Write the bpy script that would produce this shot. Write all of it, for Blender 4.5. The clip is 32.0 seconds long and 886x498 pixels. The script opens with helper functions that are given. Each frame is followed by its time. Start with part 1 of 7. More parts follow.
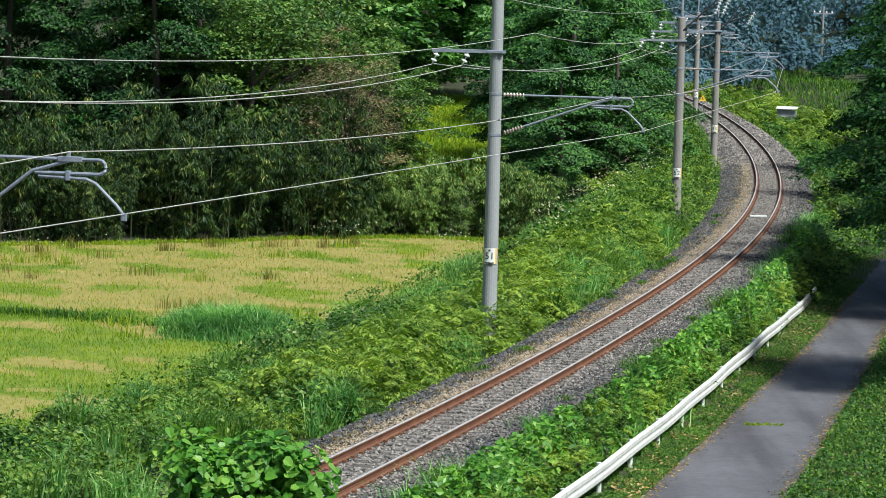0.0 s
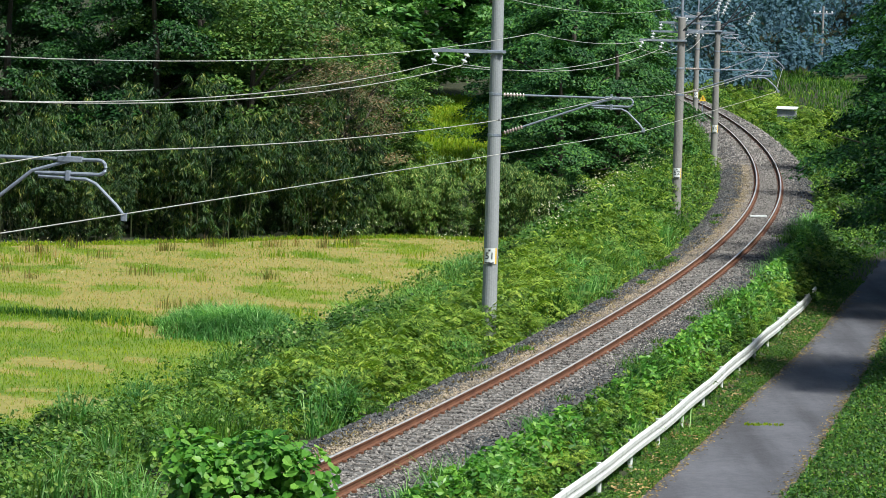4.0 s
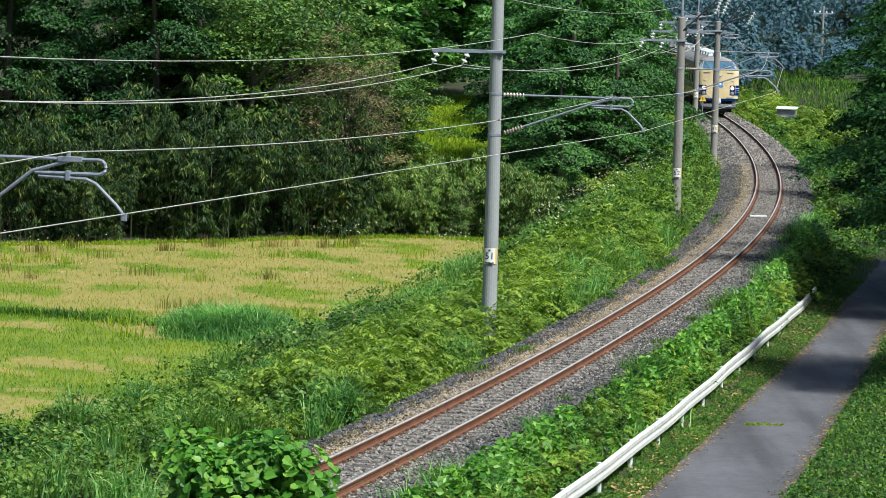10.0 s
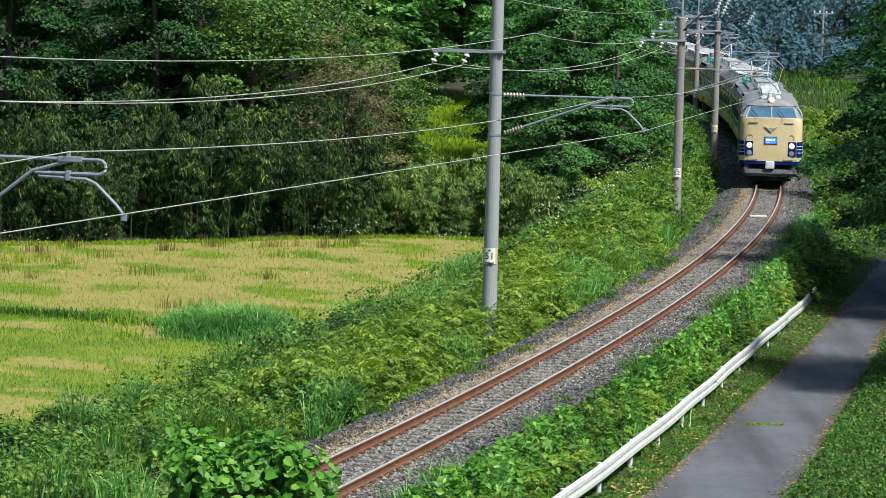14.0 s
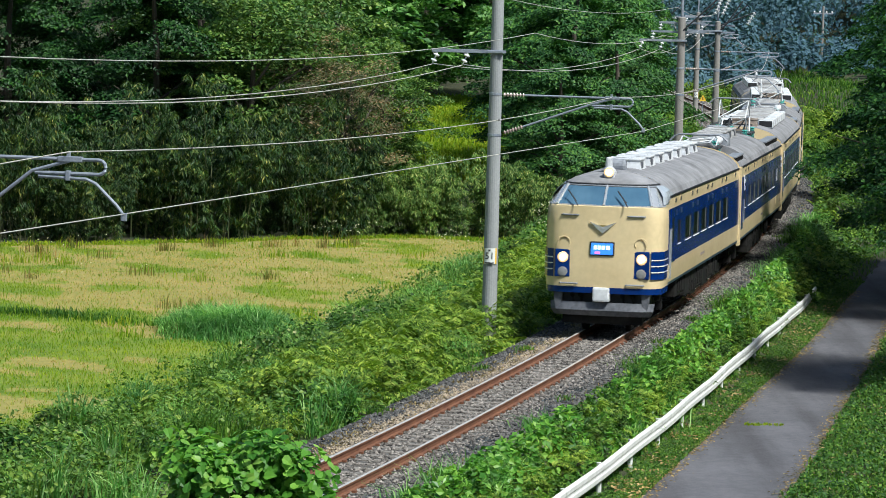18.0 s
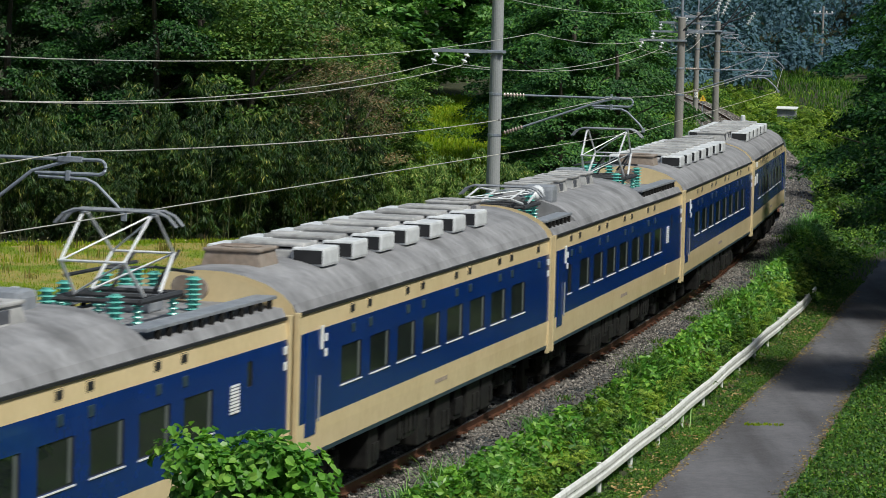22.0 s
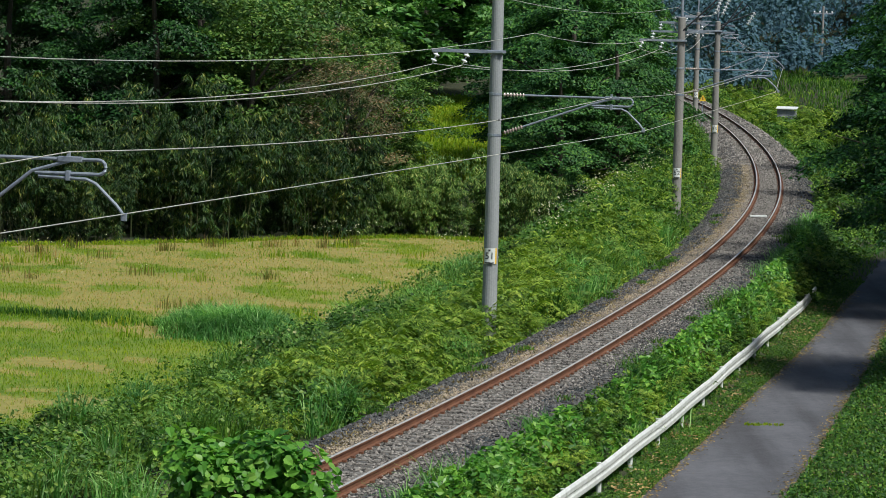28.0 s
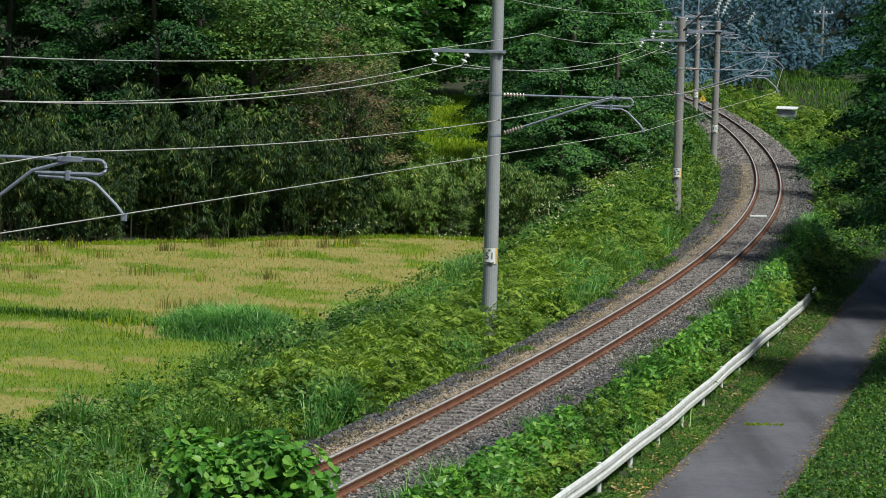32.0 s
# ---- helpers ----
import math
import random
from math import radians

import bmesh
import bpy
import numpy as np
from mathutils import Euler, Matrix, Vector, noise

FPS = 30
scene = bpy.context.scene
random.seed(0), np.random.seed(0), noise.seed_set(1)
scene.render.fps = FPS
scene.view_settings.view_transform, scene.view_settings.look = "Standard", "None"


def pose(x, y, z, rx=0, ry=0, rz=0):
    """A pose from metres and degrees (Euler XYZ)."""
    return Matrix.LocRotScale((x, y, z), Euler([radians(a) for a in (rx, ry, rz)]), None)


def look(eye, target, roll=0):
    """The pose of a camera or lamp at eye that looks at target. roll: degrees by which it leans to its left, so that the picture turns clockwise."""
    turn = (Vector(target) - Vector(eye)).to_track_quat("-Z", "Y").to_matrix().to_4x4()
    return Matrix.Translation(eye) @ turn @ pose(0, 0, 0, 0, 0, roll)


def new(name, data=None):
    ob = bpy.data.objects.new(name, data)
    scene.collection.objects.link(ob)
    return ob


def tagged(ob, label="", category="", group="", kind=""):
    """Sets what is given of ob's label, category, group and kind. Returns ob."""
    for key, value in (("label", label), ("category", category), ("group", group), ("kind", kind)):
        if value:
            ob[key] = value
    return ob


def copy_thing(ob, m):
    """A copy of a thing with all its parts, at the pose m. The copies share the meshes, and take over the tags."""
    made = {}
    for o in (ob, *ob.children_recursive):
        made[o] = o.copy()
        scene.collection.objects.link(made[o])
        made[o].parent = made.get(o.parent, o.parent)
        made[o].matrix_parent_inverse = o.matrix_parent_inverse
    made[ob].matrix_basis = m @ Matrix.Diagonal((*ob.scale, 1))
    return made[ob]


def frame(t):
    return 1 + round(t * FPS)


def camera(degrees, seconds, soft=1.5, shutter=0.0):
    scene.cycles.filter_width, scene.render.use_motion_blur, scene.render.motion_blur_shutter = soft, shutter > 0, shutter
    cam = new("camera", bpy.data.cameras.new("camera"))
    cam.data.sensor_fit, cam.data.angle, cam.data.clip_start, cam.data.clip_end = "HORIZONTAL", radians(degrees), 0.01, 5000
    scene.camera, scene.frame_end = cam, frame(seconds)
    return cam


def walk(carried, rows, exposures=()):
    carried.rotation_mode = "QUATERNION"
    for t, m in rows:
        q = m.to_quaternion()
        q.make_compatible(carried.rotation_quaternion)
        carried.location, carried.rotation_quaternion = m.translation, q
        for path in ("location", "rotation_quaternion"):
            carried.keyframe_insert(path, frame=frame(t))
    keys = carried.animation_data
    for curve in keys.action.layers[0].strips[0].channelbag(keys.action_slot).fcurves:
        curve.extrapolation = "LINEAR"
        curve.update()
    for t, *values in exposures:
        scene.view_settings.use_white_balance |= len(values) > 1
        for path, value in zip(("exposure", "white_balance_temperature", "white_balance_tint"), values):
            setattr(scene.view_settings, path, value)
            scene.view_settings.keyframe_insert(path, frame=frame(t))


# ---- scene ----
SECONDS = 32.0
cam = camera(13.97, SECONDS, soft=0.5, shutter=0.25)
EYE = Vector((0.0, 0.0, 8.05))
AIM = Vector((0.0, math.cos(0.0675), -math.sin(0.0675)))
CAM_POSE = look(EYE, EYE + AIM * 100, 1.63)
walk(cam, [(0.0, CAM_POSE), (SECONDS, CAM_POSE)], exposures=[(t_, e_ - 0.04, k_ - 350, 2) for t_, e_, k_ in ((0.0, 0.62, 6400), (16.5, 0.62, 6400), (18.0, 0.55, 6400), (19.0, 0.36, 6400), (20.0, 0.08, 6600), (21.5, 0.03, 6700), (25.5, 0.08, 6700), (28.0, 0.13, 6500), (SECONDS, 0.13, 6500))])

# ---- light: a bright, thinly overcast afternoon ----
SUN_EL, SUN_AZ = radians(52), radians(136)
world = bpy.data.worlds.new("world")
scene.world = world
world.use_nodes = True
wn = world.node_tree.nodes
sky = wn.new("ShaderNodeTexSky")
sky.sky_type, sky.sun_disc = "NISHITA", False
sky.sun_elevation, sky.sun_rotation = SUN_EL, SUN_AZ
sky.air_density, sky.dust_density, sky.ozone_density = 1.0, 2.0, 1.0
world.node_tree.links.new(sky.outputs[0], wn["Background"].inputs[0])
wn["Background"].inputs[1].default_value = 0.075
sun_data = bpy.data.lights.new("sun", "SUN")
sun_data.energy, sun_data.angle, sun_data.color = 4.2, radians(9), (1.0, 0.95, 0.88)
sun = new("sun", sun_data)
sun_dir = Vector((math.sin(SUN_AZ) * math.cos(SUN_EL), math.cos(SUN_AZ) * math.cos(SUN_EL), math.sin(SUN_EL)))
sun.matrix_world = look(sun_dir * 200, (0, 0, 0))


# ---- materials ----
def ramp(nt, fac, stops):
    r = nt.nodes.new("ShaderNodeValToRGB")
    els = r.color_ramp.elements
    while len(els) < len(stops):
        els.new(0.5)
    for e, (p, c) in zip(els, stops):
        e.position, e.color = p, (*c, 1)
    nt.links.new(fac, r.inputs[0])
    return r.outputs[0]


def noise_tex(nt, scale, detail=4, coord="position", rough=0.55, stretch=None):
    n = nt.nodes.new("ShaderNodeTexNoise")
    n.inputs["Scale"].default_value, n.inputs["Detail"].default_value, n.inputs["Roughness"].default_value = scale, detail, rough
    if coord == "position":
        v = nt.nodes.new("ShaderNodeNewGeometry").outputs["Position"]
    else:
        v = nt.nodes.new("ShaderNodeTexCoord").outputs["Object"]
    if stretch:
        m = nt.nodes.new("ShaderNodeMapping")
        m.inputs["Scale"].default_value = stretch
        nt.links.new(v, m.inputs[0])
        v = m.outputs[0]
    nt.links.new(v, n.inputs["Vector"])
    return n.outputs["Fac"]


def blend(nt, fac, a, b, mode="MIX"):
    m = nt.nodes.new("ShaderNodeMix")
    m.data_type, m.blend_type = "RGBA", mode
    for sock, val in ((m.inputs[0], fac), (m.inputs[6], a), (m.inputs[7], b)):
        if isinstance(val, (int, float)):
            sock.default_value = val
        elif isinstance(val, tuple):
            sock.default_value = (*val, 1)
        else:
            nt.links.new(val, sock)
    return m.outputs[2]


def surface(name, stops, scale=3.0, rough=0.6, metal=0.0, bump=0.0, bump_scale=40.0, coord="object", fine=None, stretch=None, spec=0.5):
    """A material whose colour runs over the stops by noise, with a fine second noise and a bump."""
    m = bpy.data.materials.new(name)
    m.use_nodes = True
    nt = m.node_tree
    b = nt.nodes["Principled BSDF"]
    col = ramp(nt, noise_tex(nt, scale, 5, coord, stretch=stretch), stops)
    if fine:
        f = ramp(nt, noise_tex(nt, fine[0], 4, coord), ((0.35, (fine[1],) * 3), (0.65, (1, 1, 1))))
        col = blend(nt, 1.0, col, f, "MULTIPLY")
    nt.links.new(col, b.inputs["Base Color"])
    b.inputs["Roughness"].default_value, b.inputs["Metallic"].default_value = rough, metal
    b.inputs["Specular IOR Level"].default_value = spec
    if bump:
        bn = nt.nodes.new("ShaderNodeBump")
        bn.inputs["Strength"].default_value, bn.inputs["Distance"].default_value = bump, 0.02
        nt.links.new(noise_tex(nt, bump_scale, 3, coord), bn.inputs["Height"])
        nt.links.new(bn.outputs[0], b.inputs["Normal"])
    return m


def leafy(name, stops, patch=0.35, through_light=0.3, rough=0.5, patch_stops=((0.32, (0.45, 0.52, 0.52)), (0.68, (1.32, 1.2, 1.0)))):
    """Leaves: colour by each leaf's own chance, patches over metres, and some light that passes through."""
    m = bpy.data.materials.new(name)
    m.use_nodes = True
    nt = m.node_tree
    b = nt.nodes["Principled BSDF"]
    geo = nt.nodes.new("ShaderNodeNewGeometry")
    col = ramp(nt, geo.outputs["Random Per Island"], stops)
    col = blend(nt, 1.0, col, ramp(nt, noise_tex(nt, patch, 3), patch_stops), "MULTIPLY")
    nt.links.new(col, b.inputs["Base Color"])
    b.inputs["Roughness"].default_value = rough
    b.inputs["Specular IOR Level"].default_value = 0.3
    t = nt.nodes.new("ShaderNodeBsdfTranslucent")
    nt.links.new(blend(nt, 1.0, col, (1.1, 1.25, 0.55), "MULTIPLY"), t.inputs[0])
    mix = nt.nodes.new("ShaderNodeMixShader")
    mix.inputs[0].default_value = through_light
    nt.links.new(b.outputs[0], mix.inputs[1])
    nt.links.new(t.outputs[0], mix.inputs[2])
    nt.links.new(mix.outputs[0], nt.nodes["Material Output"].inputs[0])
    return m


def glow(name, colour, strength):
    m = bpy.data.materials.new(name)
    m.use_nodes = True
    b = m.node_tree.nodes["Principled BSDF"]
    b.inputs["Base Color"].default_value = (*colour, 1)
    b.inputs["Emission Color"].default_value = (*colour, 1)
    b.inputs["Emission Strength"].default_value = strength
    return m


def g3(v, w=0.0):
    return (v * (1 + w), v, v * (1 - w))


M_SOIL = surface("soil", ((0.3, (0.03, 0.035, 0.015)), (0.7, (0.07, 0.075, 0.03))), 0.6, 0.9, bump=0.6, coord="position", fine=(9, 0.5))
M_BALLAST = surface("ballast_bed", ((0.3, (0.1, 0.092, 0.086)), (0.7, (0.19, 0.178, 0.168))), 1.2, 0.9, bump=1.0, bump_scale=22, coord="position", fine=(14, 0.35))
M_RUST = surface("rail_rust", ((0.3, (0.128, 0.049, 0.026)), (0.7, (0.221, 0.094, 0.048))), 2.0, 0.8, bump=0.2, fine=(30, 0.7), coord="position")
M_RAILTOP = surface("rail_head_steel", ((0.3, (0.58, 0.52, 0.48)), (0.7, (0.74, 0.7, 0.67))), 3, 0.4, 0.45, coord="position", stretch=(4, 0.4, 1))
M_SLEEPER = surface("sleeper_concrete", ((0.3, (0.14, 0.125, 0.11)), (0.7, (0.22, 0.2, 0.18))), 4, 0.9, bump=0.4)
M_ASPHALT = surface("asphalt", ((0.25, (0.095, 0.093, 0.105)), (0.75, (0.155, 0.15, 0.168))), 0.35, 0.85, bump=0.5, bump_scale=60, coord="position", fine=(5, 0.8))
ant = M_ASPHALT.node_tree
ab = ant.nodes["Principled BSDF"]
streak = ramp(ant, noise_tex(ant, 0.9, 4, "position", 0.6, (1.0, 0.07, 1.0)), ((0.36, (0.62, 0.6, 0.6)), (0.56, (1.0, 1.0, 1.0)), (0.72, (1.16, 1.14, 1.14))))
ant.links.new(blend(ant, 1.0, ab.inputs["Base Color"].links[0].from_socket, streak, "MULTIPLY"), ab.inputs["Base Color"])
M_POLE = surface("pole_concrete", ((0.3, (0.27, 0.28, 0.29)), (0.7, (0.36, 0.365, 0.37))), 1.5, 0.8, bump=0.15, fine=(25, 0.85), stretch=(1, 1, 0.15))
M_POLE_OLD = surface("pole_concrete_weathered", ((0.3, (0.22, 0.205, 0.19)), (0.7, (0.33, 0.31, 0.29))), 1.5, 0.85, bump=0.2, fine=(25, 0.8), stretch=(1, 1, 0.15))
M_GALV = surface("galvanised_steel", ((0.3, (0.26, 0.29, 0.35)), (0.7, (0.38, 0.41, 0.47))), 6, 0.5, 0.4, fine=(30, 0.85))
M_DARKSTEEL = surface("dark_steel", ((0.3, (0.03, 0.032, 0.036)), (0.7, (0.07, 0.07, 0.075))), 6, 0.6, 0.4)
M_WIRE = surface("wire_copper", ((0.3, (0.5, 0.47, 0.42)), (0.7, (0.62, 0.58, 0.52))), 6, 0.5, 0.3, coord="position")
M_PORCELAIN = surface("porcelain", ((0.3, (0.75, 0.75, 0.76)), (0.7, (0.82, 0.82, 0.82))), 6, 0.15)
M_BROWNINS = surface("brown_insulator", ((0.3, (0.3, 0.24, 0.21)), (0.7, (0.4, 0.33, 0.29))), 6, 0.25)
M_GREENINS = surface("green_insulator", ((0.3, (0.1, 0.38, 0.33)), (0.7, (0.17, 0.5, 0.44))), 6, 0.25)
M_WHITE = surface("white_paint", ((0.3, (0.72, 0.72, 0.7)), (0.7, (0.82, 0.82, 0.8))), 4, 0.5, fine=(20, 0.92))
M_BLACK = surface("black_paint", ((0.3, (0.012, 0.012, 0.014)), (0.7, (0.025, 0.025, 0.028))), 4, 0.5)
M_YELLOW = surface("yellow_paint", ((0.3, (0.75, 0.45, 0.03)), (0.7, (0.85, 0.55, 0.06))), 4, 0.5)
M_GUARD = surface("guardrail_paint", ((0.24, (0.22, 0.17, 0.13)), (0.31, (0.64, 0.64, 0.62)), (0.75, (0.82, 0.82, 0.81))), 3.2, 0.5, fine=(18, 0.85), coord="position")
M_CREAM = surface("cream_paint", ((0.25, (0.66, 0.52, 0.3)), (0.75, (0.76, 0.61, 0.37))), 0.8, 0.2, fine=(7, 0.93))
M_BLUE = surface("blue_paint", ((0.25, (0.003, 0.023, 0.134)), (0.75, (0.006, 0.034, 0.181))), 0.7, 0.16, fine=(6, 0.85), spec=0.28)
M_SKIRT = surface("skirt_paint", ((0.25, (0.02, 0.045, 0.07)), (0.75, (0.035, 0.065, 0.085))), 0.8, 0.5, fine=(8, 0.7))
M_ROOF = surface("roof_canvas", ((0.3, (0.15, 0.148, 0.156)), (0.48, (0.235, 0.232, 0.246)), (0.7, (0.33, 0.326, 0.345))), 1.1, 0.8, bump=0.3, bump_scale=6, fine=(5, 0.78), stretch=(1.0, 0.75, 1.0))
M_RUSTY_CASING = surface("rust_stained_casing", ((0.3, (0.209, 0.149, 0.112)), (0.7, (0.361, 0.310, 0.270))), 1.6, 0.7, fine=(9, 0.7))
M_ROOFUNIT = surface("weathered_unit_casing", ((0.3, (0.312, 0.305, 0.305)), (0.6, (0.546, 0.533, 0.533)), (0.8, (0.650, 0.624, 0.598))), 1.4, 0.55, 0.1, fine=(8, 0.75))
M_UNIT = surface("unit_casing", ((0.3, (0.62, 0.63, 0.66)), (0.7, (0.78, 0.79, 0.82))), 2, 0.45, 0.05, fine=(8, 0.85))
M_UNDER = surface("underframe", ((0.3, (0.008, 0.008, 0.009)), (0.7, (0.026, 0.024, 0.022))), 2, 0.8, fine=(9, 0.6), spec=0.2)
M_LIGHTGREY = surface("light_grey_paint", ((0.3, (0.2, 0.215, 0.25)), (0.7, (0.3, 0.315, 0.35))), 3, 0.5, fine=(12, 0.8))
M_PLOUGH = surface("plough_paint", ((0.3, (0.09, 0.094, 0.115)), (0.7, (0.16, 0.165, 0.19))), 3, 0.55, fine=(10, 0.6))
M_GLASS = surface("dark_window_glass", ((0.3, (0.012, 0.016, 0.016)), (0.7, (0.022, 0.028, 0.026))), 1, 0.06)
# windscreen: bluish sky reflection is put into the base colour
M_CABGLASS_SKY = surface("cab_glass_sky_tint", ((0.3, (0.05, 0.11, 0.18)), (0.7, (0.09, 0.17, 0.25))), 1, 0.05)
# side glass: its whitish reflection is painted as base colour
M_SIDEGLASS_PALE = surface("cab_side_glass_reflection", ((0.3, (0.34, 0.37, 0.42)), (0.7, (0.5, 0.53, 0.57))), 1.5, 0.08)
M_CURTAIN = surface("grey_curtain", ((0.3, (0.06, 0.075, 0.07)), (0.7, (0.11, 0.125, 0.115))), 9, 0.8, stretch=(6, 6, 0.3))
M_SILVER = surface("polished_trim", ((0.3, (0.72, 0.73, 0.74)), (0.7, (0.85, 0.85, 0.86))), 5, 0.25, 0.7)
M_GOLD = surface("brass_trim", ((0.3, (0.45, 0.34, 0.12)), (0.7, (0.55, 0.43, 0.18))), 5, 0.3, 0.7)
M_SIGNBLUE = glow("lit_sign_blue", (0.05, 0.22, 0.75), 0.55)
M_SIGNTEXT = glow("lit_sign_white", (0.7, 0.85, 1.0), 0.7)
M_SIGNPINK = glow("lit_sign_pink", (0.9, 0.2, 0.5), 0.5)
M_LAMP = glow("headlight_glow", (1.0, 0.87, 0.66), 5.0)
# glowing ring round each lit lamp imitates its warm halo
M_LAMPHALO = glow("headlight_halo", (1.0, 0.6, 0.28), 0.55)
M_LAMPOFF = surface("lamp_glass", ((0.3, (0.18, 0.18, 0.19)), (0.7, (0.28, 0.28, 0.28))), 8, 0.15)
M_MEADOW = surface("meadow_thatch", ((0.3, (0.117, 0.196, 0.010)), (0.7, (0.235, 0.268, 0.027))), 0.5, 0.95, bump=0.5, bump_scale=14, coord="position", fine=(6, 0.75))
M_MEADOW_DRY = surface("meadow_dry_thatch", ((0.3, (0.239, 0.237, 0.043)), (0.7, (0.345, 0.276, 0.087))), 0.5, 0.95, bump=0.5, bump_scale=14, coord="position", fine=(6, 0.8))
M_BARK = surface("bark", ((0.3, (0.05, 0.04, 0.032)), (0.7, (0.12, 0.1, 0.08))), 5, 0.9, bump=0.6, stretch=(1, 1, 0.2))
M_CULM = surface("bamboo_culm", ((0.3, (0.04, 0.055, 0.018)), (0.7, (0.09, 0.1, 0.04))), 3, 0.5)

L_BROAD = leafy("leaf_broad", ((0.0, (0.007, 0.034, 0.009)), (0.6, (0.018, 0.073, 0.014)), (1.0, (0.047, 0.134, 0.020))), 0.25, 0.22)
L_LANE = leafy("leaf_lane_tree", ((0.0, (0.011, 0.046, 0.012)), (0.6, (0.027, 0.100, 0.021)), (1.0, (0.067, 0.173, 0.029))), 0.5, 0.3)
L_OLIVE = leafy("leaf_olive", ((0.0, (0.045, 0.115, 0.03)), (0.6, (0.105, 0.215, 0.05)), (1.0, (0.25, 0.35, 0.1))), 0.5, 0.3)
L_MID = leafy("leaf_midgreen", ((0.0, (0.07, 0.19, 0.06)), (0.6, (0.15, 0.34, 0.1)), (1.0, (0.27, 0.48, 0.16))), 0.2, 0.4)
L_KNOT = leafy("leaf_knotweed", ((0.0, (0.03, 0.09, 0.018)), (0.6, (0.075, 0.17, 0.03)), (0.9, (0.15, 0.26, 0.06)), (1.0, (0.4, 0.42, 0.24))), 0.8, 0.3)
L_DARK = leafy("leaf_dark", ((0.0, (0.022, 0.085, 0.025)), (0.7, (0.062, 0.180, 0.043)), (1.0, (0.163, 0.329, 0.064))), 0.35, 0.25)
L_BAMBOO = leafy("leaf_bamboo", ((0.0, (0.012, 0.037, 0.010)), (0.55, (0.034, 0.078, 0.019)), (0.85, (0.080, 0.124, 0.031)), (1.0, (0.186, 0.204, 0.068))), 1.3, 0.3, patch_stops=((0.38, (0.42, 0.55, 0.6)), (0.5, (0.85, 0.95, 0.95)), (0.62, (2.0, 1.65, 1.2))))
L_BAMBOO_PALE = leafy("leaf_bamboo_pale", ((0.0, (0.052, 0.132, 0.031)), (0.55, (0.149, 0.264, 0.066)), (0.85, (0.287, 0.407, 0.110)), (1.0, (0.483, 0.495, 0.209))), 0.5, 0.35)
L_BROWN = leafy("leaf_brownish", ((0.0, (0.075, 0.116, 0.048)), (0.5, (0.163, 0.179, 0.090)), (0.8, (0.261, 0.189, 0.120)), (1.0, (0.411, 0.273, 0.204))))
L_BUSH = leafy("leaf_bush", ((0.0, (0.028, 0.090, 0.015)), (0.6, (0.080, 0.189, 0.025)), (1.0, (0.189, 0.312, 0.048))), 0.6)
L_FERN = leafy("leaf_fern", ((0.0, (0.083, 0.166, 0.021)), (0.6, (0.196, 0.320, 0.041)), (1.0, (0.373, 0.465, 0.088))), 0.6, 0.3)
L_KUDZU = leafy("leaf_kudzu", ((0.0, (0.047, 0.158, 0.021)), (0.6, (0.131, 0.318, 0.042)), (1.0, (0.280, 0.486, 0.093))), 1.6, 0.35, 0.38, patch_stops=((0.32, (0.72, 0.78, 0.8)), (0.68, (1.25, 1.15, 1.0))))
# blue distance haze is put into this leaf colour
L_FAR_HAZE = leafy("leaf_far_haze", ((0.0, (0.092, 0.172, 0.246)), (0.6, (0.128, 0.223, 0.301)), (1.0, (0.172, 0.282, 0.355))), 0.05, 0.45, 0.9, patch_stops=((0.32, (0.75, 0.8, 0.85)), (0.68, (1.15, 1.1, 1.05))))
L_GRASS = leafy("grass_green", ((0.0, (0.037, 0.118, 0.016)), (0.6, (0.099, 0.229, 0.027)), (1.0, (0.199, 0.318, 0.045))), 0.25, 0.35)
L_HAY = leafy("meadow_hay", ((0.0, (0.146, 0.275, 0.012)), (0.6, (0.251, 0.364, 0.018)), (1.0, (0.388, 0.432, 0.032))), 0.25, 0.45, patch_stops=((0.32, (0.72, 0.82, 0.7)), (0.68, (1.2, 1.08, 1.0))))
L_REED = leafy("grass_reed", ((0.0, (0.088, 0.263, 0.062)), (0.6, (0.200, 0.450, 0.125)), (1.0, (0.450, 0.688, 0.300))), 0.5, 0.4)
L_HERB = leafy("leaf_herb", ((0.0, (0.055, 0.14, 0.022)), (0.6, (0.13, 0.25, 0.04)), (1.0, (0.26, 0.38, 0.08))), 0.6, 0.3)
L_SHRUB = leafy("leaf_shrub", ((0.0, (0.022, 0.077, 0.013)), (0.6, (0.061, 0.171, 0.026)), (1.0, (0.154, 0.308, 0.050))), 0.6, 0.3)
L_STRAW = leafy("grass_straw", ((0.0, (0.426, 0.329, 0.099)), (0.6, (0.534, 0.390, 0.152)), (1.0, (0.640, 0.479, 0.227))), 0.2, 0.45, patch_stops=((0.32, (0.8, 0.88, 0.7)), (0.68, (1.15, 1.05, 1.0))))
L_DRY = leafy("grass_dry", ((0.0, (0.16, 0.11, 0.05)), (0.6, (0.32, 0.23, 0.11)), (1.0, (0.5, 0.4, 0.22))), 0.4, 0.25)
L_DOCK = leafy("dock_stalk", ((0.0, (0.1, 0.16, 0.02)), (0.6, (0.2, 0.2, 0.05)), (1.0, (0.3, 0.16, 0.08))), 0.4, 0.3)
L_FLOWER = leafy("white_flowers", ((0.0, (0.5, 0.5, 0.34)), (1.0, (0.75, 0.74, 0.6))), 0.6, 0.3)


# ---- building helpers ----
def link_mesh(name, mesh, parent=None, label=""):
    ob = new(name, mesh)
    if parent is not None:
        ob.parent = parent
    if label:
        ob["label"] = label
    return ob


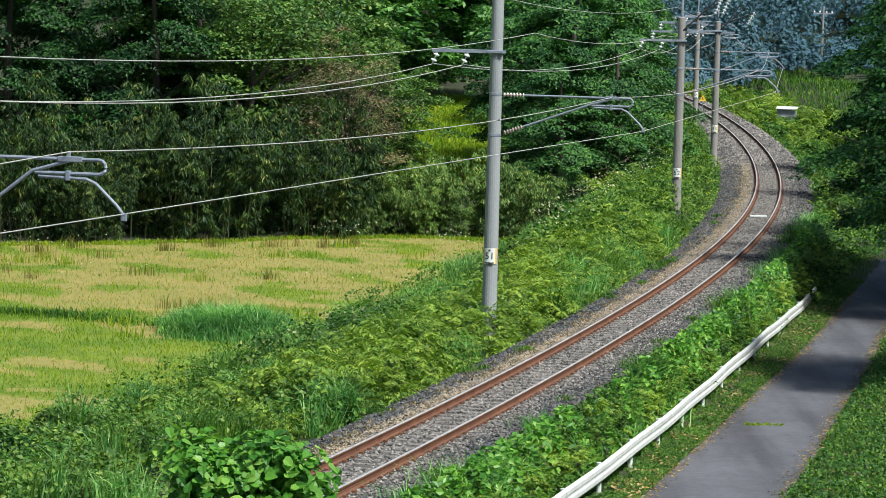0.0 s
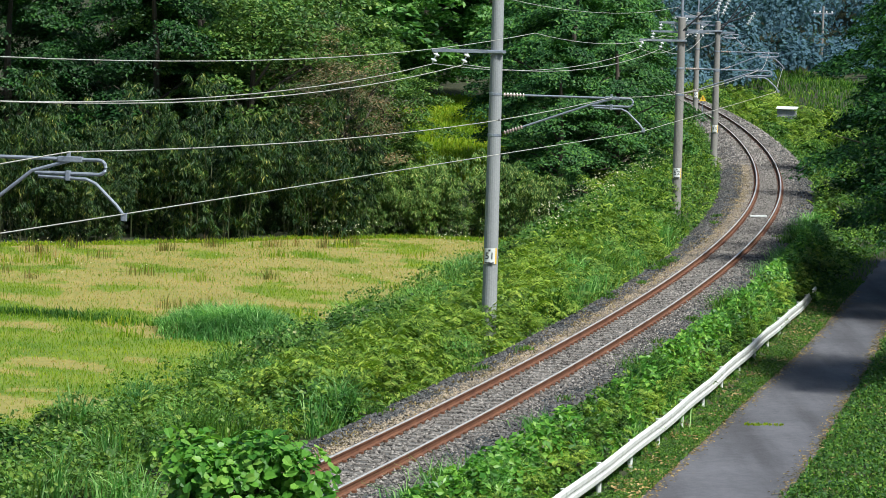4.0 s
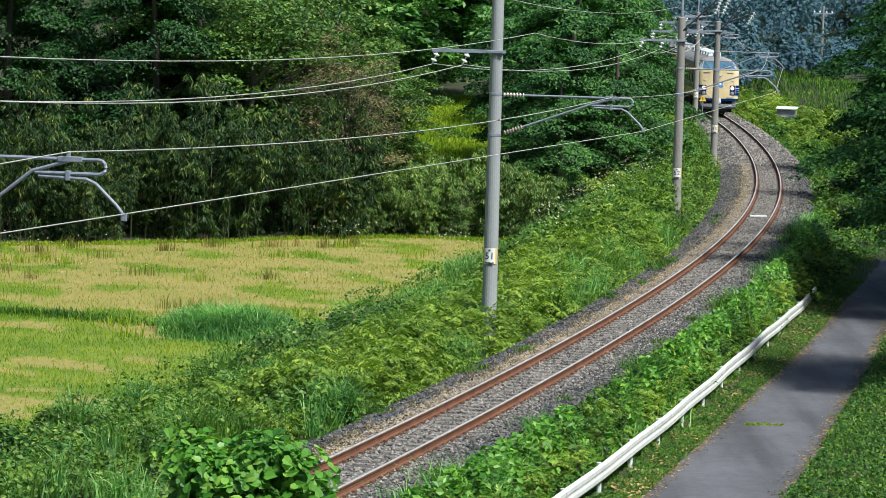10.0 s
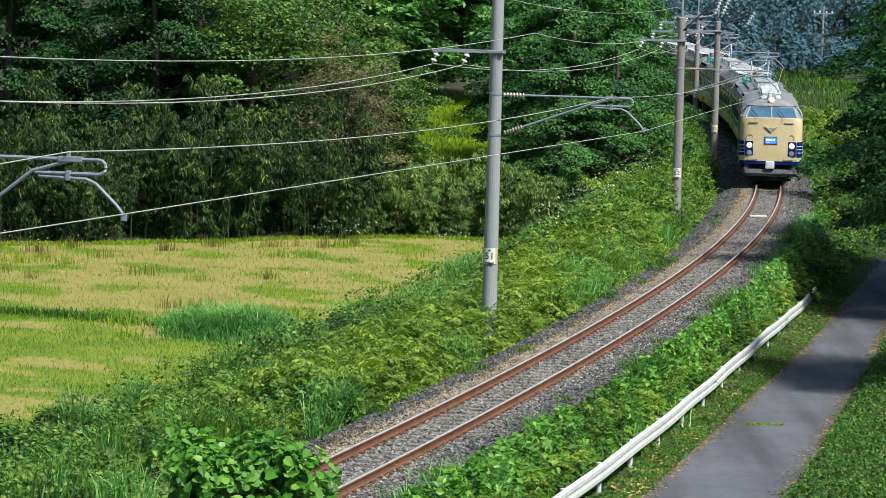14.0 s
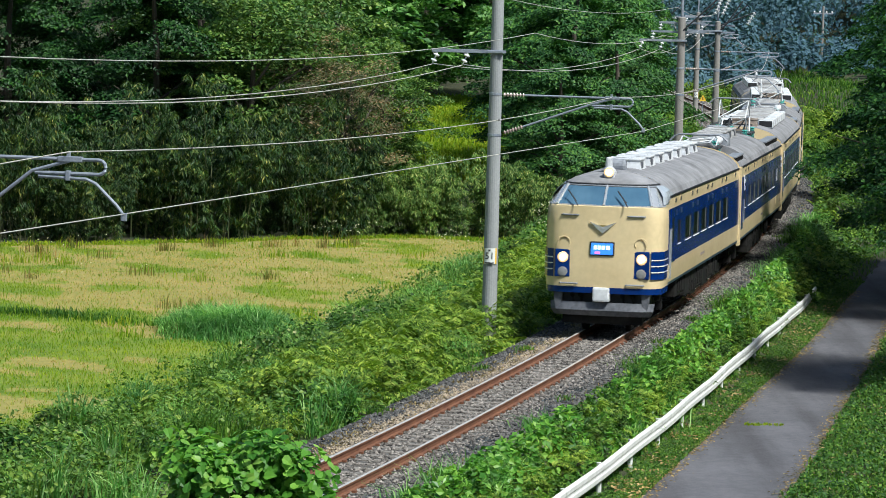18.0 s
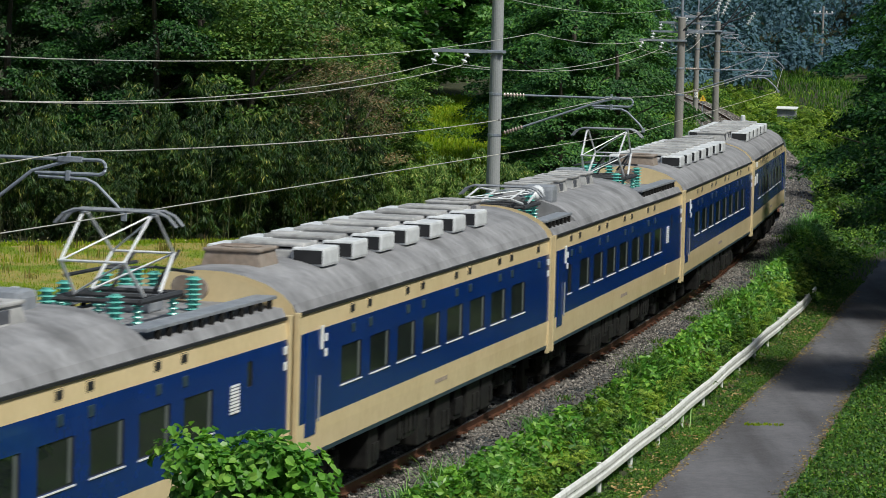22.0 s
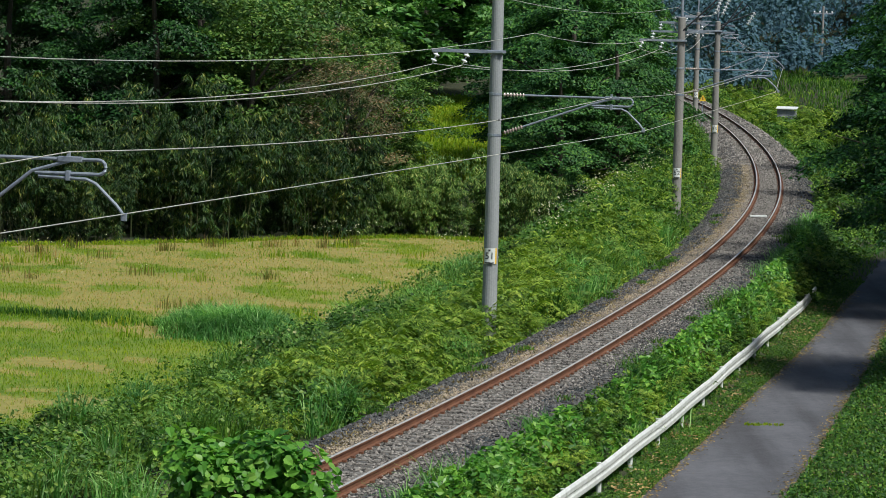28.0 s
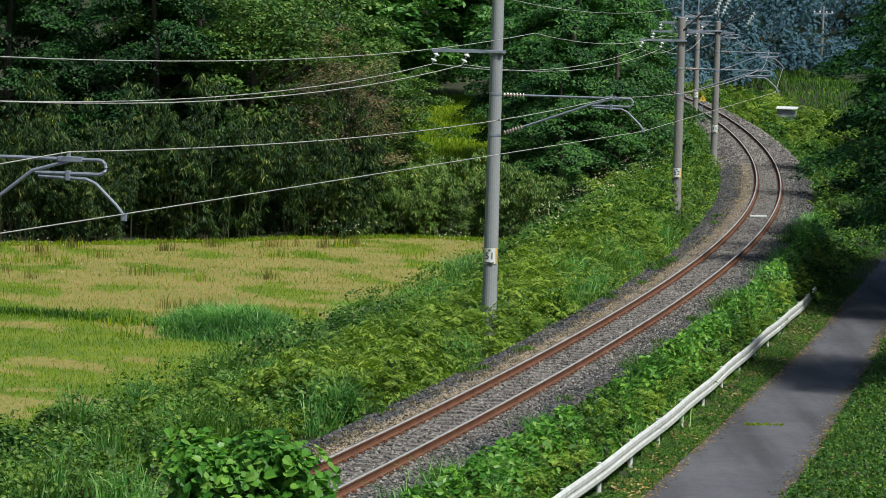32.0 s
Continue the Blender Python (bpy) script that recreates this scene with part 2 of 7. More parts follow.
def part(name, bm, mats, parent=None, label="", smooth=False):
    me = bpy.data.meshes.new(name)
    bmesh.ops.recalc_face_normals(bm, faces=bm.faces)
    bm.to_mesh(me)
    bm.free()
    for m in (mats if isinstance(mats, (list, tuple)) else (mats,)):
        me.materials.append(m)
    if smooth:
        me.polygons.foreach_set("use_smooth", [True] * len(me.polygons))
    return link_mesh(name, me, parent, label)


def raw(name, verts, faces, mats, index=None, smooth=False):
    me = bpy.data.meshes.new(name)
    me.from_pydata(verts, [], faces)
    for m in (mats if isinstance(mats, (list, tuple)) else (mats,)):
        me.materials.append(m)
    if index is not None:
        me.polygons.foreach_set("material_index", index)
    if smooth:
        me.polygons.foreach_set("use_smooth", [True] * len(me.polygons))
    me.update()
    return me


def box(bm, x0, x1, y0, y1, z0, z1, bevel=0.0, mat=0):
    m = Matrix.LocRotScale(((x0 + x1) / 2, (y0 + y1) / 2, (z0 + z1) / 2), None, (x1 - x0, y1 - y0, z1 - z0))
    vs = bmesh.ops.create_cube(bm, size=1, matrix=m)["verts"]
    fs = {f for v in vs for f in v.link_faces}
    for f in fs:
        f.material_index = mat
    if bevel:
        es = {e for v in vs for e in v.link_edges}
        bmesh.ops.bevel(bm, geom=list(es), offset=bevel, segments=2, affect="EDGES", profile=0.6)


def tube(bm, points, r, sides=8, r2=None):
    """A tube along the points, from radius r to r2, with closed ends."""
    pts = [Vector(p) for p in points]
    r2 = r if r2 is None else r2
    rings = []
    n = len(pts)
    for i, p in enumerate(pts):
        d = (pts[min(i + 1, n - 1)] - pts[max(i - 1, 0)]).normalized()
        a = d.orthogonal().normalized() if abs(d.z) > 0.95 else d.cross(Vector((0, 0, 1))).normalized()
        b = d.cross(a)
        rr = r + (r2 - r) * i / max(n - 1, 1)
        rings.append([bm.verts.new(p + (a * math.cos(k * math.tau / sides) + b * math.sin(k * math.tau / sides)) * rr) for k in range(sides)])
    for u, v in zip(rings, rings[1:]):
        for k in range(sides):
            bm.faces.new((u[k], u[(k + 1) % sides], v[(k + 1) % sides], v[k]))
    bm.faces.new(rings[0][::-1])
    bm.faces.new(rings[-1])


def lathe(bm, profile, axis_point=(0, 0, 0), axis=(0, 0, 1), sides=12):
    """Rings of (radius, height) about an axis."""
    a = Vector(axis).normalized()
    u = a.orthogonal().normalized()
    v = a.cross(u)
    o = Vector(axis_point)
    rings = [[bm.verts.new(o + a * h + (u * math.cos(k * math.tau / sides) + v * math.sin(k * math.tau / sides)) * max(r, 0.001)) for k in range(sides)] for r, h in profile]
    for p, q in zip(rings, rings[1:]):
        for k in range(sides):
            bm.faces.new((p[k], p[(k + 1) % sides], q[(k + 1) % sides], q[k]))
    bm.faces.new(rings[0][::-1])
    bm.faces.new(rings[-1])


def thing(name, label, category, group="", m=None, kind=""):
    ob = tagged(new(name), label, category, group, kind)
    if m is not None:
        ob.matrix_world = m
    return ob


# ---- the railway's line: x over y, then a tightening bend to the left ----
TRACK = (-0.1209, -0.0974, 0.2045, -5.9660, 6.5738, 16.7889)


def z_line(y):
    u = np.clip(np.asarray(y, float) - 150, 0, 80)
    return 1.0e-4 * u * u + np.clip(np.asarray(y, float) - 230, 0, 130) * 0.016


def build_line():
    ys = np.arange(45.0, 345.0, 0.5)
    xs = np.polyval(TRACK, (ys - 190) / 100)
    slope = (xs[1] - xs[0]) / 0.5
    y0 = np.arange(-200.0, 45.0, 0.5)
    x0 = xs[0] + slope * (y0 - 45)
    pts = list(zip(np.concatenate([x0, xs]), np.concatenate([y0, ys])))
    head = math.atan2(xs[-1] - xs[-2], 0.5)
    x, y = pts[-1]
    for _ in range(800):
        head -= radians(0.13) * 0.5
        x, y = x + math.sin(head) * 0.5, y + math.cos(head) * 0.5
        pts.append((x, y))
    p = np.array(pts)
    s = np.concatenate([[0], np.cumsum(np.hypot(*np.diff(p, axis=0).T))])
    s -= np.interp(0.0, p[:490, 1], s[:490])
    return p, s


LINE, LINE_S = build_line()


def on_line(s, side=0.0, up=0.0):
    """The point s metres along the line, side metres to its right, up metres above the rails."""
    x, y = np.interp(s, LINE_S, LINE[:, 0]), np.interp(s, LINE_S, LINE[:, 1])
    dx = np.interp(s + 0.6, LINE_S, LINE[:, 0]) - np.interp(s - 0.6, LINE_S, LINE[:, 0])
    dy = np.interp(s + 0.6, LINE_S, LINE[:, 1]) - np.interp(s - 0.6, LINE_S, LINE[:, 1])
    n = np.hypot(dx, dy)
    return x + side * dy / n, y - side * dx / n, z_line(y) + up


def line_x(y):
    return np.interp(y, LINE[:1080, 1], LINE[:1080, 0])


def s_of(y):
    return np.interp(y, LINE[:1080, 1], LINE_S[:1080])


def smooth(a, b, v):
    t = np.clip((v - a) / (b - a), 0, 1)
    return t * t * (3 - 2 * t)


ROAD_Y = (0, 60, 70, 88, 107, 120, 140, 170, 220, 300)
ROAD_D = (5.6, 5.5, 5.25, 4.97, 4.99, 5.12, 5.9, 8.5, 13.0, 22.0)


def road_d(y):
    return np.interp(y, ROAD_Y, ROAD_D)


def road_hw(y):
    """Half the lane's width: weeds creep over its edges farther on."""
    return np.interp(y, (75, 88, 107, 120), (1.38, 1.25, 1.02, 0.98))


def wobble(x, y):
    return 0.5 * np.sin(x * 0.31 + 1.3) * np.cos(y * 0.27) + 0.3 * np.sin(x * 0.83 + y * 0.61) + 0.2 * np.cos(y * 1.1 - x * 0.7)


def ground_z(x, y):
    """The lie of the land."""
    x, y = np.asarray(x, float), np.asarray(y, float)
    d = (x - line_x(y)) * 0.985
    base = z_line(y)
    left = -0.5 - 1.1 * smooth(-3.2, -9.0, d) + 0.06 * wobble(x, y) * smooth(-3, -6, d)
    right = -0.5 - 1.0 * smooth(2.2, 3.1, d) + 1.6 * smooth(8.5, 16, d) + 5 * smooth(16, 60, d)
    z = base + np.where(d < 0, left, right)
    far_left = smooth(-4, -9, d)
    z = z + far_left * (smooth(150, 235, y) * 3.6 + np.clip(y - 235, 0, 300) * 0.12 - base)
    z = z + far_left * np.clip(-x - 24, 0, 60) * 0.22
    z = z + smooth(330, 460, y) * 16 + smooth(440, 800, y) * 40
    z = z + smooth(-2.6, -4.0, d) * smooth(-8.5, -5.0, d) * smooth(98, 135, y) * 0.9 * (1 - smooth(225, 250, y))
    z = z + smooth(14, 3, np.hypot(x - 3, y + 2)) * 7.6
    return z


# ---- the ground ----
def sheet(xs, ys, zfun):
    X, Y = np.meshgrid(xs, ys)
    Z = zfun(X, Y)
    nx, ny = len(xs), len(ys)
    verts = np.stack([X.ravel(), Y.ravel(), Z.ravel()], 1)
    i = np.arange(nx * ny).reshape(ny, nx)
    faces = np.stack([i[:-1, :-1], i[:-1, 1:], i[1:, 1:], i[1:, :-1]], -1).reshape(-1, 4)
    return verts.tolist(), faces.tolist()


gx = np.concatenate([np.linspace(-900, -60, 15)[:-1], np.linspace(-60, -24, 25)[:-1], np.linspace(-24, 40, 161)[:-1], np.linspace(40, 900, 20)])
gy = np.concatenate([np.linspace(-900, -20, 12)[:-1], np.linspace(-20, 45, 40)[:-1], np.linspace(45, 260, 250)[:-1], np.linspace(260, 560, 70)[:-1], np.linspace(560, 2500, 14)])
v, f = sheet(gx, gy, lambda x, y: ground_z(x, y) - 0.02)
ground = tagged(new("ground", raw("ground", v, f, M_SOIL, smooth=True)), "dark soil and undergrowth sloping down from the railway", "ground", kind="structure")


def ribbon(name, s0, s1, step, profile, mat, close=False):
    """A strip along the line with a cross-section of (side, up)."""
    ss = np.arange(s0, s1 + step / 2, step)
    n = len(profile)
    verts, faces = [], []
    for s in ss:
        for side, up in profile:
            verts.append(tuple(float(c) for c in on_line(s, side, up)))
    for k in range(len(ss) - 1):
        for j in range(n if close else n - 1):
            a, b = k * n + j, k * n + (j + 1) % n
            faces.append((a, b, b + n, a + n))
    if close:
        faces += [tuple(range(n)), tuple(range((len(ss) - 1) * n, len(ss) * n))]
    return raw(name, verts, faces, mat)


# ballast bed, rails, sleepers
bed = tagged(new("ballast_bed", ribbon("ballast_bed", -195, 640, 1.5, ((-2.55, -0.62), (-1.75, -0.2), (-0.85, -0.17), (-0.5, -0.19), (0.5, -0.19), (0.85, -0.17), (1.75, -0.2), (2.45, -0.62)), M_BALLAST)), "grey crushed-stone ballast bed under the track", "ballast", kind="structure")
track = thing("railway_track", "single curved track with rusty rails in grey ballast", "railway track", kind="structure")
for side in (-0.566, 0.566):
    prof = [(side + a, b) for a, b in ((-0.062, -0.153), (0.062, -0.153), (0.062, -0.138), (0.012, -0.122), (0.01, -0.048), (0.032, -0.036), (0.032, -0.006), (-0.032, -0.006), (-0.032, -0.036), (-0.01, -0.048), (-0.012, -0.122), (-0.062, -0.138))]
    rail = link_mesh("rail", ribbon("rail", -195, 640, 1.0, prof, M_RUST, True), track, "rusty brown steel rail")
    link_mesh("rail_head", ribbon("rail_head", -195, 640, 1.0, [(side + a, b) for a, b in ((-0.031, -0.007), (0.031, -0.007), (0.028, 0.0), (-0.028, 0.0))], M_RAILTOP, True), rail, "bright worn running surface")
bm = bmesh.new()
box(bm, -1.0, 1.0, -0.11, 0.11, -0.29, -0.172, 0.015)
for side in (-0.566, 0.566):
    for a in (-0.1, 0.1):
        box(bm, side + a - 0.035, side + a + 0.035, -0.06, 0.06, -0.165, -0.125, mat=1)
first_sleeper = part("sleeper", bm, (M_SLEEPER, M_RUST), track)
SLEEPER_S = [48 + 0.64 * k for k in range(290)]


def line_pose(s, side=0.0, up=0.0):
    x, y, z = (float(c) for c in on_line(s, side, up))
    x2, y2, z2 = (float(c) for c in on_line(s + 1, side, up))
    return pose(x, y, z, 0, 0, -math.degrees(math.atan2(x2 - x, y2 - y)))


first_sleeper.matrix_world = line_pose(SLEEPER_S[0])
for s in SLEEPER_S[1:]:
    link_mesh("sleeper", first_sleeper.data, track).matrix_world = line_pose(s)

# loose stones of the bed
rng = np.random.default_rng(5)


def stones(name, n, s0, s1, side0, side1, up_fun, size, mat):
    ss = s0 + (s1 - s0) * rng.random(n) ** 1.5
    dd = rng.uniform(side0, side1, n)
    x, y, z = on_line(ss, dd, 0.0)
    z = z + up_fun(dd) + rng.uniform(-0.01, 0.02, n)
    base = np.array([(1, 0, 0), (-0.9, 0.2, 0), (0.1, 1, 0), (-0.1, -0.9, 0.1), (0, 0.1, 0.8), (0.1, 0, -0.6)])
    fc = np.array([(0, 2, 4), (2, 1, 4), (1, 3, 4), (3, 0, 4), (2, 0, 5), (1, 2, 5), (3, 1, 5), (0, 3, 5)])
    r = size * rng.uniform(0.6, 1.35, (n, 1, 1))
    a = rng.uniform(0, math.tau, n)
    c, s_ = np.cos(a)[:, None], np.sin(a)[:, None]
    b = base[None] * rng.uniform(0.65, 1.3, (n, 6, 3))
    vx, vy = b[..., 0] * c - b[..., 1] * s_, b[..., 0] * s_ + b[..., 1] * c
    vv = np.stack([vx, vy, b[..., 2]], -1) * r + np.stack([x, y, z], -1)[:, None]
    ff = fc[None] + (np.arange(n) * 6)[:, None, None]
    return raw(name, vv.reshape(-1, 3).tolist(), ff.reshape(-1, 3).tolist(), mat)


M_STONE = leafy("ballast_stone", ((0.0, (0.05, 0.046, 0.044)), (0.5, (0.16, 0.145, 0.135)), (1.0, (0.36, 0.33, 0.31))), 0.5, 0.0, 0.9, ((0.35, (0.8, 0.78, 0.76)), (0.65, (1.1, 1.08, 1.05))))
M_DARKSTONE = leafy("dark_ballast_stone", ((0.0, (0.04, 0.04, 0.046)), (0.6, (0.09, 0.09, 0.102)), (1.0, (0.19, 0.19, 0.208))), 0.6, 0.0, 0.9)


def bed_up(d):
    return np.interp(np.abs(d), (0, 0.5, 0.85, 1.75, 2.5), (-0.185, -0.185, -0.165, -0.195, -0.6))


tagged(new("ballast_stones", stones("ballast_stones", 34000, 48, 215, -0.9, 1.3, bed_up, 0.036, M_STONE)), "loose grey crushed stones between and beside the rails", "ballast", kind="stuff")
tagged(new("far_ballast_stones", stones("far_ballast_stones", 9000, 195, 300, -2.3, 2.3, bed_up, 0.075, M_STONE)), "loose grey crushed stones of the track round the bend", "ballast", kind="stuff")
tagged(new("ballast_shoulder_stones", stones("ballast_shoulder_stones", 19000, 48, 215, -2.6, -1.2, bed_up, 0.045, M_DARKSTONE)), "darker bluish stones on the ballast shoulder", "ballast", kind="stuff")
tagged(new("ballast_shoulder_stones", stones("ballast_shoulder_stones_b", 12000, 48, 215, 1.0, 2.4, bed_up, 0.045, M_DARKSTONE)), "darker bluish stones on the ballast shoulder", "ballast", kind="stuff")

M_SAND = leafy("sandy_grit", ((0.0, (0.16, 0.13, 0.1)), (0.5, (0.3, 0.25, 0.19)), (1.0, (0.45, 0.38, 0.28))), 0.8, 0.0, 0.9, ((0.35, (0.7, 0.7, 0.72)), (0.65, (1.1, 1.05, 1.0))))
tagged(new("sandy_grit", stones("sandy_grit", 15000, 48, 200, -1.3, -0.75, bed_up, 0.03, M_SAND)), "sandy beige grit strip beside the rail", "gravel", kind="stuff")

# white marker plate between the rails
bm = bmesh.new()
box(bm, -0.34, 0.34, -0.09, 0.09, -0.16, -0.09, 0.01)
for a in (-0.22, 0.22):
    box(bm, a - 0.03, a + 0.03, -0.06, 0.06, -0.2, -0.15, mat=1)
plate = tagged(part("track_marker", bm, (M_WHITE, M_DARKSTEEL)), "white marker plate lying between the rails", "track marker")
plate.matrix_world = line_pose(float(s_of(146.0)))

# ---- the lane and its guardrail ----
ry = np.arange(-60.0, 301.0, 1.0)
verts, faces = [], []
rr = np.random.default_rng(3)
for y in ry:
    xc = line_x(y) + road_d(y)
    w = float(road_hw(y)) + 0.05 * math.sin(y * 0.9) + rr.uniform(-0.05, 0.05)
    for k, a in enumerate((-1.0, -0.5, 0.0, 0.5, 1.0)):
        verts.append((float(xc + a * w + (rr.uniform(-0.05, 0.05) if abs(a) == 1 else 0)), float(y), float(ground_z(xc, y)) + 0.03 - 0.025 * abs(a)))
for k in range(len(ry) - 1):
    for j in range(4):
        a = k * 5 + j
        faces.append((a, a + 1, a + 6, a + 5))
road = tagged(new("road", raw("road", verts, faces, M_ASPHALT, smooth=True)), "narrow worn grey asphalt lane with ragged verges", "road", kind="structure")


def guard_d(y):
    return np.interp(y, (40, 65, 90, 110, 122, 140), (3.3, 3.15, 3.0, 3.05, 3.1, 3.4))


def guard_at(y, up=0.0, out=0.0):
    x = float(line_x(y) + guard_d(y)) + out
    return Vector((x, y, float(ground_z(x, y)) * 0 - 1.5 + float(z_line(y)) + up - 0.34 * float(smooth(98, 124, y))))


guard = thing("guardrail", "white-painted weathered steel guardrail with peeling paint beside the lane", "guardrail")
gprof = ((0.0, 0.37), (0.022, 0.385), (0.05, 0.42), (0.05, 0.5), (0.028, 0.53), (0.028, 0.57), (0.05, 0.6), (0.05, 0.68), (0.022, 0.715), (0.0, 0.73))
seg_len = 4.0
gy0 = 50.0
while gy0 < 120:
    bm = bmesh.new()
    rows_ = []
    for k in range(5):
        y = gy0 + (seg_len + 0.15) * k / 4
        dip = 0.012 * math.sin(gy0 * 0.7 + (k / 4) * 2.8)
        for thick in (0.0, -0.006):
            rows_.append([bm.verts.new(guard_at(y, h + dip, 0.02 + o + thick + 0.006 * (int(gy0 / 4) % 2))) for o, h in gprof])
    for k in range(4):
        for t in (0, 1):
            a, b = rows_[2 * k + t], rows_[2 * k + 2 + t]
            for j in range(len(gprof) - 1):
                bm.faces.new((a[j], a[j + 1], b[j + 1], b[j]))
        for j in (0, len(gprof) - 1):
            bm.faces.new((rows_[2 * k][j], rows_[2 * k + 1][j], rows_[2 * k + 3][j], rows_[2 * k + 2][j]))
    part("beam", bm, M_GUARD, guard)
    bm = bmesh.new()
    p = guard_at(gy0 + 0.3, 0, -0.06)
    tube(bm, (p - Vector((0, 0, 0.2)), p + Vector((0, 0, 0.7))), 0.055, 10)
    post = part("post", bm, M_GUARD, guard)
    bm = bmesh.new()
    q = p + Vector((0.05, 0, 0.55))
    box(bm, q.x - 0.04, q.x + 0.04, q.y - 0.04, q.y + 0.04, q.z - 0.06, q.z + 0.06)
    part("bracket", bm, M_GALV, post)
    gy0 += seg_len


# ---- overhead line ----
def insulator(bm, a, b, discs, r, core=0.025):
    a, b = Vector(a), Vector(b)
    n = (b - a).length
    prof = [(core, 0)]
    for k in range(discs):
        h = n * (k + 0.5) / discs
        prof += [(core, h - n * 0.3 / discs), (r, h - n * 0.08 / discs), (r * 0.9, h + n * 0.1 / discs), (core, h + n * 0.22 / discs)]
    prof.append((core, n))
    lathe(bm, prof, a, b - a, 12)


def bell(bm, top, bottom, r=0.085):
    """Two hanging bell discs."""
    insulator(bm, top, bottom, 2, r, 0.02)


def pole(name_label, s, side, top, mat, r0=0.19, arm=True, number="", arm_up=0.0, feeder=True, ext=False, top_strings=False, stagger=0.55):
    x, y, z = (float(c) for c in on_line(s, side, 0.0))
    th = thing("catenary_pole", name_label, "utility pole", "catenary poles along the track", line_pose(s, side))
    reach = -side + stagger
    bm = bmesh.new()
    zb = -1.6
    prof = [(r0, zb), (r0 * 0.98, 1.0), (r0 * 0.86, 5.0), (r0 * 0.74, top), (r0 * 0.5, top + 0.03)]
    lathe(bm, prof, sides=20)
    part("shaft", bm, mat, th)
    if ext:
        bm = bmesh.new()
        tube(bm, ((0, 0, top - 0.4), (0, 0, top + 2.6)), 0.055, 10)
        part("mast_pipe", bm, M_GALV, th, "thin steel pipe on the pole's top")
        for h, w in ((top - 0.55, 1.2), (top - 0.2, 0.9)):
            bm = bmesh.new()
            box(bm, -w, 0.9, 0.12, 0.18, h - 0.04, h + 0.04, 0.006)
            part("crossarm", bm, M_GALV, th, "galvanised steel crossarm")
            bm = bmesh.new()
            bell(bm, (-w + 0.1, 0.15, h - 0.04), (-w + 0.05, 0.15, h - 0.3))
            part("bell_insulator", bm, M_PORCELAIN, th, "white porcelain disc insulator")
        bm = bmesh.new()
        tube(bm, ((-0.05, -0.1, top - 0.6), (1.5, -0.1, top + 0.9)), 0.035, 6)
        part("stay", bm, M_DARKSTEEL, th, "dark diagonal stay")
    for h in (1.75, 4.82, 5.85, 6.9):
        bm = bmesh.new()
        rr_ = r0 * (1 - 0.04 * h) + 0.012
        lathe(bm, [(rr_, h - 0.035), (rr_ + 0.008, h - 0.03), (rr_ + 0.008, h + 0.03), (rr_, h + 0.035)], sides=20)
        part("band", bm, M_DARKSTEEL if h == 6.9 else M_GALV, th)
    if arm:
        ua, la = 5.84 + arm_up, 4.88 + arm_up
        bm = bmesh.new()
        insulator(bm, (0.2, 0, ua), (0.75, 0, ua), 7, 0.062)
        part("insulator", bm, M_BROWNINS, th, "ribbed brown insulator")
        bm = bmesh.new()
        insulator(bm, (0.24, 0, la), (0.72, 0, la + 0.17), 7, 0.062)
        part("insulator", bm, M_BROWNINS, th, "ribbed brown insulator")
        e = reach
        bm = bmesh.new()
        bend = [(e - 0.12 + 0.1 * math.sin(k * math.pi / 6), 0, ua - 0.1 + 0.1 * math.cos(k * math.pi / 6)) for k in range(7)]
        tube(bm, [(0.75, 0, ua), (e - 0.5, 0, ua), *bend, (e - 0.9, 0, ua - 0.2), (e - 1.05, 0, ua - 0.2)], 0.026, 8)
        part("top_tube", bm, M_GALV, th, "galvanised hairpin tube")
        bm = bmesh.new()
        tube(bm, [(0.72, 0, la + 0.17), (e - 1.1, 0, ua - 0.18), (e - 0.55, 0, ua - 0.02)], 0.026, 8)
        part("diagonal_tube", bm, M_GALV, th)
        bm = bmesh.new()
        tube(bm, [(e - 1.0, 0, ua - 0.25), (e - 0.3, 0, ua - 0.27), (e - 0.16, 0, ua - 0.33), (e + 0.15, 0, ua - 0.62), (e + 0.26, 0, ua - 0.76)], 0.024, 8)
        box(bm, e + 0.22, e + 0.3, -0.03, 0.03, ua - 0.83, ua - 0.72, 0.01)
        part("steady_arm", bm, M_GALV, th, "bent steady arm with a clamp")
        bm = bmesh.new()
        box(bm, e - 0.6, e - 0.53, -0.04, 0.04, ua - 0.3, ua - 0.16, 0.012)
        box(bm, e - 0.72, e - 0.36, -0.035, 0.035, ua - 0.04, ua + 0.04, 0.012)
        box(bm, e - 0.59, e - 0.54, -0.025, 0.025, ua - 0.02, ua + 0.1, 0.008)
        part("clamp", bm, M_GALV, th)
    if feeder:
        bm = bmesh.new()
        box(bm, -1.62, 0.22, -0.2, -0.14, 6.86, 6.95, 0.008)
        box(bm, -0.2, 0.2, -0.22, 0.22, 6.87, 6.94, 0.01)
        part("crossarm", bm, M_GALV, th, "galvanised steel crossarm")
        for a in (-1.5, -0.72):
            bm = bmesh.new()
            bell(bm, (a + 0.02, -0.17, 6.86), (a - 0.1, -0.17, 6.58))
            part("bell_insulator", bm, M_PORCELAIN, th, "white porcelain disc insulator")
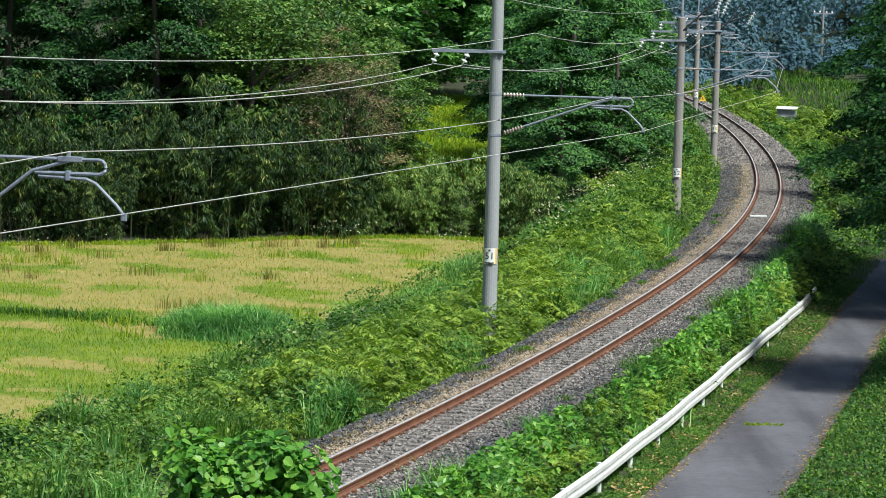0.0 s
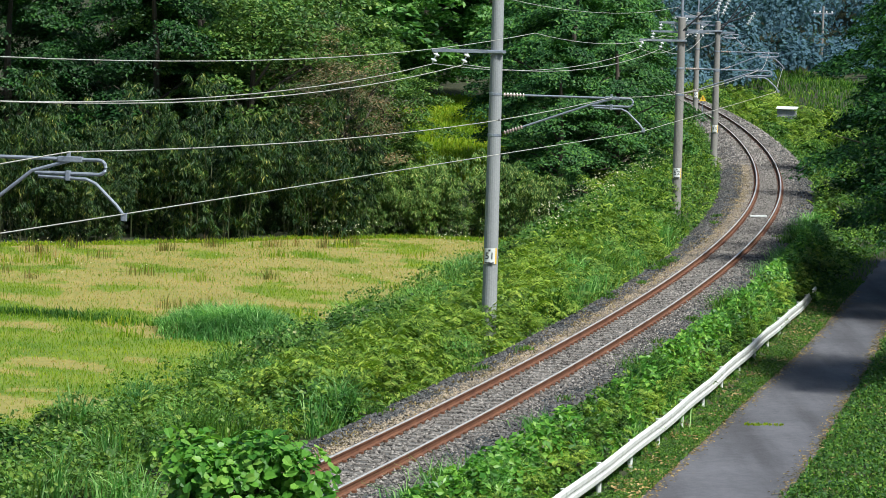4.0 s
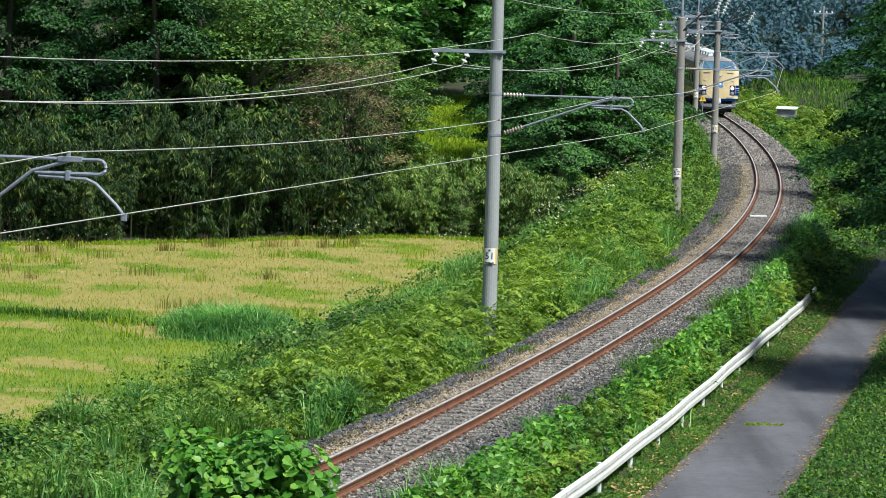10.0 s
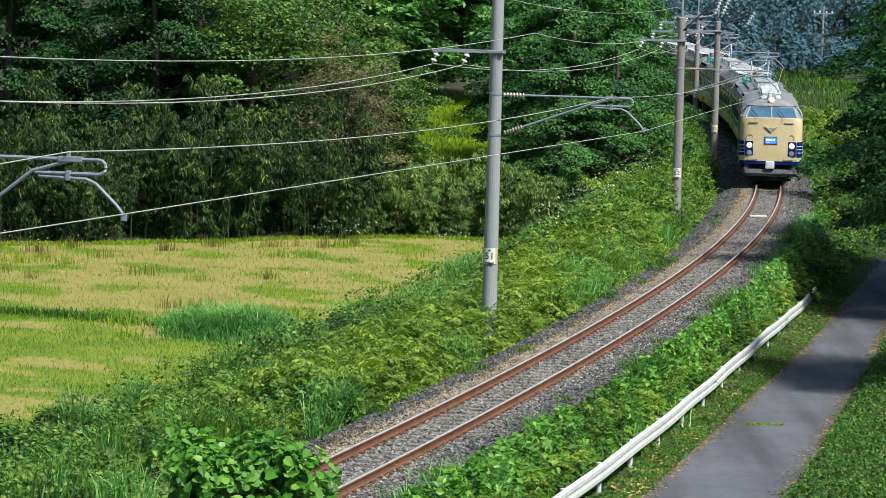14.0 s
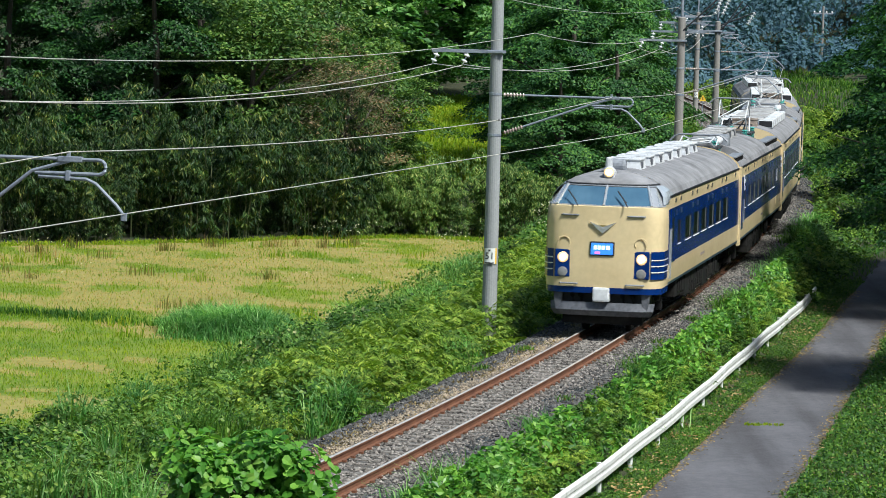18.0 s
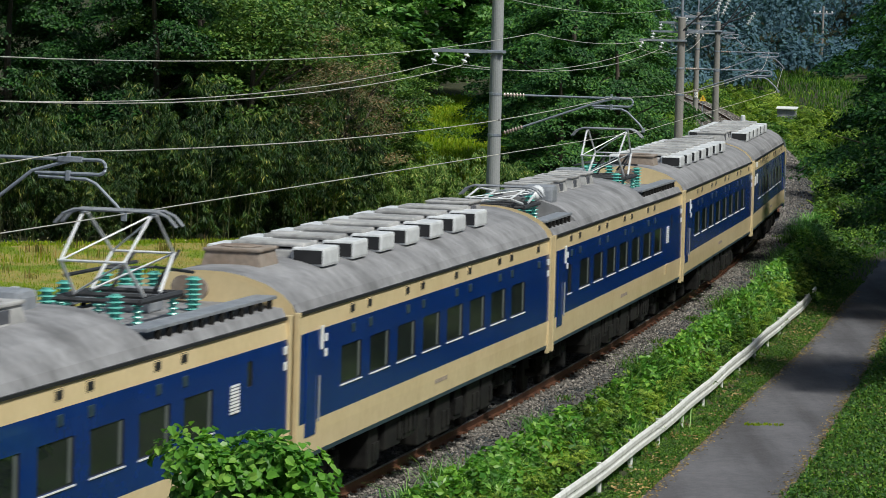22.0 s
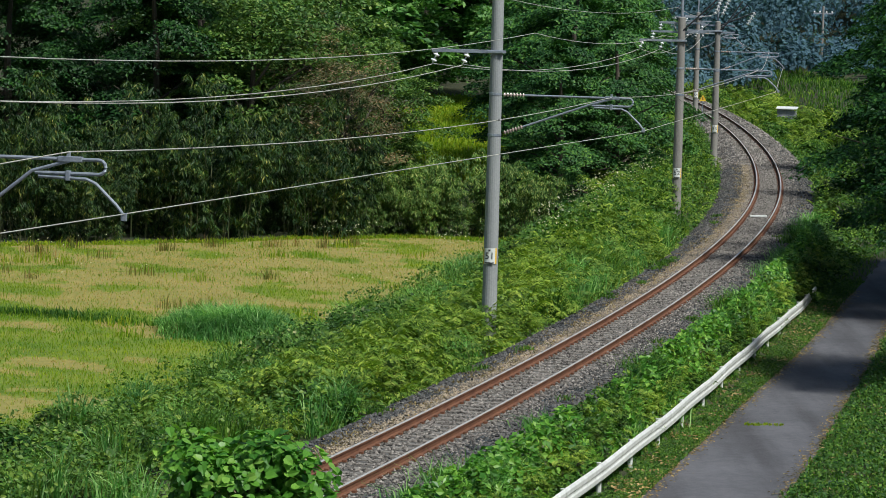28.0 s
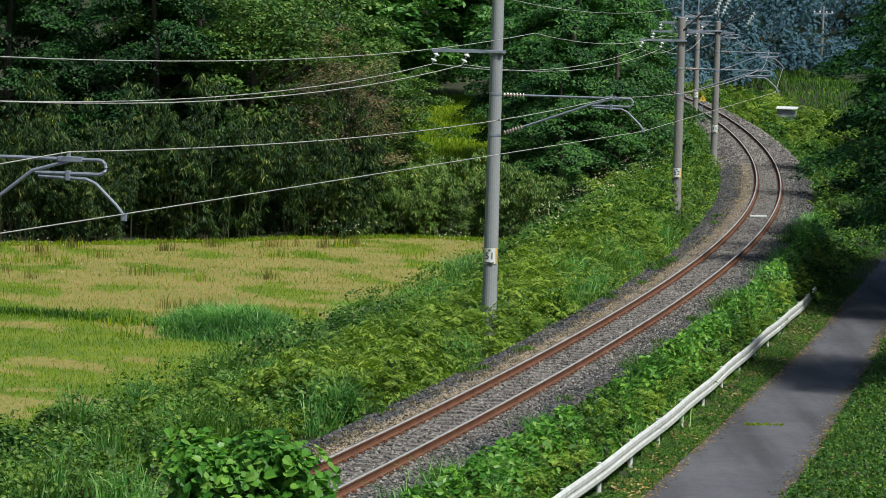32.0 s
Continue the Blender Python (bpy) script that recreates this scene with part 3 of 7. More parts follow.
    if top_strings:
        for a in (0.15, 0.55):
            bm = bmesh.new()
            insulator(bm, (a, 0, 8.6), (a - 0.35, -0.2, 7.75), 5, 0.12, 0.03)
            part("insulator_string", bm, M_PORCELAIN, th, "string of white porcelain discs")
        bm = bmesh.new()
        insulator(bm, (1.9, 0, 7.95), (1.5, -0.2, 7.25), 5, 0.12, 0.03)
        part("insulator_string", bm, M_PORCELAIN, th, "string of white porcelain discs")
        bm = bmesh.new()
        tube(bm, [(0.1, 0, 6.8), (1.25, 0, 8.5), (1.95, 0, 7.95), (0.12, 0, 7.2)], 0.04, 6)
        part("bracket", bm, M_DARKSTEEL, th, "dark steel bracket frame")
    if number:
        cx, cz = -0.0, 1.78
        bm = bmesh.new()
        n = 10
        for r, mi, z0, z1, w in ((r0 + 0.012, 0, cz - 0.2, cz + 0.2, 0.75), (r0 + 0.016, 1, cz - 0.205, cz + 0.205, 0.0)):
            if w:
                g = [[bm.verts.new((r * math.sin(a), -r * math.cos(a), zz)) for a in np.linspace(-w, w, n)] for zz in (z0, z1)]
                for k in range(n - 1):
                    fc = bm.faces.new((g[0][k], g[0][k + 1], g[1][k + 1], g[1][k]))
        plate_ = part("number_plate", bm, M_WHITE, th, "white number plate with a yellow edge")
        for a in (0.86, -0.86):
            bm = bmesh.new()
            r = r0 + 0.013
            w0, w1 = a - 0.11, a + 0.11
            q = [bm.verts.new((r * math.sin(t), -r * math.cos(t), zz)) for t, zz in ((w0, cz - 0.2), (w1, cz - 0.2), (w1, cz + 0.2), (w0, cz + 0.2))]
            bm.faces.new(q)
            part("yellow_edge", bm, M_YELLOW, plate_)
        cu = bpy.data.curves.new("number", "FONT")
        cu.body, cu.size, cu.extrude, cu.align_x, cu.align_y = number, 0.24, 0.002, "CENTER", "CENTER"
        tob = bpy.data.objects.new("tmp", cu)
        dep = bpy.context.evaluated_depsgraph_get()
        me = bpy.data.meshes.new_from_object(tob.evaluated_get(dep))
        bpy.data.objects.remove(tob)
        me.materials.clear()
        me.materials.append(M_BLACK)
        for vv in me.vertices:
            tx, ty = vv.co.x * 1.1, vv.co.y
            a = tx / (r0 + 0.02)
            rr_ = r0 + 0.016 + vv.co.z
            vv.co = (rr_ * math.sin(a), -rr_ * math.cos(a), cz + 0.0 + ty)
        num = link_mesh("number", me, plate_, "black digits")
        bm = bmesh.new()
        for k, (a, w) in enumerate(((0.0, 0.05),)):
            box(bm, a - w / 2, a + w / 2, -r0 - 0.022, -r0 - 0.016, cz + 0.13, cz + 0.17)
        part("dot", bm, M_BLACK, plate_)
        bm = bmesh.new()
        for k in range(5):
            a = (k - 2) * 0.045
            box(bm, a - 0.0235, a + 0.0235, -r0 - 0.024, -r0 - 0.014, cz - 0.185, cz - 0.15 - 0.008 * (k % 2))
        part("small_print", bm, M_BLACK, plate_)
    return th


POLE_S = (float(s_of(50.0)), float(s_of(90.2)), float(s_of(140.0)), float(s_of(190.0)), float(s_of(239.0)), float(s_of(262.0)))
SIDES = (-2.9, -2.95, -3.0, -2.7, -2.2, -3.1)
pole("grey concrete pole with a galvanised cantilever arm over the track", POLE_S[0], SIDES[0], 9.6, M_POLE, arm_up=-0.08, stagger=-0.3)
pole("grey concrete pole numbered 51 with a cantilever arm", POLE_S[1], SIDES[1], 9.6, M_POLE, number="51")
pole("weathered concrete pole numbered 52 with a cantilever arm", POLE_S[2], SIDES[2], 7.8, M_POLE_OLD, number="52", ext=True)
pole("weathered concrete pole numbered 53 with insulator strings on top", POLE_S[3], SIDES[3], 7.4, M_POLE_OLD, number="53", top_strings=True, ext=True)
pole("weathered concrete pole numbered 54 standing by the bend", POLE_S[4], SIDES[4], 7.2, M_POLE_OLD, number="54", ext=True)
pole("weathered concrete pole by the bend", POLE_S[5], SIDES[5], 6.6, M_POLE_OLD, ext=True, arm=False)


def hang(points, sag, r, name, label, mat=M_WIRE, n=14, parent=None):
    bm = bmesh.new()
    pts = []
    for a, b in zip(points, points[1:]):
        a, b = Vector(a), Vector(b)
        for k in range(n):
            t = k / n
            p = a.lerp(b, t)
            p.z -= sag * 4 * t * (1 - t)
            pts.append(p)
    pts.append(Vector(points[-1]))
    tube(bm, pts, r, 5)
    ob = part(name, bm, mat)
    return tagged(ob, label, "wire", "overhead wires")


def at_pole(i, along, up):
    """A point in the plane of a pole, along metres from its axis towards the track."""
    return tuple(float(c) for c in on_line(POLE_S[i], SIDES[i] + along, up))


before = tuple(float(c) for c in on_line(8.0, -0.3, 5.0))
lift = lambda p, z: (p[0], p[1], p[2] + z)
contact = [before] + [at_pole(i, -SIDES[i] + (-0.03, 0.76, 0.7, 0.76, 0.7, 0.76)[i], 5.03) for i in range(6)]
hang(contact, 0.0, 0.0085, "contact_wire", "straight copper contact wire over the track")
mess = [lift(before, 0.9)] + [at_pole(i, -SIDES[i] + (-0.87, 0.0, 0.0, 0.0, 0.0, 0.0)[i], 5.86) for i in range(6)]
hang(mess, 0.28, 0.0095, "messenger_wire", "sagging messenger wire above the contact wire")
for a in (-1.6, -0.82):
    hang([tuple(float(c) for c in on_line(8.0, SIDES[0] + a, 6.4))] + [at_pole(i, a, 6.56) for i in range(6)], 0.45, 0.011, "feeder_wire", "sagging bare feeder wire on disc insulators")
hang([tuple(float(c) for c in on_line(8.0, -1.9, 7.0)), at_pole(0, 0.9, 7.15), at_pole(1, 0.95, 7.4), at_pole(2, -0.7, 7.1), at_pole(3, -0.5, 7.3)], 0.3, 0.009, "earth_wire", "thin grey wire between the pole tops")
hang([at_pole(0, -0.3, 8.6), at_pole(1, -0.3, 8.35), at_pole(2, -0.2, 8.2), at_pole(3, 0.1, 8.0)], 0.35, 0.009, "earth_wire", "thin grey wire between the pole tops")
for i in range(0, 4):
    for t in (0.14, 0.32, 0.5, 0.68, 0.86):
        a, b = Vector(contact[i + 1]), Vector(contact[i + 2])
        c, d = Vector(mess[i + 1]), Vector(mess[i + 2])
        p, q = a.lerp(b, t), c.lerp(d, t)
        q.z -= 0.28 * 4 * t * (1 - t)
        bm = bmesh.new()
        if i:
            tube(bm, (p, q), 0.0035, 4)
        lathe(bm, [(0.016, -0.04), (0.016, 0.04)], q, b - a, 6)
        tagged(part("dropper", bm, M_DARKSTEEL), "thin hanger between messenger and contact wire", "wire", "droppers")


# yellow warning triangle by the bend
th = thing("warning_sign", "small yellow triangular warning sign on a post by the bend", "sign")
bm = bmesh.new()
tube(bm, ((0, 0, -1.2), (0, 0, 1.6)), 0.03, 8)
part("post", bm, M_GALV, th)
bm = bmesh.new()
tri = [(-0.24, 1.5), (0.24, 1.5), (0.0, 1.92)]
f0 = [bm.verts.new((x_, -0.035, z_)) for x_, z_ in tri]
f1 = [bm.verts.new((x_, -0.02, z_)) for x_, z_ in tri]
bm.faces.new(f0)
bm.faces.new(f1[::-1])
for k in range(3):
    bm.faces.new((f0[k], f0[(k + 1) % 3], f1[(k + 1) % 3], f1[k]))
part("panel", bm, M_YELLOW, th, "yellow triangle")
bm = bmesh.new()
box(bm, -0.025, 0.025, -0.042, -0.034, 1.6, 1.78)
part("mark", bm, M_BLACK, th)
th.matrix_world = line_pose(float(s_of(236.0)), -1.9, 0.0)

# pale shed half hidden beyond the bend
th = thing("shed", "small grey shed with a white metal roof behind the bushes", "shed", m=pose(25.0, 266, 0.62, 0, 0, -8) @ Matrix.Diagonal((0.4, 0.7, 0.4, 1)))
bm = bmesh.new()
box(bm, -1.7, 1.7, -1.3, 1.3, -1.5, 1.2, 0.02)
wall = part("wall", bm, M_LIGHTGREY, th, "grey sheet walls")
bm = bmesh.new()
box(bm, -0.9, -0.1, -1.32, -1.3, -0.4, 0.8, 0.01)
part("door", bm, M_POLE, wall)
bm = bmesh.new()
v0 = [(-1.95, -1.6, 1.22), (1.95, -1.6, 1.22), (1.95, 1.6, 1.5), (-1.95, 1.6, 1.5)]
lo_ = [bm.verts.new(p) for p in v0]
hi_ = [bm.verts.new((p[0], p[1], p[2] + 0.12)) for p in v0]
bm.faces.new(lo_)
bm.faces.new(hi_[::-1])
for k in range(4):
    bm.faces.new((lo_[k], lo_[(k + 1) % 4], hi_[(k + 1) % 4], hi_[k]))
part("roof", bm, M_WHITE, th, "white sheet-metal roof")

# a distant pole in front of the far woods
th = thing("utility_pole", "thin distant pole with a short crossarm before the woods", "utility pole", m=pose(34.0, 330.0, float(ground_z(34.0, 330.0))))
bm = bmesh.new()
lathe(bm, [(0.13, -0.3), (0.1, 6.4), (0.05, 6.42)], sides=10)
part("shaft", bm, M_POLE_OLD, th)
bm = bmesh.new()
box(bm, -0.9, 0.9, -0.06, 0.06, 5.7, 5.82, 0.01)
part("crossarm", bm, M_GALV, th)
for a in (-0.8, -0.3, 0.3, 0.8):
    bm = bmesh.new()
    lathe(bm, [(0.03, 5.8), (0.09, 5.88), (0.03, 6.0)], (a, 0, 0), sides=8)
    part("insulator", bm, M_PORCELAIN, th, "white porcelain insulator")

# leaf litter along the lane and a strip of grass in its crown
lr = np.random.default_rng(15)
ly = lr.uniform(62, 125, 6500)
lx = line_x(ly) + road_d(ly) + np.where(lr.random(6500) < 0.5, -1, 1) * (road_hw(ly) - 0.02 + np.abs(lr.normal(0, 0.14, 6500)) * np.where(lr.random(6500) < 0.6, -1, 1))


# ---- the train ----
PITCH, HALF, Z0 = 20.4, 1.475, 1.08
SECTION = [(1.455, 1.08), (1.467, 1.2), (1.475, 1.45), (1.475, 1.68), (1.475, 2.1), (1.47, 2.75), (1.455, 3.0), (1.425, 3.3)]
ROOF = [(1.44, 3.3), (1.36, 3.45), (1.2, 3.6), (0.95, 3.74), (0.6, 3.85), (0.3, 3.9), (0.0, 3.91)]


def half_at(z):
    return float(np.interp(z, [p[1] for p in SECTION], [p[0] for p in SECTION]))


def loft(bm, sections, mat=0):
    rings = [[bm.verts.new(p) for p in sec] for sec in sections]
    for a, b in zip(rings, rings[1:]):
        for k in range(len(a) - 1):
            fc = bm.faces.new((a[k], a[k + 1], b[k + 1], b[k]))
            fc.material_index = mat
    return rings


def band_colour(z):
    return 2 if z < 1.15 else 0 if z < 1.64 else 1 if z < 2.99 else 0


def car_side(bm, side, x0, x1, holes):
    """A side wall from x0 to x1 with window openings (xa, xb, za, zb), a grid of panels with their reveals."""
    xs = sorted({x0, x1, *(h for o in holes for h in o[:2])})
    zs = sorted({1.08, 1.15, 1.45, 1.64, 2.99, 3.3, *(h for o in holes for h in o[2:])})
    grid = {}
    for x in xs:
        for z in zs:
            grid[x, z] = bm.verts.new((x, side * half_at(z), z))
    for xa, xb in zip(xs, xs[1:]):
        for za, zb in zip(zs, zs[1:]):
            cx, cz = (xa + xb) / 2, (za + zb) / 2
            if any(o[0] < cx < o[1] and o[2] < cz < o[3] for o in holes):
                continue
            q = (grid[xa, za], grid[xb, za], grid[xb, zb], grid[xa, zb])
            bm.faces.new(q if side < 0 else q[::-1]).material_index = band_colour(cz)
    for xa, xb, za, zb in holes:
        ring = [(xa, za), (xb, za), (xb, zb), (xa, zb)]
        for (p, q), (r, s) in zip(ring, ring[1:] + ring[:1]):
            v = [bm.verts.new((p, side * half_at(q), q)), bm.verts.new((r, side * half_at(s), s)), bm.verts.new((r, side * (half_at(s) - 0.04), s)), bm.verts.new((p, side * (half_at(q) - 0.04), q))]
            bm.faces.new(v).material_index = 3


def roof_ring(x, low=False, squash=1.0):
    pr = [(y, 3.3 + (z - 3.3) * squash) for y, z in ROOF]
    if low:
        pr = [(1.44, 3.3), (1.36, 3.44), (1.2, 3.46), (0.95, 3.48), (0.6, 3.49), (0.3, 3.49), (0.0, 3.49)]
    return [(x, y, z) for y, z in pr] + [(x, -y, z) for y, z in pr[-2::-1]]


def wheelset(th, x):
    bm = bmesh.new()
    for y in (-0.56, 0.56):
        s = 1 if y > 0 else -1
        lathe(bm, [(0.12, -0.065), (0.4, -0.065), (0.43, -0.03), (0.43, 0.05), (0.455, 0.055), (0.455, 0.075), (0.12, 0.08)], (x, y, 0.33), (0, -s, 0), 20)
    tube(bm, ((x, -0.9, 0.33), (x, 0.9, 0.33)), 0.08, 10)
    return part("wheelset", bm, M_UNDER, th)


def bogie(th, x):
    bm = bmesh.new()
    for y in (-0.98, 0.98):
        box(bm, x - 1.5, x + 1.5, y - 0.07, y + 0.07, 0.55, 0.72, 0.03)
        for a in (-1.05, 1.05):
            box(bm, x + a - 0.17, x + a + 0.17, y - 0.12, y + 0.12, 0.3, 0.6, 0.04)
            lathe(bm, [(0.09, 0), (0.09, 0.28)], (x + a - 0.27, y, 0.5), (0, 0, 1), 10)
            lathe(bm, [(0.09, 0), (0.09, 0.28)], (x + a + 0.27, y, 0.5), (0, 0, 1), 10)
        lathe(bm, [(0.2, 0), (0.2, 0.3)], (x, y, 0.62), (0, 0, 1), 14)
    box(bm, x - 0.3, x + 0.3, -1.0, 1.0, 0.55, 0.95, 0.03)
    b = part("bogie", bm, M_UNDER, th, "dirty black bogie frame")
    for a in (-1.05, 1.05):
        wheelset(b, x + a)


def roof_unit(th, x, kind):
    """On the roof's crest: 'cooler' is a boxy casing with side grilles, 'plain' a stained box, 'scoop' a low casing with two hooded intakes."""
    if kind != "scoop":
        mat = {"cooler": M_UNIT, "plain": M_RUSTY_CASING, "grey": M_ROOFUNIT}[kind]
        l, w, top = 0.54, 0.44, 4.15
        bm = bmesh.new()
        lo = [bm.verts.new((x + a * (l + 0.03), b * (w + 0.05), 3.76)) for a, b in ((-1, -1), (1, -1), (1, 1), (-1, 1))]
        hi = [bm.verts.new((x + a * (l - 0.02), b * (w - 0.03), top - 0.05)) for a, b in ((-1, -1), (1, -1), (1, 1), (-1, 1))]
        bm.faces.new(hi)
        for k in range(4):
            bm.faces.new((lo[k], lo[(k + 1) % 4], hi[(k + 1) % 4], hi[k]))
        box(bm, x - l - 0.02, x + l + 0.01, -w - 0.01, w + 0.01, top - 0.055, top, 0.022)
        u = part("roof_unit", bm, mat, th, {"cooler": "light grey boxy roof cooling unit", "plain": "rust-stained roof box", "grey": "weathered grey roof cooling unit"}[kind])
        bm = bmesh.new()
        lathe(bm, [(0.3, 0.0), (0.32, 0.015), (0.26, 0.03), (0.05, 0.02)], (x - 0.05, 0, top - 0.004), (0, 0, 1), 16)
        part("fan_ring", bm, mat, u)
        bm = bmesh.new()
        box(bm, x - l - 0.05, x + l + 0.05, -w - 0.09, w + 0.09, 3.72, 3.79, 0.01)
        part("base_frame", bm, M_DARKSTEEL, u)
        if kind != "plain":
            for s in (-1, 1):
                bm = bmesh.new()
                y = s * (w - 0.0)
                box(bm, x + 0.02, x + 0.4, y - 0.018, y + 0.018, 3.87, 4.06, 0.006)
                part("grille", bm, M_PLOUGH, u, "dark square side grille")
        return u
    l = 0.44
    bm = bmesh.new()
    box(bm, x - l, x + l * 0.9, -0.46, 0.46, 3.74, 4.03, 0.04)
    box(bm, x - l - 0.04, x + l * 0.95, -0.6, 0.6, 4.06, 4.13, 0.03)
    u = part("roof_unit", bm, M_ROOFUNIT, th, "weathered grey roof ventilation casing with a flat lid")
    for s in (-1, 1):
        y0, y1 = sorted((s * 0.42, s * 0.97))
        bm = bmesh.new()
        box(bm, x - l, x + l + 0.1, y0, y1, 3.77, 4.07, 0.05)
        part("scoop", bm, M_UNIT, u, "rounded light grey air hood")
        # flat black plate stands in for the shade inside the hood
        bm = bmesh.new()
        box(bm, x + l, x + l + 0.108, y0 + 0.04, y1 - 0.04, 3.81, 4.03, 0.004)
        part("mouth", bm, M_BLACK, u, "black plate for the shaded intake opening")
    return u


def pantograph(th, x, raised):
    bm = bmesh.new()
    for y in (-0.62, 0.62):
        tube(bm, ((x - 0.95, y, 3.82), (x + 0.95, y, 3.82)), 0.045, 6)
    for a in (-0.95, 0, 0.95):
        tube(bm, ((x + a, -0.62, 3.82), (x + a, 0.62, 3.82)), 0.04, 6)
    base = part("pantograph", bm, M_DARKSTEEL, th, "dark steel diamond pantograph" + (" raised to the wire" if raised else " folded flat"))
    for a in (-0.8, 0.8):
        for y in (-0.55, 0.55):
            bm = bmesh.new()
            insulator(bm, (x + a, y, 3.5), (x + a, y, 3.8), 4, 0.085, 0.04)
            part("insulator", bm, M_GREENINS, base, "green ribbed insulator")
    top, knee, kx = (5.0, 4.36, 1.1) if raised else (4.2, 4.02, 1.6)
    for s in (-1, 1):
        bm = bmesh.new()
        for y in (-0.5, 0.5):
            tube(bm, ((x + s * 0.35, y, 3.86), (x + s * kx, y * 0.9, knee)), 0.027, 6)
        tube(bm, ((x + s * kx, -0.48, knee), (x + s * kx, 0.48, knee)), 0.02, 6)
        tube(bm, ((x + s * 0.35, -0.5, 3.86), (x + s * kx, 0.45, knee)), 0.016, 5)
        part("lower_arm", bm, M_UNIT, base)
        bm = bmesh.new()
        for y in (-0.45, 0.45):
            tube(bm, ((x + s * kx, y, knee), (x + s * 0.12, y * 1.1, top - 0.06)), 0.022, 6)
        tube(bm, ((x + s * kx, -0.45, knee), (x + s * 0.12, 0.48, top - 0.06)), 0.014, 5)
        part("upper_arm", bm, M_UNIT, base)
    bm = bmesh.new()
    for a in (-0.15, 0.15):
        tube(bm, ((x + a, -0.88, top - 0.2), (x + a, -0.75, top - 0.06), (x + a, -0.6, top), (x + a, 0.6, top), (x + a, 0.75, top - 0.06), (x + a, 0.88, top - 0.2)), 0.024, 6)
    tube(bm, ((x - 0.15, -0.5, top - 0.04), (x + 0.15, -0.5, top - 0.04)), 0.02, 6)
    tube(bm, ((x - 0.15, 0.5, top - 0.04), (x + 0.15, 0.5, top - 0.04)), 0.02, 6)
    part("collector_head", bm, M_LIGHTGREY, base)


def side_fittings(th, windows, vents, side=-1):
    for k, (xa, xb, za, zb) in enumerate(windows):
        bm = bmesh.new()
        y = side * (half_at((za + zb) / 2) - 0.03)
        box(bm, xa, xb, y - 0.006, y + 0.006, za, zb)
        w = part("window", bm, M_GLASS, th, "dark reflecting window pane")
        if xb - xa > 0.3:
            bm = bmesh.new()
            yo = side * (half_at(za) + 0.004)
            box(bm, xa - 0.03, xb + 0.03, yo - 0.008, yo + 0.012, za - 0.032, za - 0.012)
            part("sill", bm, M_WHITE, w, "bright metal sill strip")
        if xb - xa > 0.8:
            bm = bmesh.new()
            yi = side * (half_at((za + zb) / 2) - 0.02)
            box(bm, xa + 0.05, xa + 0.17, yi - 0.004, yi + 0.004, za + 0.02, zb - 0.02)
            part("curtain", bm, M_CURTAIN, w, "drawn grey-green curtain")
    for x in vents:
        bm = bmesh.new()
        y = side * half_at(3.2)
        box(bm, x - 0.15, x + 0.15, y - 0.016, y + 0.016, 3.08, 3.23, 0.006, 1)
        box(bm, x - 0.12, x + 0.12, y - 0.02, y + 0.02, 3.1, 3.21, 0.0, 0)
        part("berth_window", bm, (M_BLACK, M_CREAM), th, "small dark upper-berth window")
        bm = bmesh.new()
        y = side * half_at(2.9)
        box(bm, x - 0.11, x + 0.11, y - 0.02, y + 0.02, 2.78, 2.92, 0.01)
        part("vent_cover", bm, M_SKIRT, th)


def undergear(th, seed, x0, x1):
    r = random.Random(seed)
    x = x0
    while x < x1 - 0.4:
        l = r.uniform(0.5, 1.5)
        if x + l > x1:
            break
        bot = r.uniform(0.3, 0.6)
        knobs = r.randint(1, 3)
        for s in (-1, 1):
            bm = bmesh.new()
            box(bm, x, x + l, min(s * 0.75, s * 1.32), max(s * 0.75, s * 1.32), bot, 1.06, 0.03)
            for k in range(knobs):
                a = x + l * (k + 0.5) / 3
                box(bm, a - 0.1, a + 0.1, min(s * 1.3, s * 1.35), max(s * 1.3, s * 1.35), bot + 0.1, bot + 0.4, 0.01)
            part("equipment_box", bm, M_UNDER, th, "grimy black underfloor equipment box")
        x += l + r.uniform(0.08, 0.5)


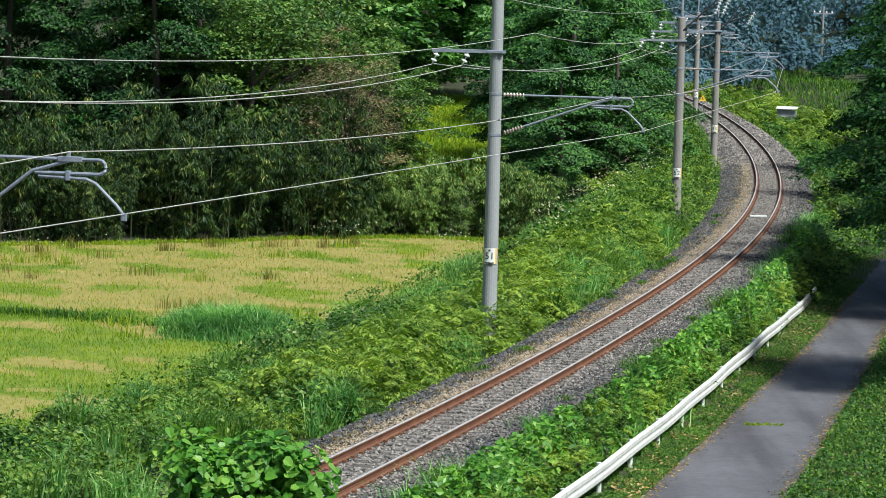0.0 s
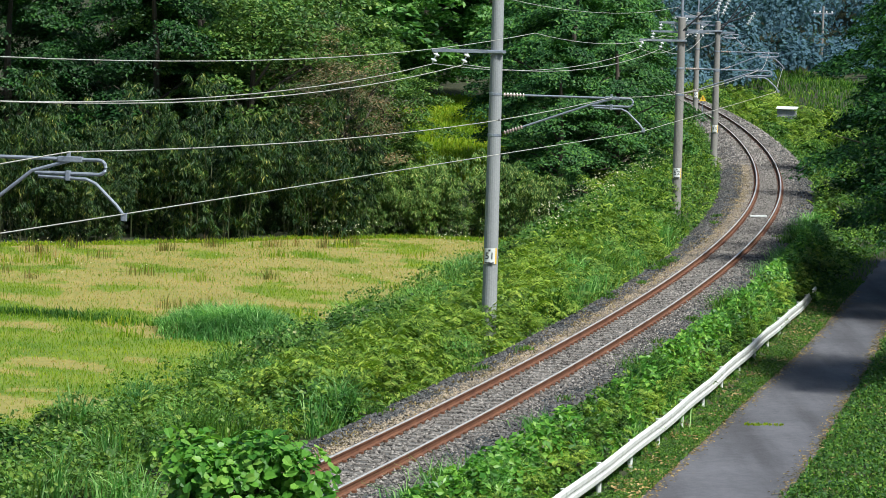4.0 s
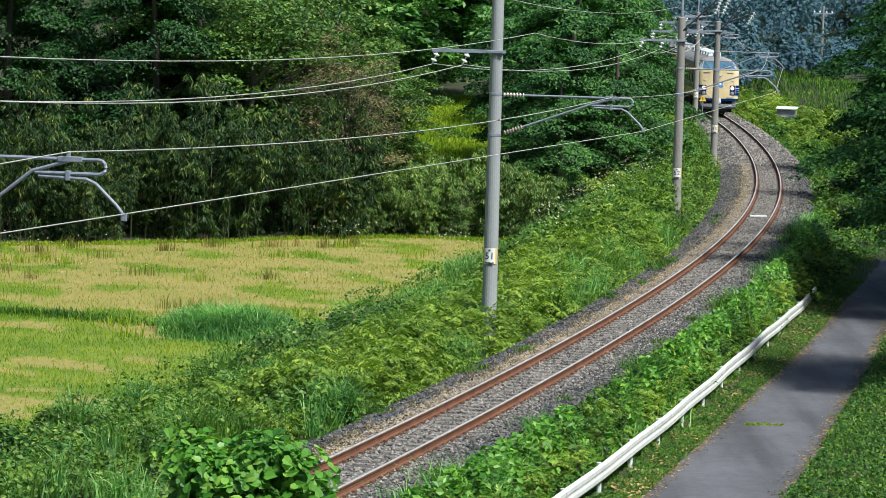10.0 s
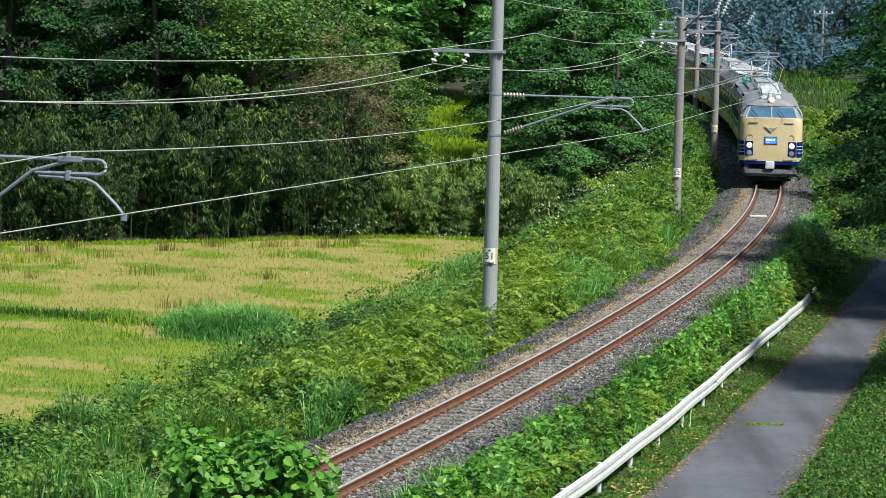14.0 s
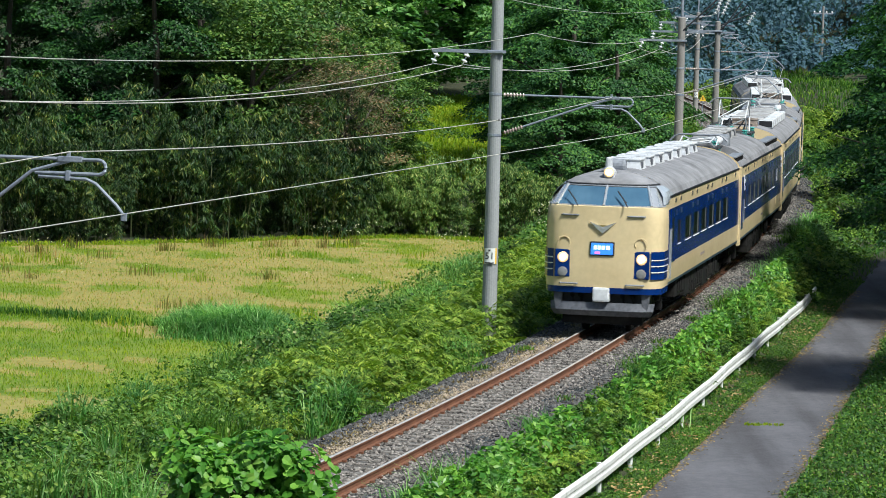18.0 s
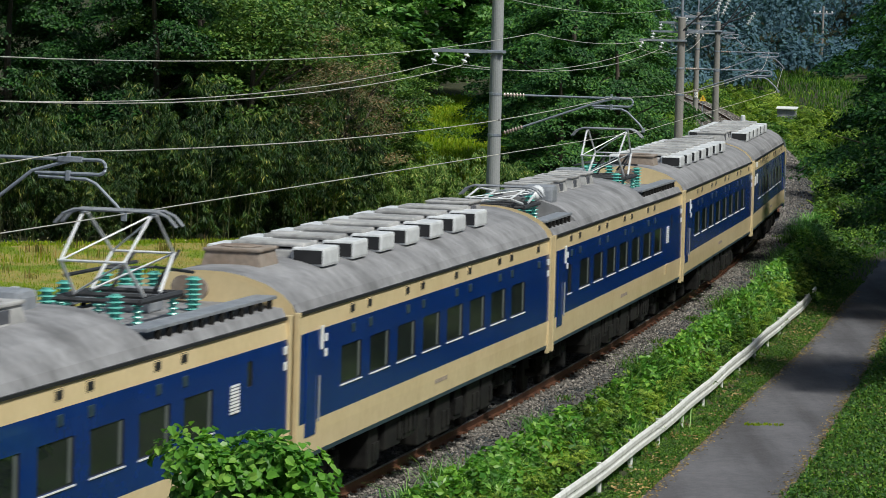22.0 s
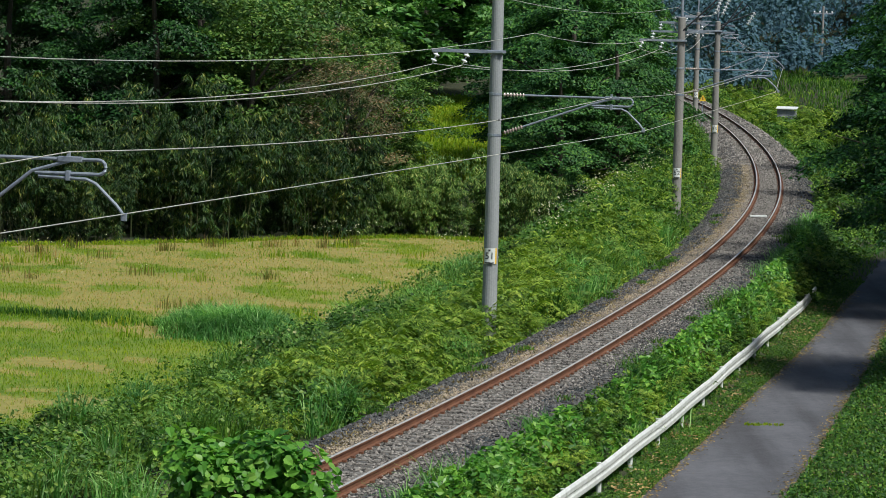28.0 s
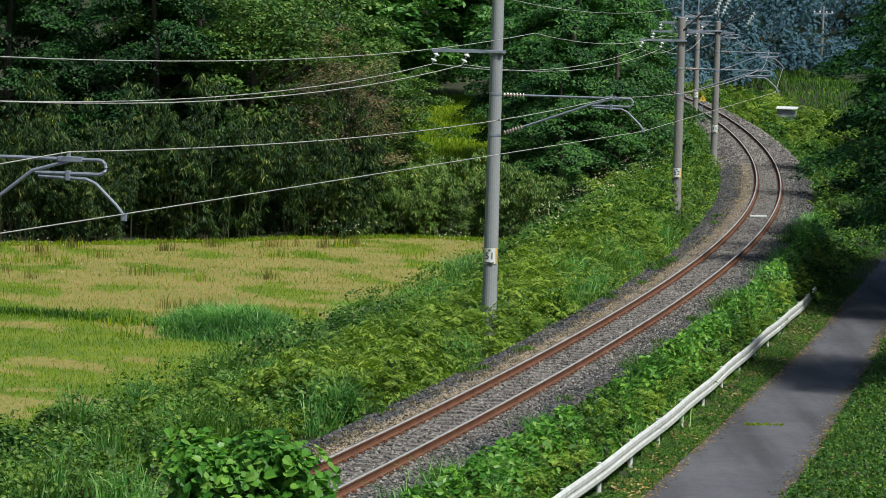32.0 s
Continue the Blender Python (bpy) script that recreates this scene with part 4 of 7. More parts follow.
def car(kind, front=1):
    """kind: 'cab', 'panto', 'coach'. The x axis points to the leading end; a cab car's cab lies at front * x."""
    L2 = 9.95
    labels = {"cab": "cream and blue express driving car with a high cab", "panto": "cream and blue express motor car with roof pantographs", "coach": "cream and blue express sleeping car with roof units"}
    th = thing("train_car", labels[kind], "train car", "cars of the train")
    if kind == "cab":
        if front > 0:
            wins = [(3.72 - 1.93 * k - 0.68, 3.72 - 1.93 * k + 0.68) for k in range(6)] + [(5.5, 6.1)]
        else:
            wins = [(6.6 - 1.93 * k - 0.58, 6.6 - 1.93 * k + 0.58) for k in range(7)]
        x0, x1 = (-L2, 7.9) if front > 0 else (-7.9, L2)
    else:
        x0, x1 = -L2, L2
        wins = [(6.65 - 1.915 * k - 0.66, 6.65 - 1.915 * k + 0.66) for k in range(8)]
        if kind == "panto":
            wins = [(a - 0.7, b - 0.7) for a, b in wins[:7]] + [(7.75, 8.2), (-8.1, -7.85)]
    holes = [(a, b, 2.03, 2.62) if b - a > 0.3 else (a, b, 2.48, 2.84) for a, b in wins]
    bm = bmesh.new()
    for side in (-1, 1):
        car_side(bm, side, x0, x1, holes)
    ends = [x0, x1] if kind != "cab" else [x0 if front > 0 else x1]
    for x in ends:
        prof = [(x, y, z) for y, z in SECTION] + [(x, y, z) for y, z in ROOF[1:]]
        prof = prof + [(x, -y, z) for x, y, z in prof[-2::-1]]
        bm.faces.new([bm.verts.new(p) for p in prof]).material_index = 0
    fl = [bm.verts.new(p) for p in ((x0, -1.42, 1.09), (x1, -1.42, 1.09), (x1, 1.42, 1.09), (x0, 1.42, 1.09))]
    bm.faces.new(fl).material_index = 3
    bmesh.ops.remove_doubles(bm, verts=bm.verts, dist=0.0005)
    body = part("body", bm, (M_CREAM, M_BLUE, M_SKIRT, M_BLACK), th, "cream body with a broad dark blue window band")
    vents = [a + (1.2 if kind == "panto" else 0) for k in range(4 if kind == "panto" else 5) for a in (6.0 - 3.84 * k - 0.6, 6.0 - 3.84 * k + 0.55)]
    for side in (-1, 1):
        side_fittings(th, holes, [v_ for v_ in vents if x0 + 0.6 < v_ < x1 - 0.6], side)
    # roof
    bm = bmesh.new()
    if kind == "panto":
        cuts = [(-9.95, 1), (-3.7, 1), (-3.6, 0), (6.6, 0), (6.6, 1), (9.95, 1)]
        rings = [roof_ring(x, bool(lo)) for x, lo in cuts]
    else:
        lo, hi = x0, x1
        rings = [roof_ring(x) for x in np.linspace(lo, hi, 5)]
    loft(bm, rings)
    part("roof", bm, M_ROOF, th, "weathered grey canvas roof")
    bm = bmesh.new()
    for side in (-1, 1):
        box(bm, x0, x1, side * 1.44 - 0.02, side * 1.44 + 0.02, 3.28, 3.325)
    part("gutter", bm, M_BLACK, th, "dark gutter line")
    if kind != "panto":
        if kind == "coach":
            row = [(8.0, "plain")] + [(6.0 - 1.93 * k, "scoop") for k in range(7)] + [(-7.4, "grey")]
        elif front > 0:
            row = [(5.5 - 2.05 * k, "cooler") for k in range(7)]
        else:
            row = [(8.4, "grey"), (6.8, "grey")] + [(5.2 - 1.95 * k, "scoop") for k in range(6)]
        for x, u_ in row:
            roof_unit(th, x, u_)
    else:
        for k in range(4):
            roof_unit(th, -0.9 + 1.9 * k, "grey")
        pantograph(th, 8.0, False)
        pantograph(th, -6.4, True)
        for x, y in ((-9.55, 0.15), (-9.75, -0.1)):
            bm = bmesh.new()
            lathe(bm, [(0.08, -0.05), (0.18, -0.05), (0.18, 0.05), (0.08, 0.05)], (x, y, 3.7), (1, 0, 0), 20)
            part("cable_drum", bm, M_RUSTY_CASING, th, "brown round cable drum")
        bm = bmesh.new()
        box(bm, -8.2, -7.5, -0.55, 0.1, 3.49, 3.82, 0.03)
        part("breaker_box", bm, M_LIGHTGREY, th, "grey circuit breaker box")
        for a, b in ((-3.8, -9.9), (6.7, 9.9)):
            for s in (-1, 1):
                bm = bmesh.new()
                box(bm, min(a, b), max(a, b), s * 1.12 - 0.17, s * 1.12 + 0.17, 3.58, 3.63, 0.01)
                w_ = part("walkway", bm, M_LIGHTGREY, th, "grey roof walkway boards")
                for q in range(int(abs(b - a) / 0.48)):
                    bm = bmesh.new()
                    x_ = min(a, b) + 0.25 + q * 0.48
                    box(bm, x_, x_ + 0.08, s * 1.26 - 0.03, s * 1.26 + 0.03, 3.42, 3.58)
                    part("bracket", bm, M_UNDER, w_)
        for x, y in ((-4.9, -0.78), (-5.25, -0.62), (-6.6, -0.84), (-8.35, -0.84), (-8.7, -0.66), (-8.95, -0.3), (-9.3, -0.84), (-9.68, -0.8), (-8.3, 0.5), (-4.8, 0.5), (6.95, -0.5), (6.95, 0.4)):
            bm = bmesh.new()
            insulator(bm, (x, y, 3.48), (x, y, 3.98), 7, 0.125, 0.07)
            part("insulator", bm, M_GREENINS, th, "green ribbed insulator")
        bm = bmesh.new()
        tube(bm, ((-9.68, -0.8, 4.05), (-9.3, -0.84, 4.05), (-8.35, -0.84, 4.05), (-6.6, -0.84, 4.05)), 0.028, 6)
        tube(bm, ((-8.35, -0.84, 4.04), (-8.95, -0.3, 4.04), (-8.3, 0.5, 4.04)), 0.024, 6)
        for x_, y_ in ((-7.0, -0.3), (-7.3, 0.25)):
            tube(bm, ((x_, y_, 3.85), (x_ - 0.75, y_ + 0.1, 4.35), (x_ - 0.95, y_ - 0.25, 3.9)), 0.026, 6)
        part("busbar", bm, M_DARKSTEEL, th)
        for x, y in ((-2.75, -0.3), (6.0, 0.45)):
            bm = bmesh.new()
            s = 1 if x > 0 else -1
            box(bm, x - 0.34, x + 0.34, y - 0.34, y + 0.34, 3.75, 4.16, 0.1)
            hd = part("cable_head", bm, M_LIGHTGREY, th, "grey roof cable housing")
            bm = bmesh.new()
            lathe(bm, [(0.15, 0), (0.16, 0.12), (0.11, 0.3), (0.12, 0.42), (0.06, 0.5)], (x + s * 0.28, y, 4.02), (s, 0, -0.15), 14)
            part("bushing", bm, M_UNIT, hd, "pale grey bushing")
        bm = bmesh.new()
        pts = [(6.0 - 0.6 * k, -0.95 + 0.05 * (k % 2), 3.78) for k in range(20)]
        tube(bm, pts, 0.035, 6)
        part("roof_cable", bm, M_BLACK, th, "black cable along the roof")
    # passenger door recess, handrails
    for side in (-1, 1):
        if kind == "cab":
            continue
        bm = bmesh.new()
        y = side * half_at(2.2)
        box(bm, 8.85, 9.5, y - 0.012, y + 0.012, 1.42, 3.0, 0.008)
        d = part("door", bm, M_BLUE, th, "dark blue folding passenger door")
        bm = bmesh.new()
        tube(bm, ((8.78, y * 1.02, 1.6), (8.78, y * 1.02, 2.3)), 0.018, 6)
        part("handrail", bm, M_SILVER, d)
        for x, z, h in ((-9.78, 2.78, 0.12), (-9.78, 2.55, 0.12), (8.3, 2.78, 0.12), (8.3, 2.55, 0.12), (8.55, 2.68, 0.36)):
            bm = bmesh.new()
            box(bm, x - 0.07, x + 0.07, y - 0.012, y + 0.012, z, z + h, 0.008)
            part("plate", bm, M_WHITE, th, "small white plate")
    if kind == "panto":
        for z0, z1, m in ((2.18, 2.6, M_WHITE), (1.4, 1.65, M_CREAM)):
            n = 9 if z0 > 2 else 5
            for side in (-1, 1):
                bm = bmesh.new()
                y = side * half_at(z0)
                box(bm, -7.45, -6.96, y - 0.02, y + 0.006 if side > 0 else y + 0.02, z0 - 0.02, z1)
                for k in range(n):
                    zz = z0 + (z1 - z0) * k / n
                    y = side * half_at(zz)
                    box(bm, -7.43, -6.98, y - 0.018, y + 0.018, zz, zz + 0.03, mat=1)
                part("louvre", bm, (M_BLUE if z0 > 2 else M_CREAM, m), th, "pale louvred grille")
    if kind == "cab" and front < 0:
        for x, z, w, h, m in ((8.2, 2.55, 0.5, 0.3, M_WHITE), (9.1, 2.52, 0.44, 0.28, M_WHITE), (9.72, 2.78, 0.14, 0.12, M_WHITE), (9.72, 2.52, 0.14, 0.12, M_WHITE), (8.1, 3.06, 0.5, 0.16, M_WHITE)):
            for side in (-1, 1):
                bm = bmesh.new()
                y = side * half_at(z)
                box(bm, x - w / 2, x + w / 2, y - 0.01, y + 0.014, z, z + h, 0.012)
                part("frosted_window", bm, m, th, "white frosted lavatory window")
    # numbers along the cream band are too small to read
    for side in (-1, 1):
        bm = bmesh.new()
        y = side * half_at(1.4)
        for k in range(5):
            box(bm, -0.45 + k * 0.2, -0.31 + k * 0.2, y - 0.006, y + 0.008, 1.37, 1.44)
        part("number_bar", bm, M_BROWNINS, th, "row of small dull bars")
    for x in (-7.05, 7.05):
        bogie(th, x)
    undergear(th, {"cab": 3, "panto": 5, "coach": 9}[kind], -5.2, 5.2)
    gx = [9.95] if kind == "cab" and front < 0 else [-9.95] if kind == "cab" else [9.95, -9.95]
    for x in gx:
        s = 1 if x > 0 else -1
        bm = bmesh.new()
        box(bm, min(x, x + s * 0.235), max(x, x + s * 0.235), -0.8, 0.8, 1.0, 3.3, 0.05)
        part("gangway", bm, M_UNDER, th, "dark gangway bellows")
        for y in (-1.46, 1.46):
            bm = bmesh.new()
            box(bm, min(x - s * 0.03, x + s * 0.1), max(x - s * 0.03, x + s * 0.1), y - 0.04, y + 0.04, 0.98, 3.34, 0.01)
            part("end_post", bm, M_CREAM, th, "cream end post")
    if kind == "cab":
        cab(th, front)
    return th


def cab(th, front):
    """The high cab end: rounded nose, raked windscreen, lights and skirt."""
    fx = lambda x: front * x
    xb = 7.9

    def outline(z, n=18):
        """The plan of the nose at height z: from one side round the front to the other."""
        hw = half_at(min(max(z, 1.08), 3.3)) if z <= 3.3 else float(np.interp(z, [p[1] for p in ROOF], [p[0] for p in ROOF])) - 0.012
        r, bow = 0.28, 0.12
        if z <= 3.08:
            nose = 9.6 - 0.06 * max(0.0, 1.4 - z)
        elif z <= 3.6:
            t = (z - 3.08) / 0.52
            nose = 9.57 - 0.62 * t
            r, bow = 0.28 + 0.15 * t, 0.12 + 0.1 * t
        else:
            t = (z - 3.6) / 0.31
            nose = 8.95 - (8.95 - xb) * t ** 2.2
            r, bow = min(0.5, hw * 0.7), 0.22 * (1 - t)
        hw = max(hw, 0.01)
        back = hw
        rx = 0.42 if z < 3.05 else 0.62 + 0.3 * min(1.0, (z - 3.08) / 0.5)
        r = min(0.4, hw * 0.8)
        pts = []
        for k in range(n + 1):
            u = -1 + 2 * k / n
            y = hw * math.copysign(min(1.0, abs(u) * 1.04), u)
            a = max(0.0, (abs(y) - (hw - r)) / r)
            x = nose - bow * (abs(y) / hw) ** 2 - rx * (1 - math.sqrt(max(0.0, 1 - a ** 2.2)))
            pts.append((fx(max(x, xb)), -front * y, z))
        return [(fx(xb), front * back, z)] + pts + [(fx(xb), -front * back, z)]

    bm = bmesh.new()
    heights = [0.93, 1.08, 1.35, 1.64, 2.2, 2.7, 3.02, 3.08]
    rings = [[bm.verts.new(p) for p in outline(z)] for z in heights]
    for (za, a), (zb, b) in zip(zip(heights, rings), list(zip(heights, rings))[1:]):
        for k in range(len(a) - 1):
            bm.faces.new((a[k], a[k + 1], b[k + 1], b[k])).material_index = 1 if zb <= 1.09 else 0
    part("nose", bm, (M_CREAM, M_BLUE), th, "smooth cream rounded nose over a dark blue lower edge", smooth=True)
    # windscreen band with a glass skin, then the cab roof
    bm = bmesh.new()
    hs = [3.08, 3.12, 3.55, 3.6]
    rs = [[bm.verts.new(p) for p in outline(z)] for z in hs]
    for j in range(3):
        for k in range(len(rs[0]) - 1):
            mi = 0 if j == 0 else 3
            if j == 1:
                ym = abs(rs[1][k].co.y + rs[1][k + 1].co.y) / 2
                mi = 1 if ym < 1.13 else 2
            bm.faces.new((rs[j][k], rs[j][k + 1], rs[j + 1][k + 1], rs[j + 1][k])).material_index = mi
    part("windscreen", bm, (M_CREAM, M_CABGLASS_SKY, M_SILVER, M_DARKSTEEL), th, "raked wraparound windscreen tinted with a sky reflection")
    for y0_, y1_ in ((0.0, 0.0), (1.1, 1.0), (-1.1, -1.0)):
        bm = bmesh.new()
        lo_, hi_ = outline(3.1), outline(3.57)
        pick = min(range(len(lo_)), key=lambda k: abs(lo_[k][1] - y0_) + (5 if front * lo_[k][0] < 8.3 else 0))
        a, b = Vector(lo_[pick]), Vector(hi_[pick])
        o = Vector((front * 0.012, 0.012 * (1 if y0_ > 0 else -1 if y0_ < 0 else 0), 0.012))
        tube(bm, (a + o, b + o), 0.034, 6)
        part("pillar", bm, M_SILVER, th, "metal windscreen pillar")
    for z_ in (3.1, 3.57):
        bm = bmesh.new()
        tube(bm, outline(z_)[1:-1], 0.022, 6)
        part("screen_frame", bm, M_LIGHTGREY, th)
    for k in (-1, 1):
        y = k * 0.62
        bm = bmesh.new()
        tube(bm, ((fx(9.72), y, 3.1), (fx(9.45), y - 0.2 * front, 3.36)), 0.014, 5)
        tube(bm, ((fx(9.6), y - 0.06 * front, 3.2), (fx(9.34), y - 0.3 * front, 3.46)), 0.018, 5)
        part("wiper", bm, M_BLACK, th)
    bm = bmesh.new()
    loft(bm, [outline(z) for z in (3.6, 3.66, 3.72, 3.78, 3.83, 3.87, 3.9, 3.908)])
    part("cab_roof", bm, M_ROOF, th, "domed grey cab roof", smooth=True)
    bm = bmesh.new()
    tube(bm, outline(3.61), 0.022, 6)
    part("roof_rim", bm, M_DARKSTEEL, th)
    # lights
    
    for y in (-0.98, 0.98):
        bm = bmesh.new()
        box(bm, min(fx(9.310), fx(9.510)), max(fx(9.310), fx(9.565)), y - 0.2, y + 0.2, 1.31, 2.0, 0.03)
        pan = part("light_panel", bm, M_BLUE, th, "dark blue light panel")
        lx = 9.568
        # on the lit end this rim glows in place of the headlight's halo
        bm = bmesh.new()
        lathe(bm, [(0.13, -0.05), (0.135, 0.0), (0.1, 0.02)], (fx(lx), y, 1.8), (front, 0, 0), 20)
        part("headlight_rim", bm, M_LAMPHALO if front > 0 else M_SILVER, pan)
        bm = bmesh.new()
        lathe(bm, [(0.085, 0.0), (0.075, 0.02), (0.04, 0.03)], (fx(lx + 0.015), y, 1.8), (front, 0, 0), 20)
        part("headlight", bm, M_LAMP if front > 0 else M_LAMPOFF, pan, "lit headlight" if front > 0 else "unlit headlight")
        bm = bmesh.new()
        lathe(bm, [(0.12, -0.06), (0.125, 0.0), (0.1, 0.012), (0.02, 0.02)], (fx(lx), y, 1.44), (front, 0, 0), 20)
        part("tail_light", bm, M_LAMPOFF, pan, "round grey lamp")
        bm = bmesh.new()
        ring = [(fx(9.57), y * 0.98 + 0.15 * math.cos(a), 2.17 + 0.15 * math.sin(a)) for a in np.linspace(-0.6, math.pi + 0.6, 14)]
        tube(bm, ring, 0.014, 5)
        part("lamp_guard", bm, M_CREAM, th)
        for z in (1.16, 2.86):
            bm = bmesh.new()
            s_ = 1 if y > 0 else -1
            tube(bm, ((fx(9.55), s_ * 0.6, z), (fx(9.605), s_ * 0.63, z), (fx(9.57), s_ * 1.02, z), (fx(9.5), s_ * 1.05, z)), 0.022, 6)
            part("step_bar", bm, M_LIGHTGREY, th)
        # blue flash with pale lines round the corner
        s = 1 if y > 0 else -1
        bm = bmesh.new()
        lines = bmesh.new()
        for zz0, zz1, target, lift_ in ((1.31, 2.0, bm, 0.022), (1.48, 1.505, lines, 0.032), (1.63, 1.655, lines, 0.032), (1.78, 1.805, lines, 0.032)):
            cols = []
            for zz in (zz0, zz1):
                o = outline(zz)
                row = [p for p in o if p[1] * s > 1.12]
                row = sorted(row, key=lambda p: -front * p[0])
                row = [p for p in row if front * p[0] > 8.9] + [(fx(8.35), s * half_at(zz), zz)]
                cols.append([target.verts.new((p[0] + front * lift_ * (1 if abs(p[1]) < 1.42 else 0.5), p[1] + s * lift_, p[2])) for p in row])
            for k in range(len(cols[0]) - 1):
                target.faces.new((cols[0][k], cols[0][k + 1], cols[1][k + 1], cols[1][k]))
        flash = part("corner_flash", bm, M_BLUE, th, "dark blue corner flash with cream lines")
        part("flash_lines", lines, M_WHITE, flash)
    # roof lights, emblem, lit name sign
    bm = bmesh.new()
    lathe(bm, [(0.13, -0.3), (0.14, 0.0), (0.12, 0.04)], (fx(8.72), 0.0, 3.9), (front, 0, 0), 18)
    box(bm, min(fx(8.2), fx(8.7)), max(fx(8.2), fx(8.7)), -0.12, 0.12, 3.75, 3.92, 0.02)
    case = part("roof_lamp", bm, M_UNIT, th, "roof headlight housing")
    bm = bmesh.new()
    lathe(bm, [(0.085, 0), (0.075, 0.02), (0.04, 0.04)], (fx(8.765), 0.0, 3.9), (front, 0, 0), 18)
    part("lens", bm, M_LAMP if front > 0 else M_LAMPOFF, case, "lit lamp" if front > 0 else "unlit lamp")
    # ring glows on the lit end as the roof lamp's halo
    bm = bmesh.new()
    lathe(bm, [(0.125, 0), (0.118, 0.012), (0.08, 0.016)], (fx(8.757), 0.0, 3.9), (front, 0, 0), 18)
    part("lens_ring", bm, M_LAMPHALO if front > 0 else M_SILVER, case)
    if front > 0:
        bm = bmesh.new()
        lathe(bm, [(0.16, -0.2), (0.2, -0.14), (0.2, 0.14), (0.16, 0.2)], (fx(7.0), 0.0, 3.98), (0, 1, 0), 18)
        box(bm, min(fx(6.9), fx(7.1)), max(fx(6.9), fx(7.1)), -0.22, 0.22, 3.75, 3.98, 0.03)
        part("horn_cover", bm, M_LIGHTGREY, th, "round grey horn cover")
    bm = bmesh.new()
    lathe(bm, [(0.14, 3.82), (0.1, 3.95), (0.08, 4.22), (0.05, 4.25)], (fx(8.05), -0.1, 0), sides=14)
    part("whistle", bm, M_UNIT, th, "short pale roof fitting")
    for sgn, mat in ((1, M_SILVER), (-1, M_SILVER)):
        bm = bmesh.new()
        pr = [(0.0, 2.42), (0.0, 2.58), (sgn * 0.14, 2.63), (sgn * 0.34, 2.7), (sgn * 0.17, 2.55)]
        a = [bm.verts.new((fx(9.610), p, z)) for p, z in pr]
        b = [bm.verts.new((fx(9.645), p * 0.9, z * 0.995 + 0.012)) for p, z in pr]
        bm.faces.new(a)
        bm.faces.new(b[::-1])
        for k in range(5):
            bm.faces.new((a[k], a[(k + 1) % 5], b[(k + 1) % 5], b[k]))
        part("emblem_wing", bm, mat, th, "polished metal wing emblem")
    bm = bmesh.new()
    a = [bm.verts.new((fx(9.640), p, z)) for p, z in ((0, 2.49), (0.1, 2.63), (-0.1, 2.63))]
    bm.faces.new(a)
    part("emblem_core", bm, M_GOLD, th)
    bm = bmesh.new()
    box(bm, min(fx(9.530), fx(9.630)), max(fx(9.530), fx(9.630)), -0.31, 0.31, 1.86, 2.22, 0.04)
    sign = part("name_sign", bm, M_BLACK, th, "framed illuminated train name sign")
    bm = bmesh.new()
    box(bm, min(fx(9.620), fx(9.635)), max(fx(9.620), fx(9.635)), -0.275, 0.275, 1.895, 2.185, 0.02)
    part("sign_face", bm, M_SIGNBLUE, sign, "lit blue sign face")
    bm = bmesh.new()
    for k, (ya, yb) in enumerate(((-0.2, -0.13), (-0.11, -0.03), (-0.01, 0.07), (0.1, 0.2))):
        box(bm, min(fx(9.630), fx(9.642)), max(fx(9.630), fx(9.642)), ya, yb, 2.02, 2.12)
    part("sign_bars", bm, M_SIGNTEXT, sign, "pale bars of unreadable lettering")
    bm = bmesh.new()
    box(bm, min(fx(9.630), fx(9.642)), max(fx(9.630), fx(9.642)), -0.18, -0.05, 1.91, 1.97)
    part("sign_spot", bm, M_SIGNPINK, sign)
    # skirt, coupler, side door and rails
    bm = bmesh.new()
    o0, o1 = outline(1.09), outline(0.42)
    keep = range(2, len(o0) - 2)
    a = [bm.verts.new((o0[k][0] - front * 0.12, o0[k][1] * 0.97, 0.7)) for k in keep]
    b = [bm.verts.new((o0[k][0] - front * 0.05, o0[k][1] * 0.95, 0.5)) for k in keep]
    c = [bm.verts.new((o0[k][0] - front * 0.16, o0[k][1] * 0.9, 0.36)) for k in keep]
    for u, w in ((a, b), (b, c)):
        for k in range(len(u) - 1):
            bm.faces.new((u[k], u[k + 1], w[k + 1], w[k]))
    plough = part("snow_plough", bm, M_PLOUGH, th, "grey steel plough skirt")
    for s in (-1, 1):
        bm = bmesh.new()
        pr = [(s * 0.98, 0.96), (s * 1.22, 0.96), (s * 1.14, 0.5), (s * 1.02, 0.5)]
        q0 = [bm.verts.new((fx(9.42), y, z)) for y, z in pr]
        q1 = [bm.verts.new((fx(9.2), y, z)) for y, z in pr]
        bm.faces.new(q0)
        bm.faces.new(q1[::-1])
        for k in range(4):
            bm.faces.new((q0[k], q0[(k + 1) % 4], q1[(k + 1) % 4], q1[k]))
        part("skirt_bracket", bm, M_PLOUGH, th)
    # plain dark box added for the dark underside below the plough
    bm = bmesh.new()
    box(bm, min(fx(8.9), fx(9.2)), max(fx(8.9), fx(9.2)), -1.0, 1.0, 0.14, 0.4, 0.02)
    part("underside_box", bm, M_UNDER, plough, "dark box filling the underside below the plough")
    bm = bmesh.new()
    box(bm, min(fx(9.0), fx(9.180)), max(fx(9.0), fx(9.180)), -1.2, 1.2, 0.45, 1.08)
    part("front_recess", bm, M_BLACK, th)
    bm = bmesh.new()
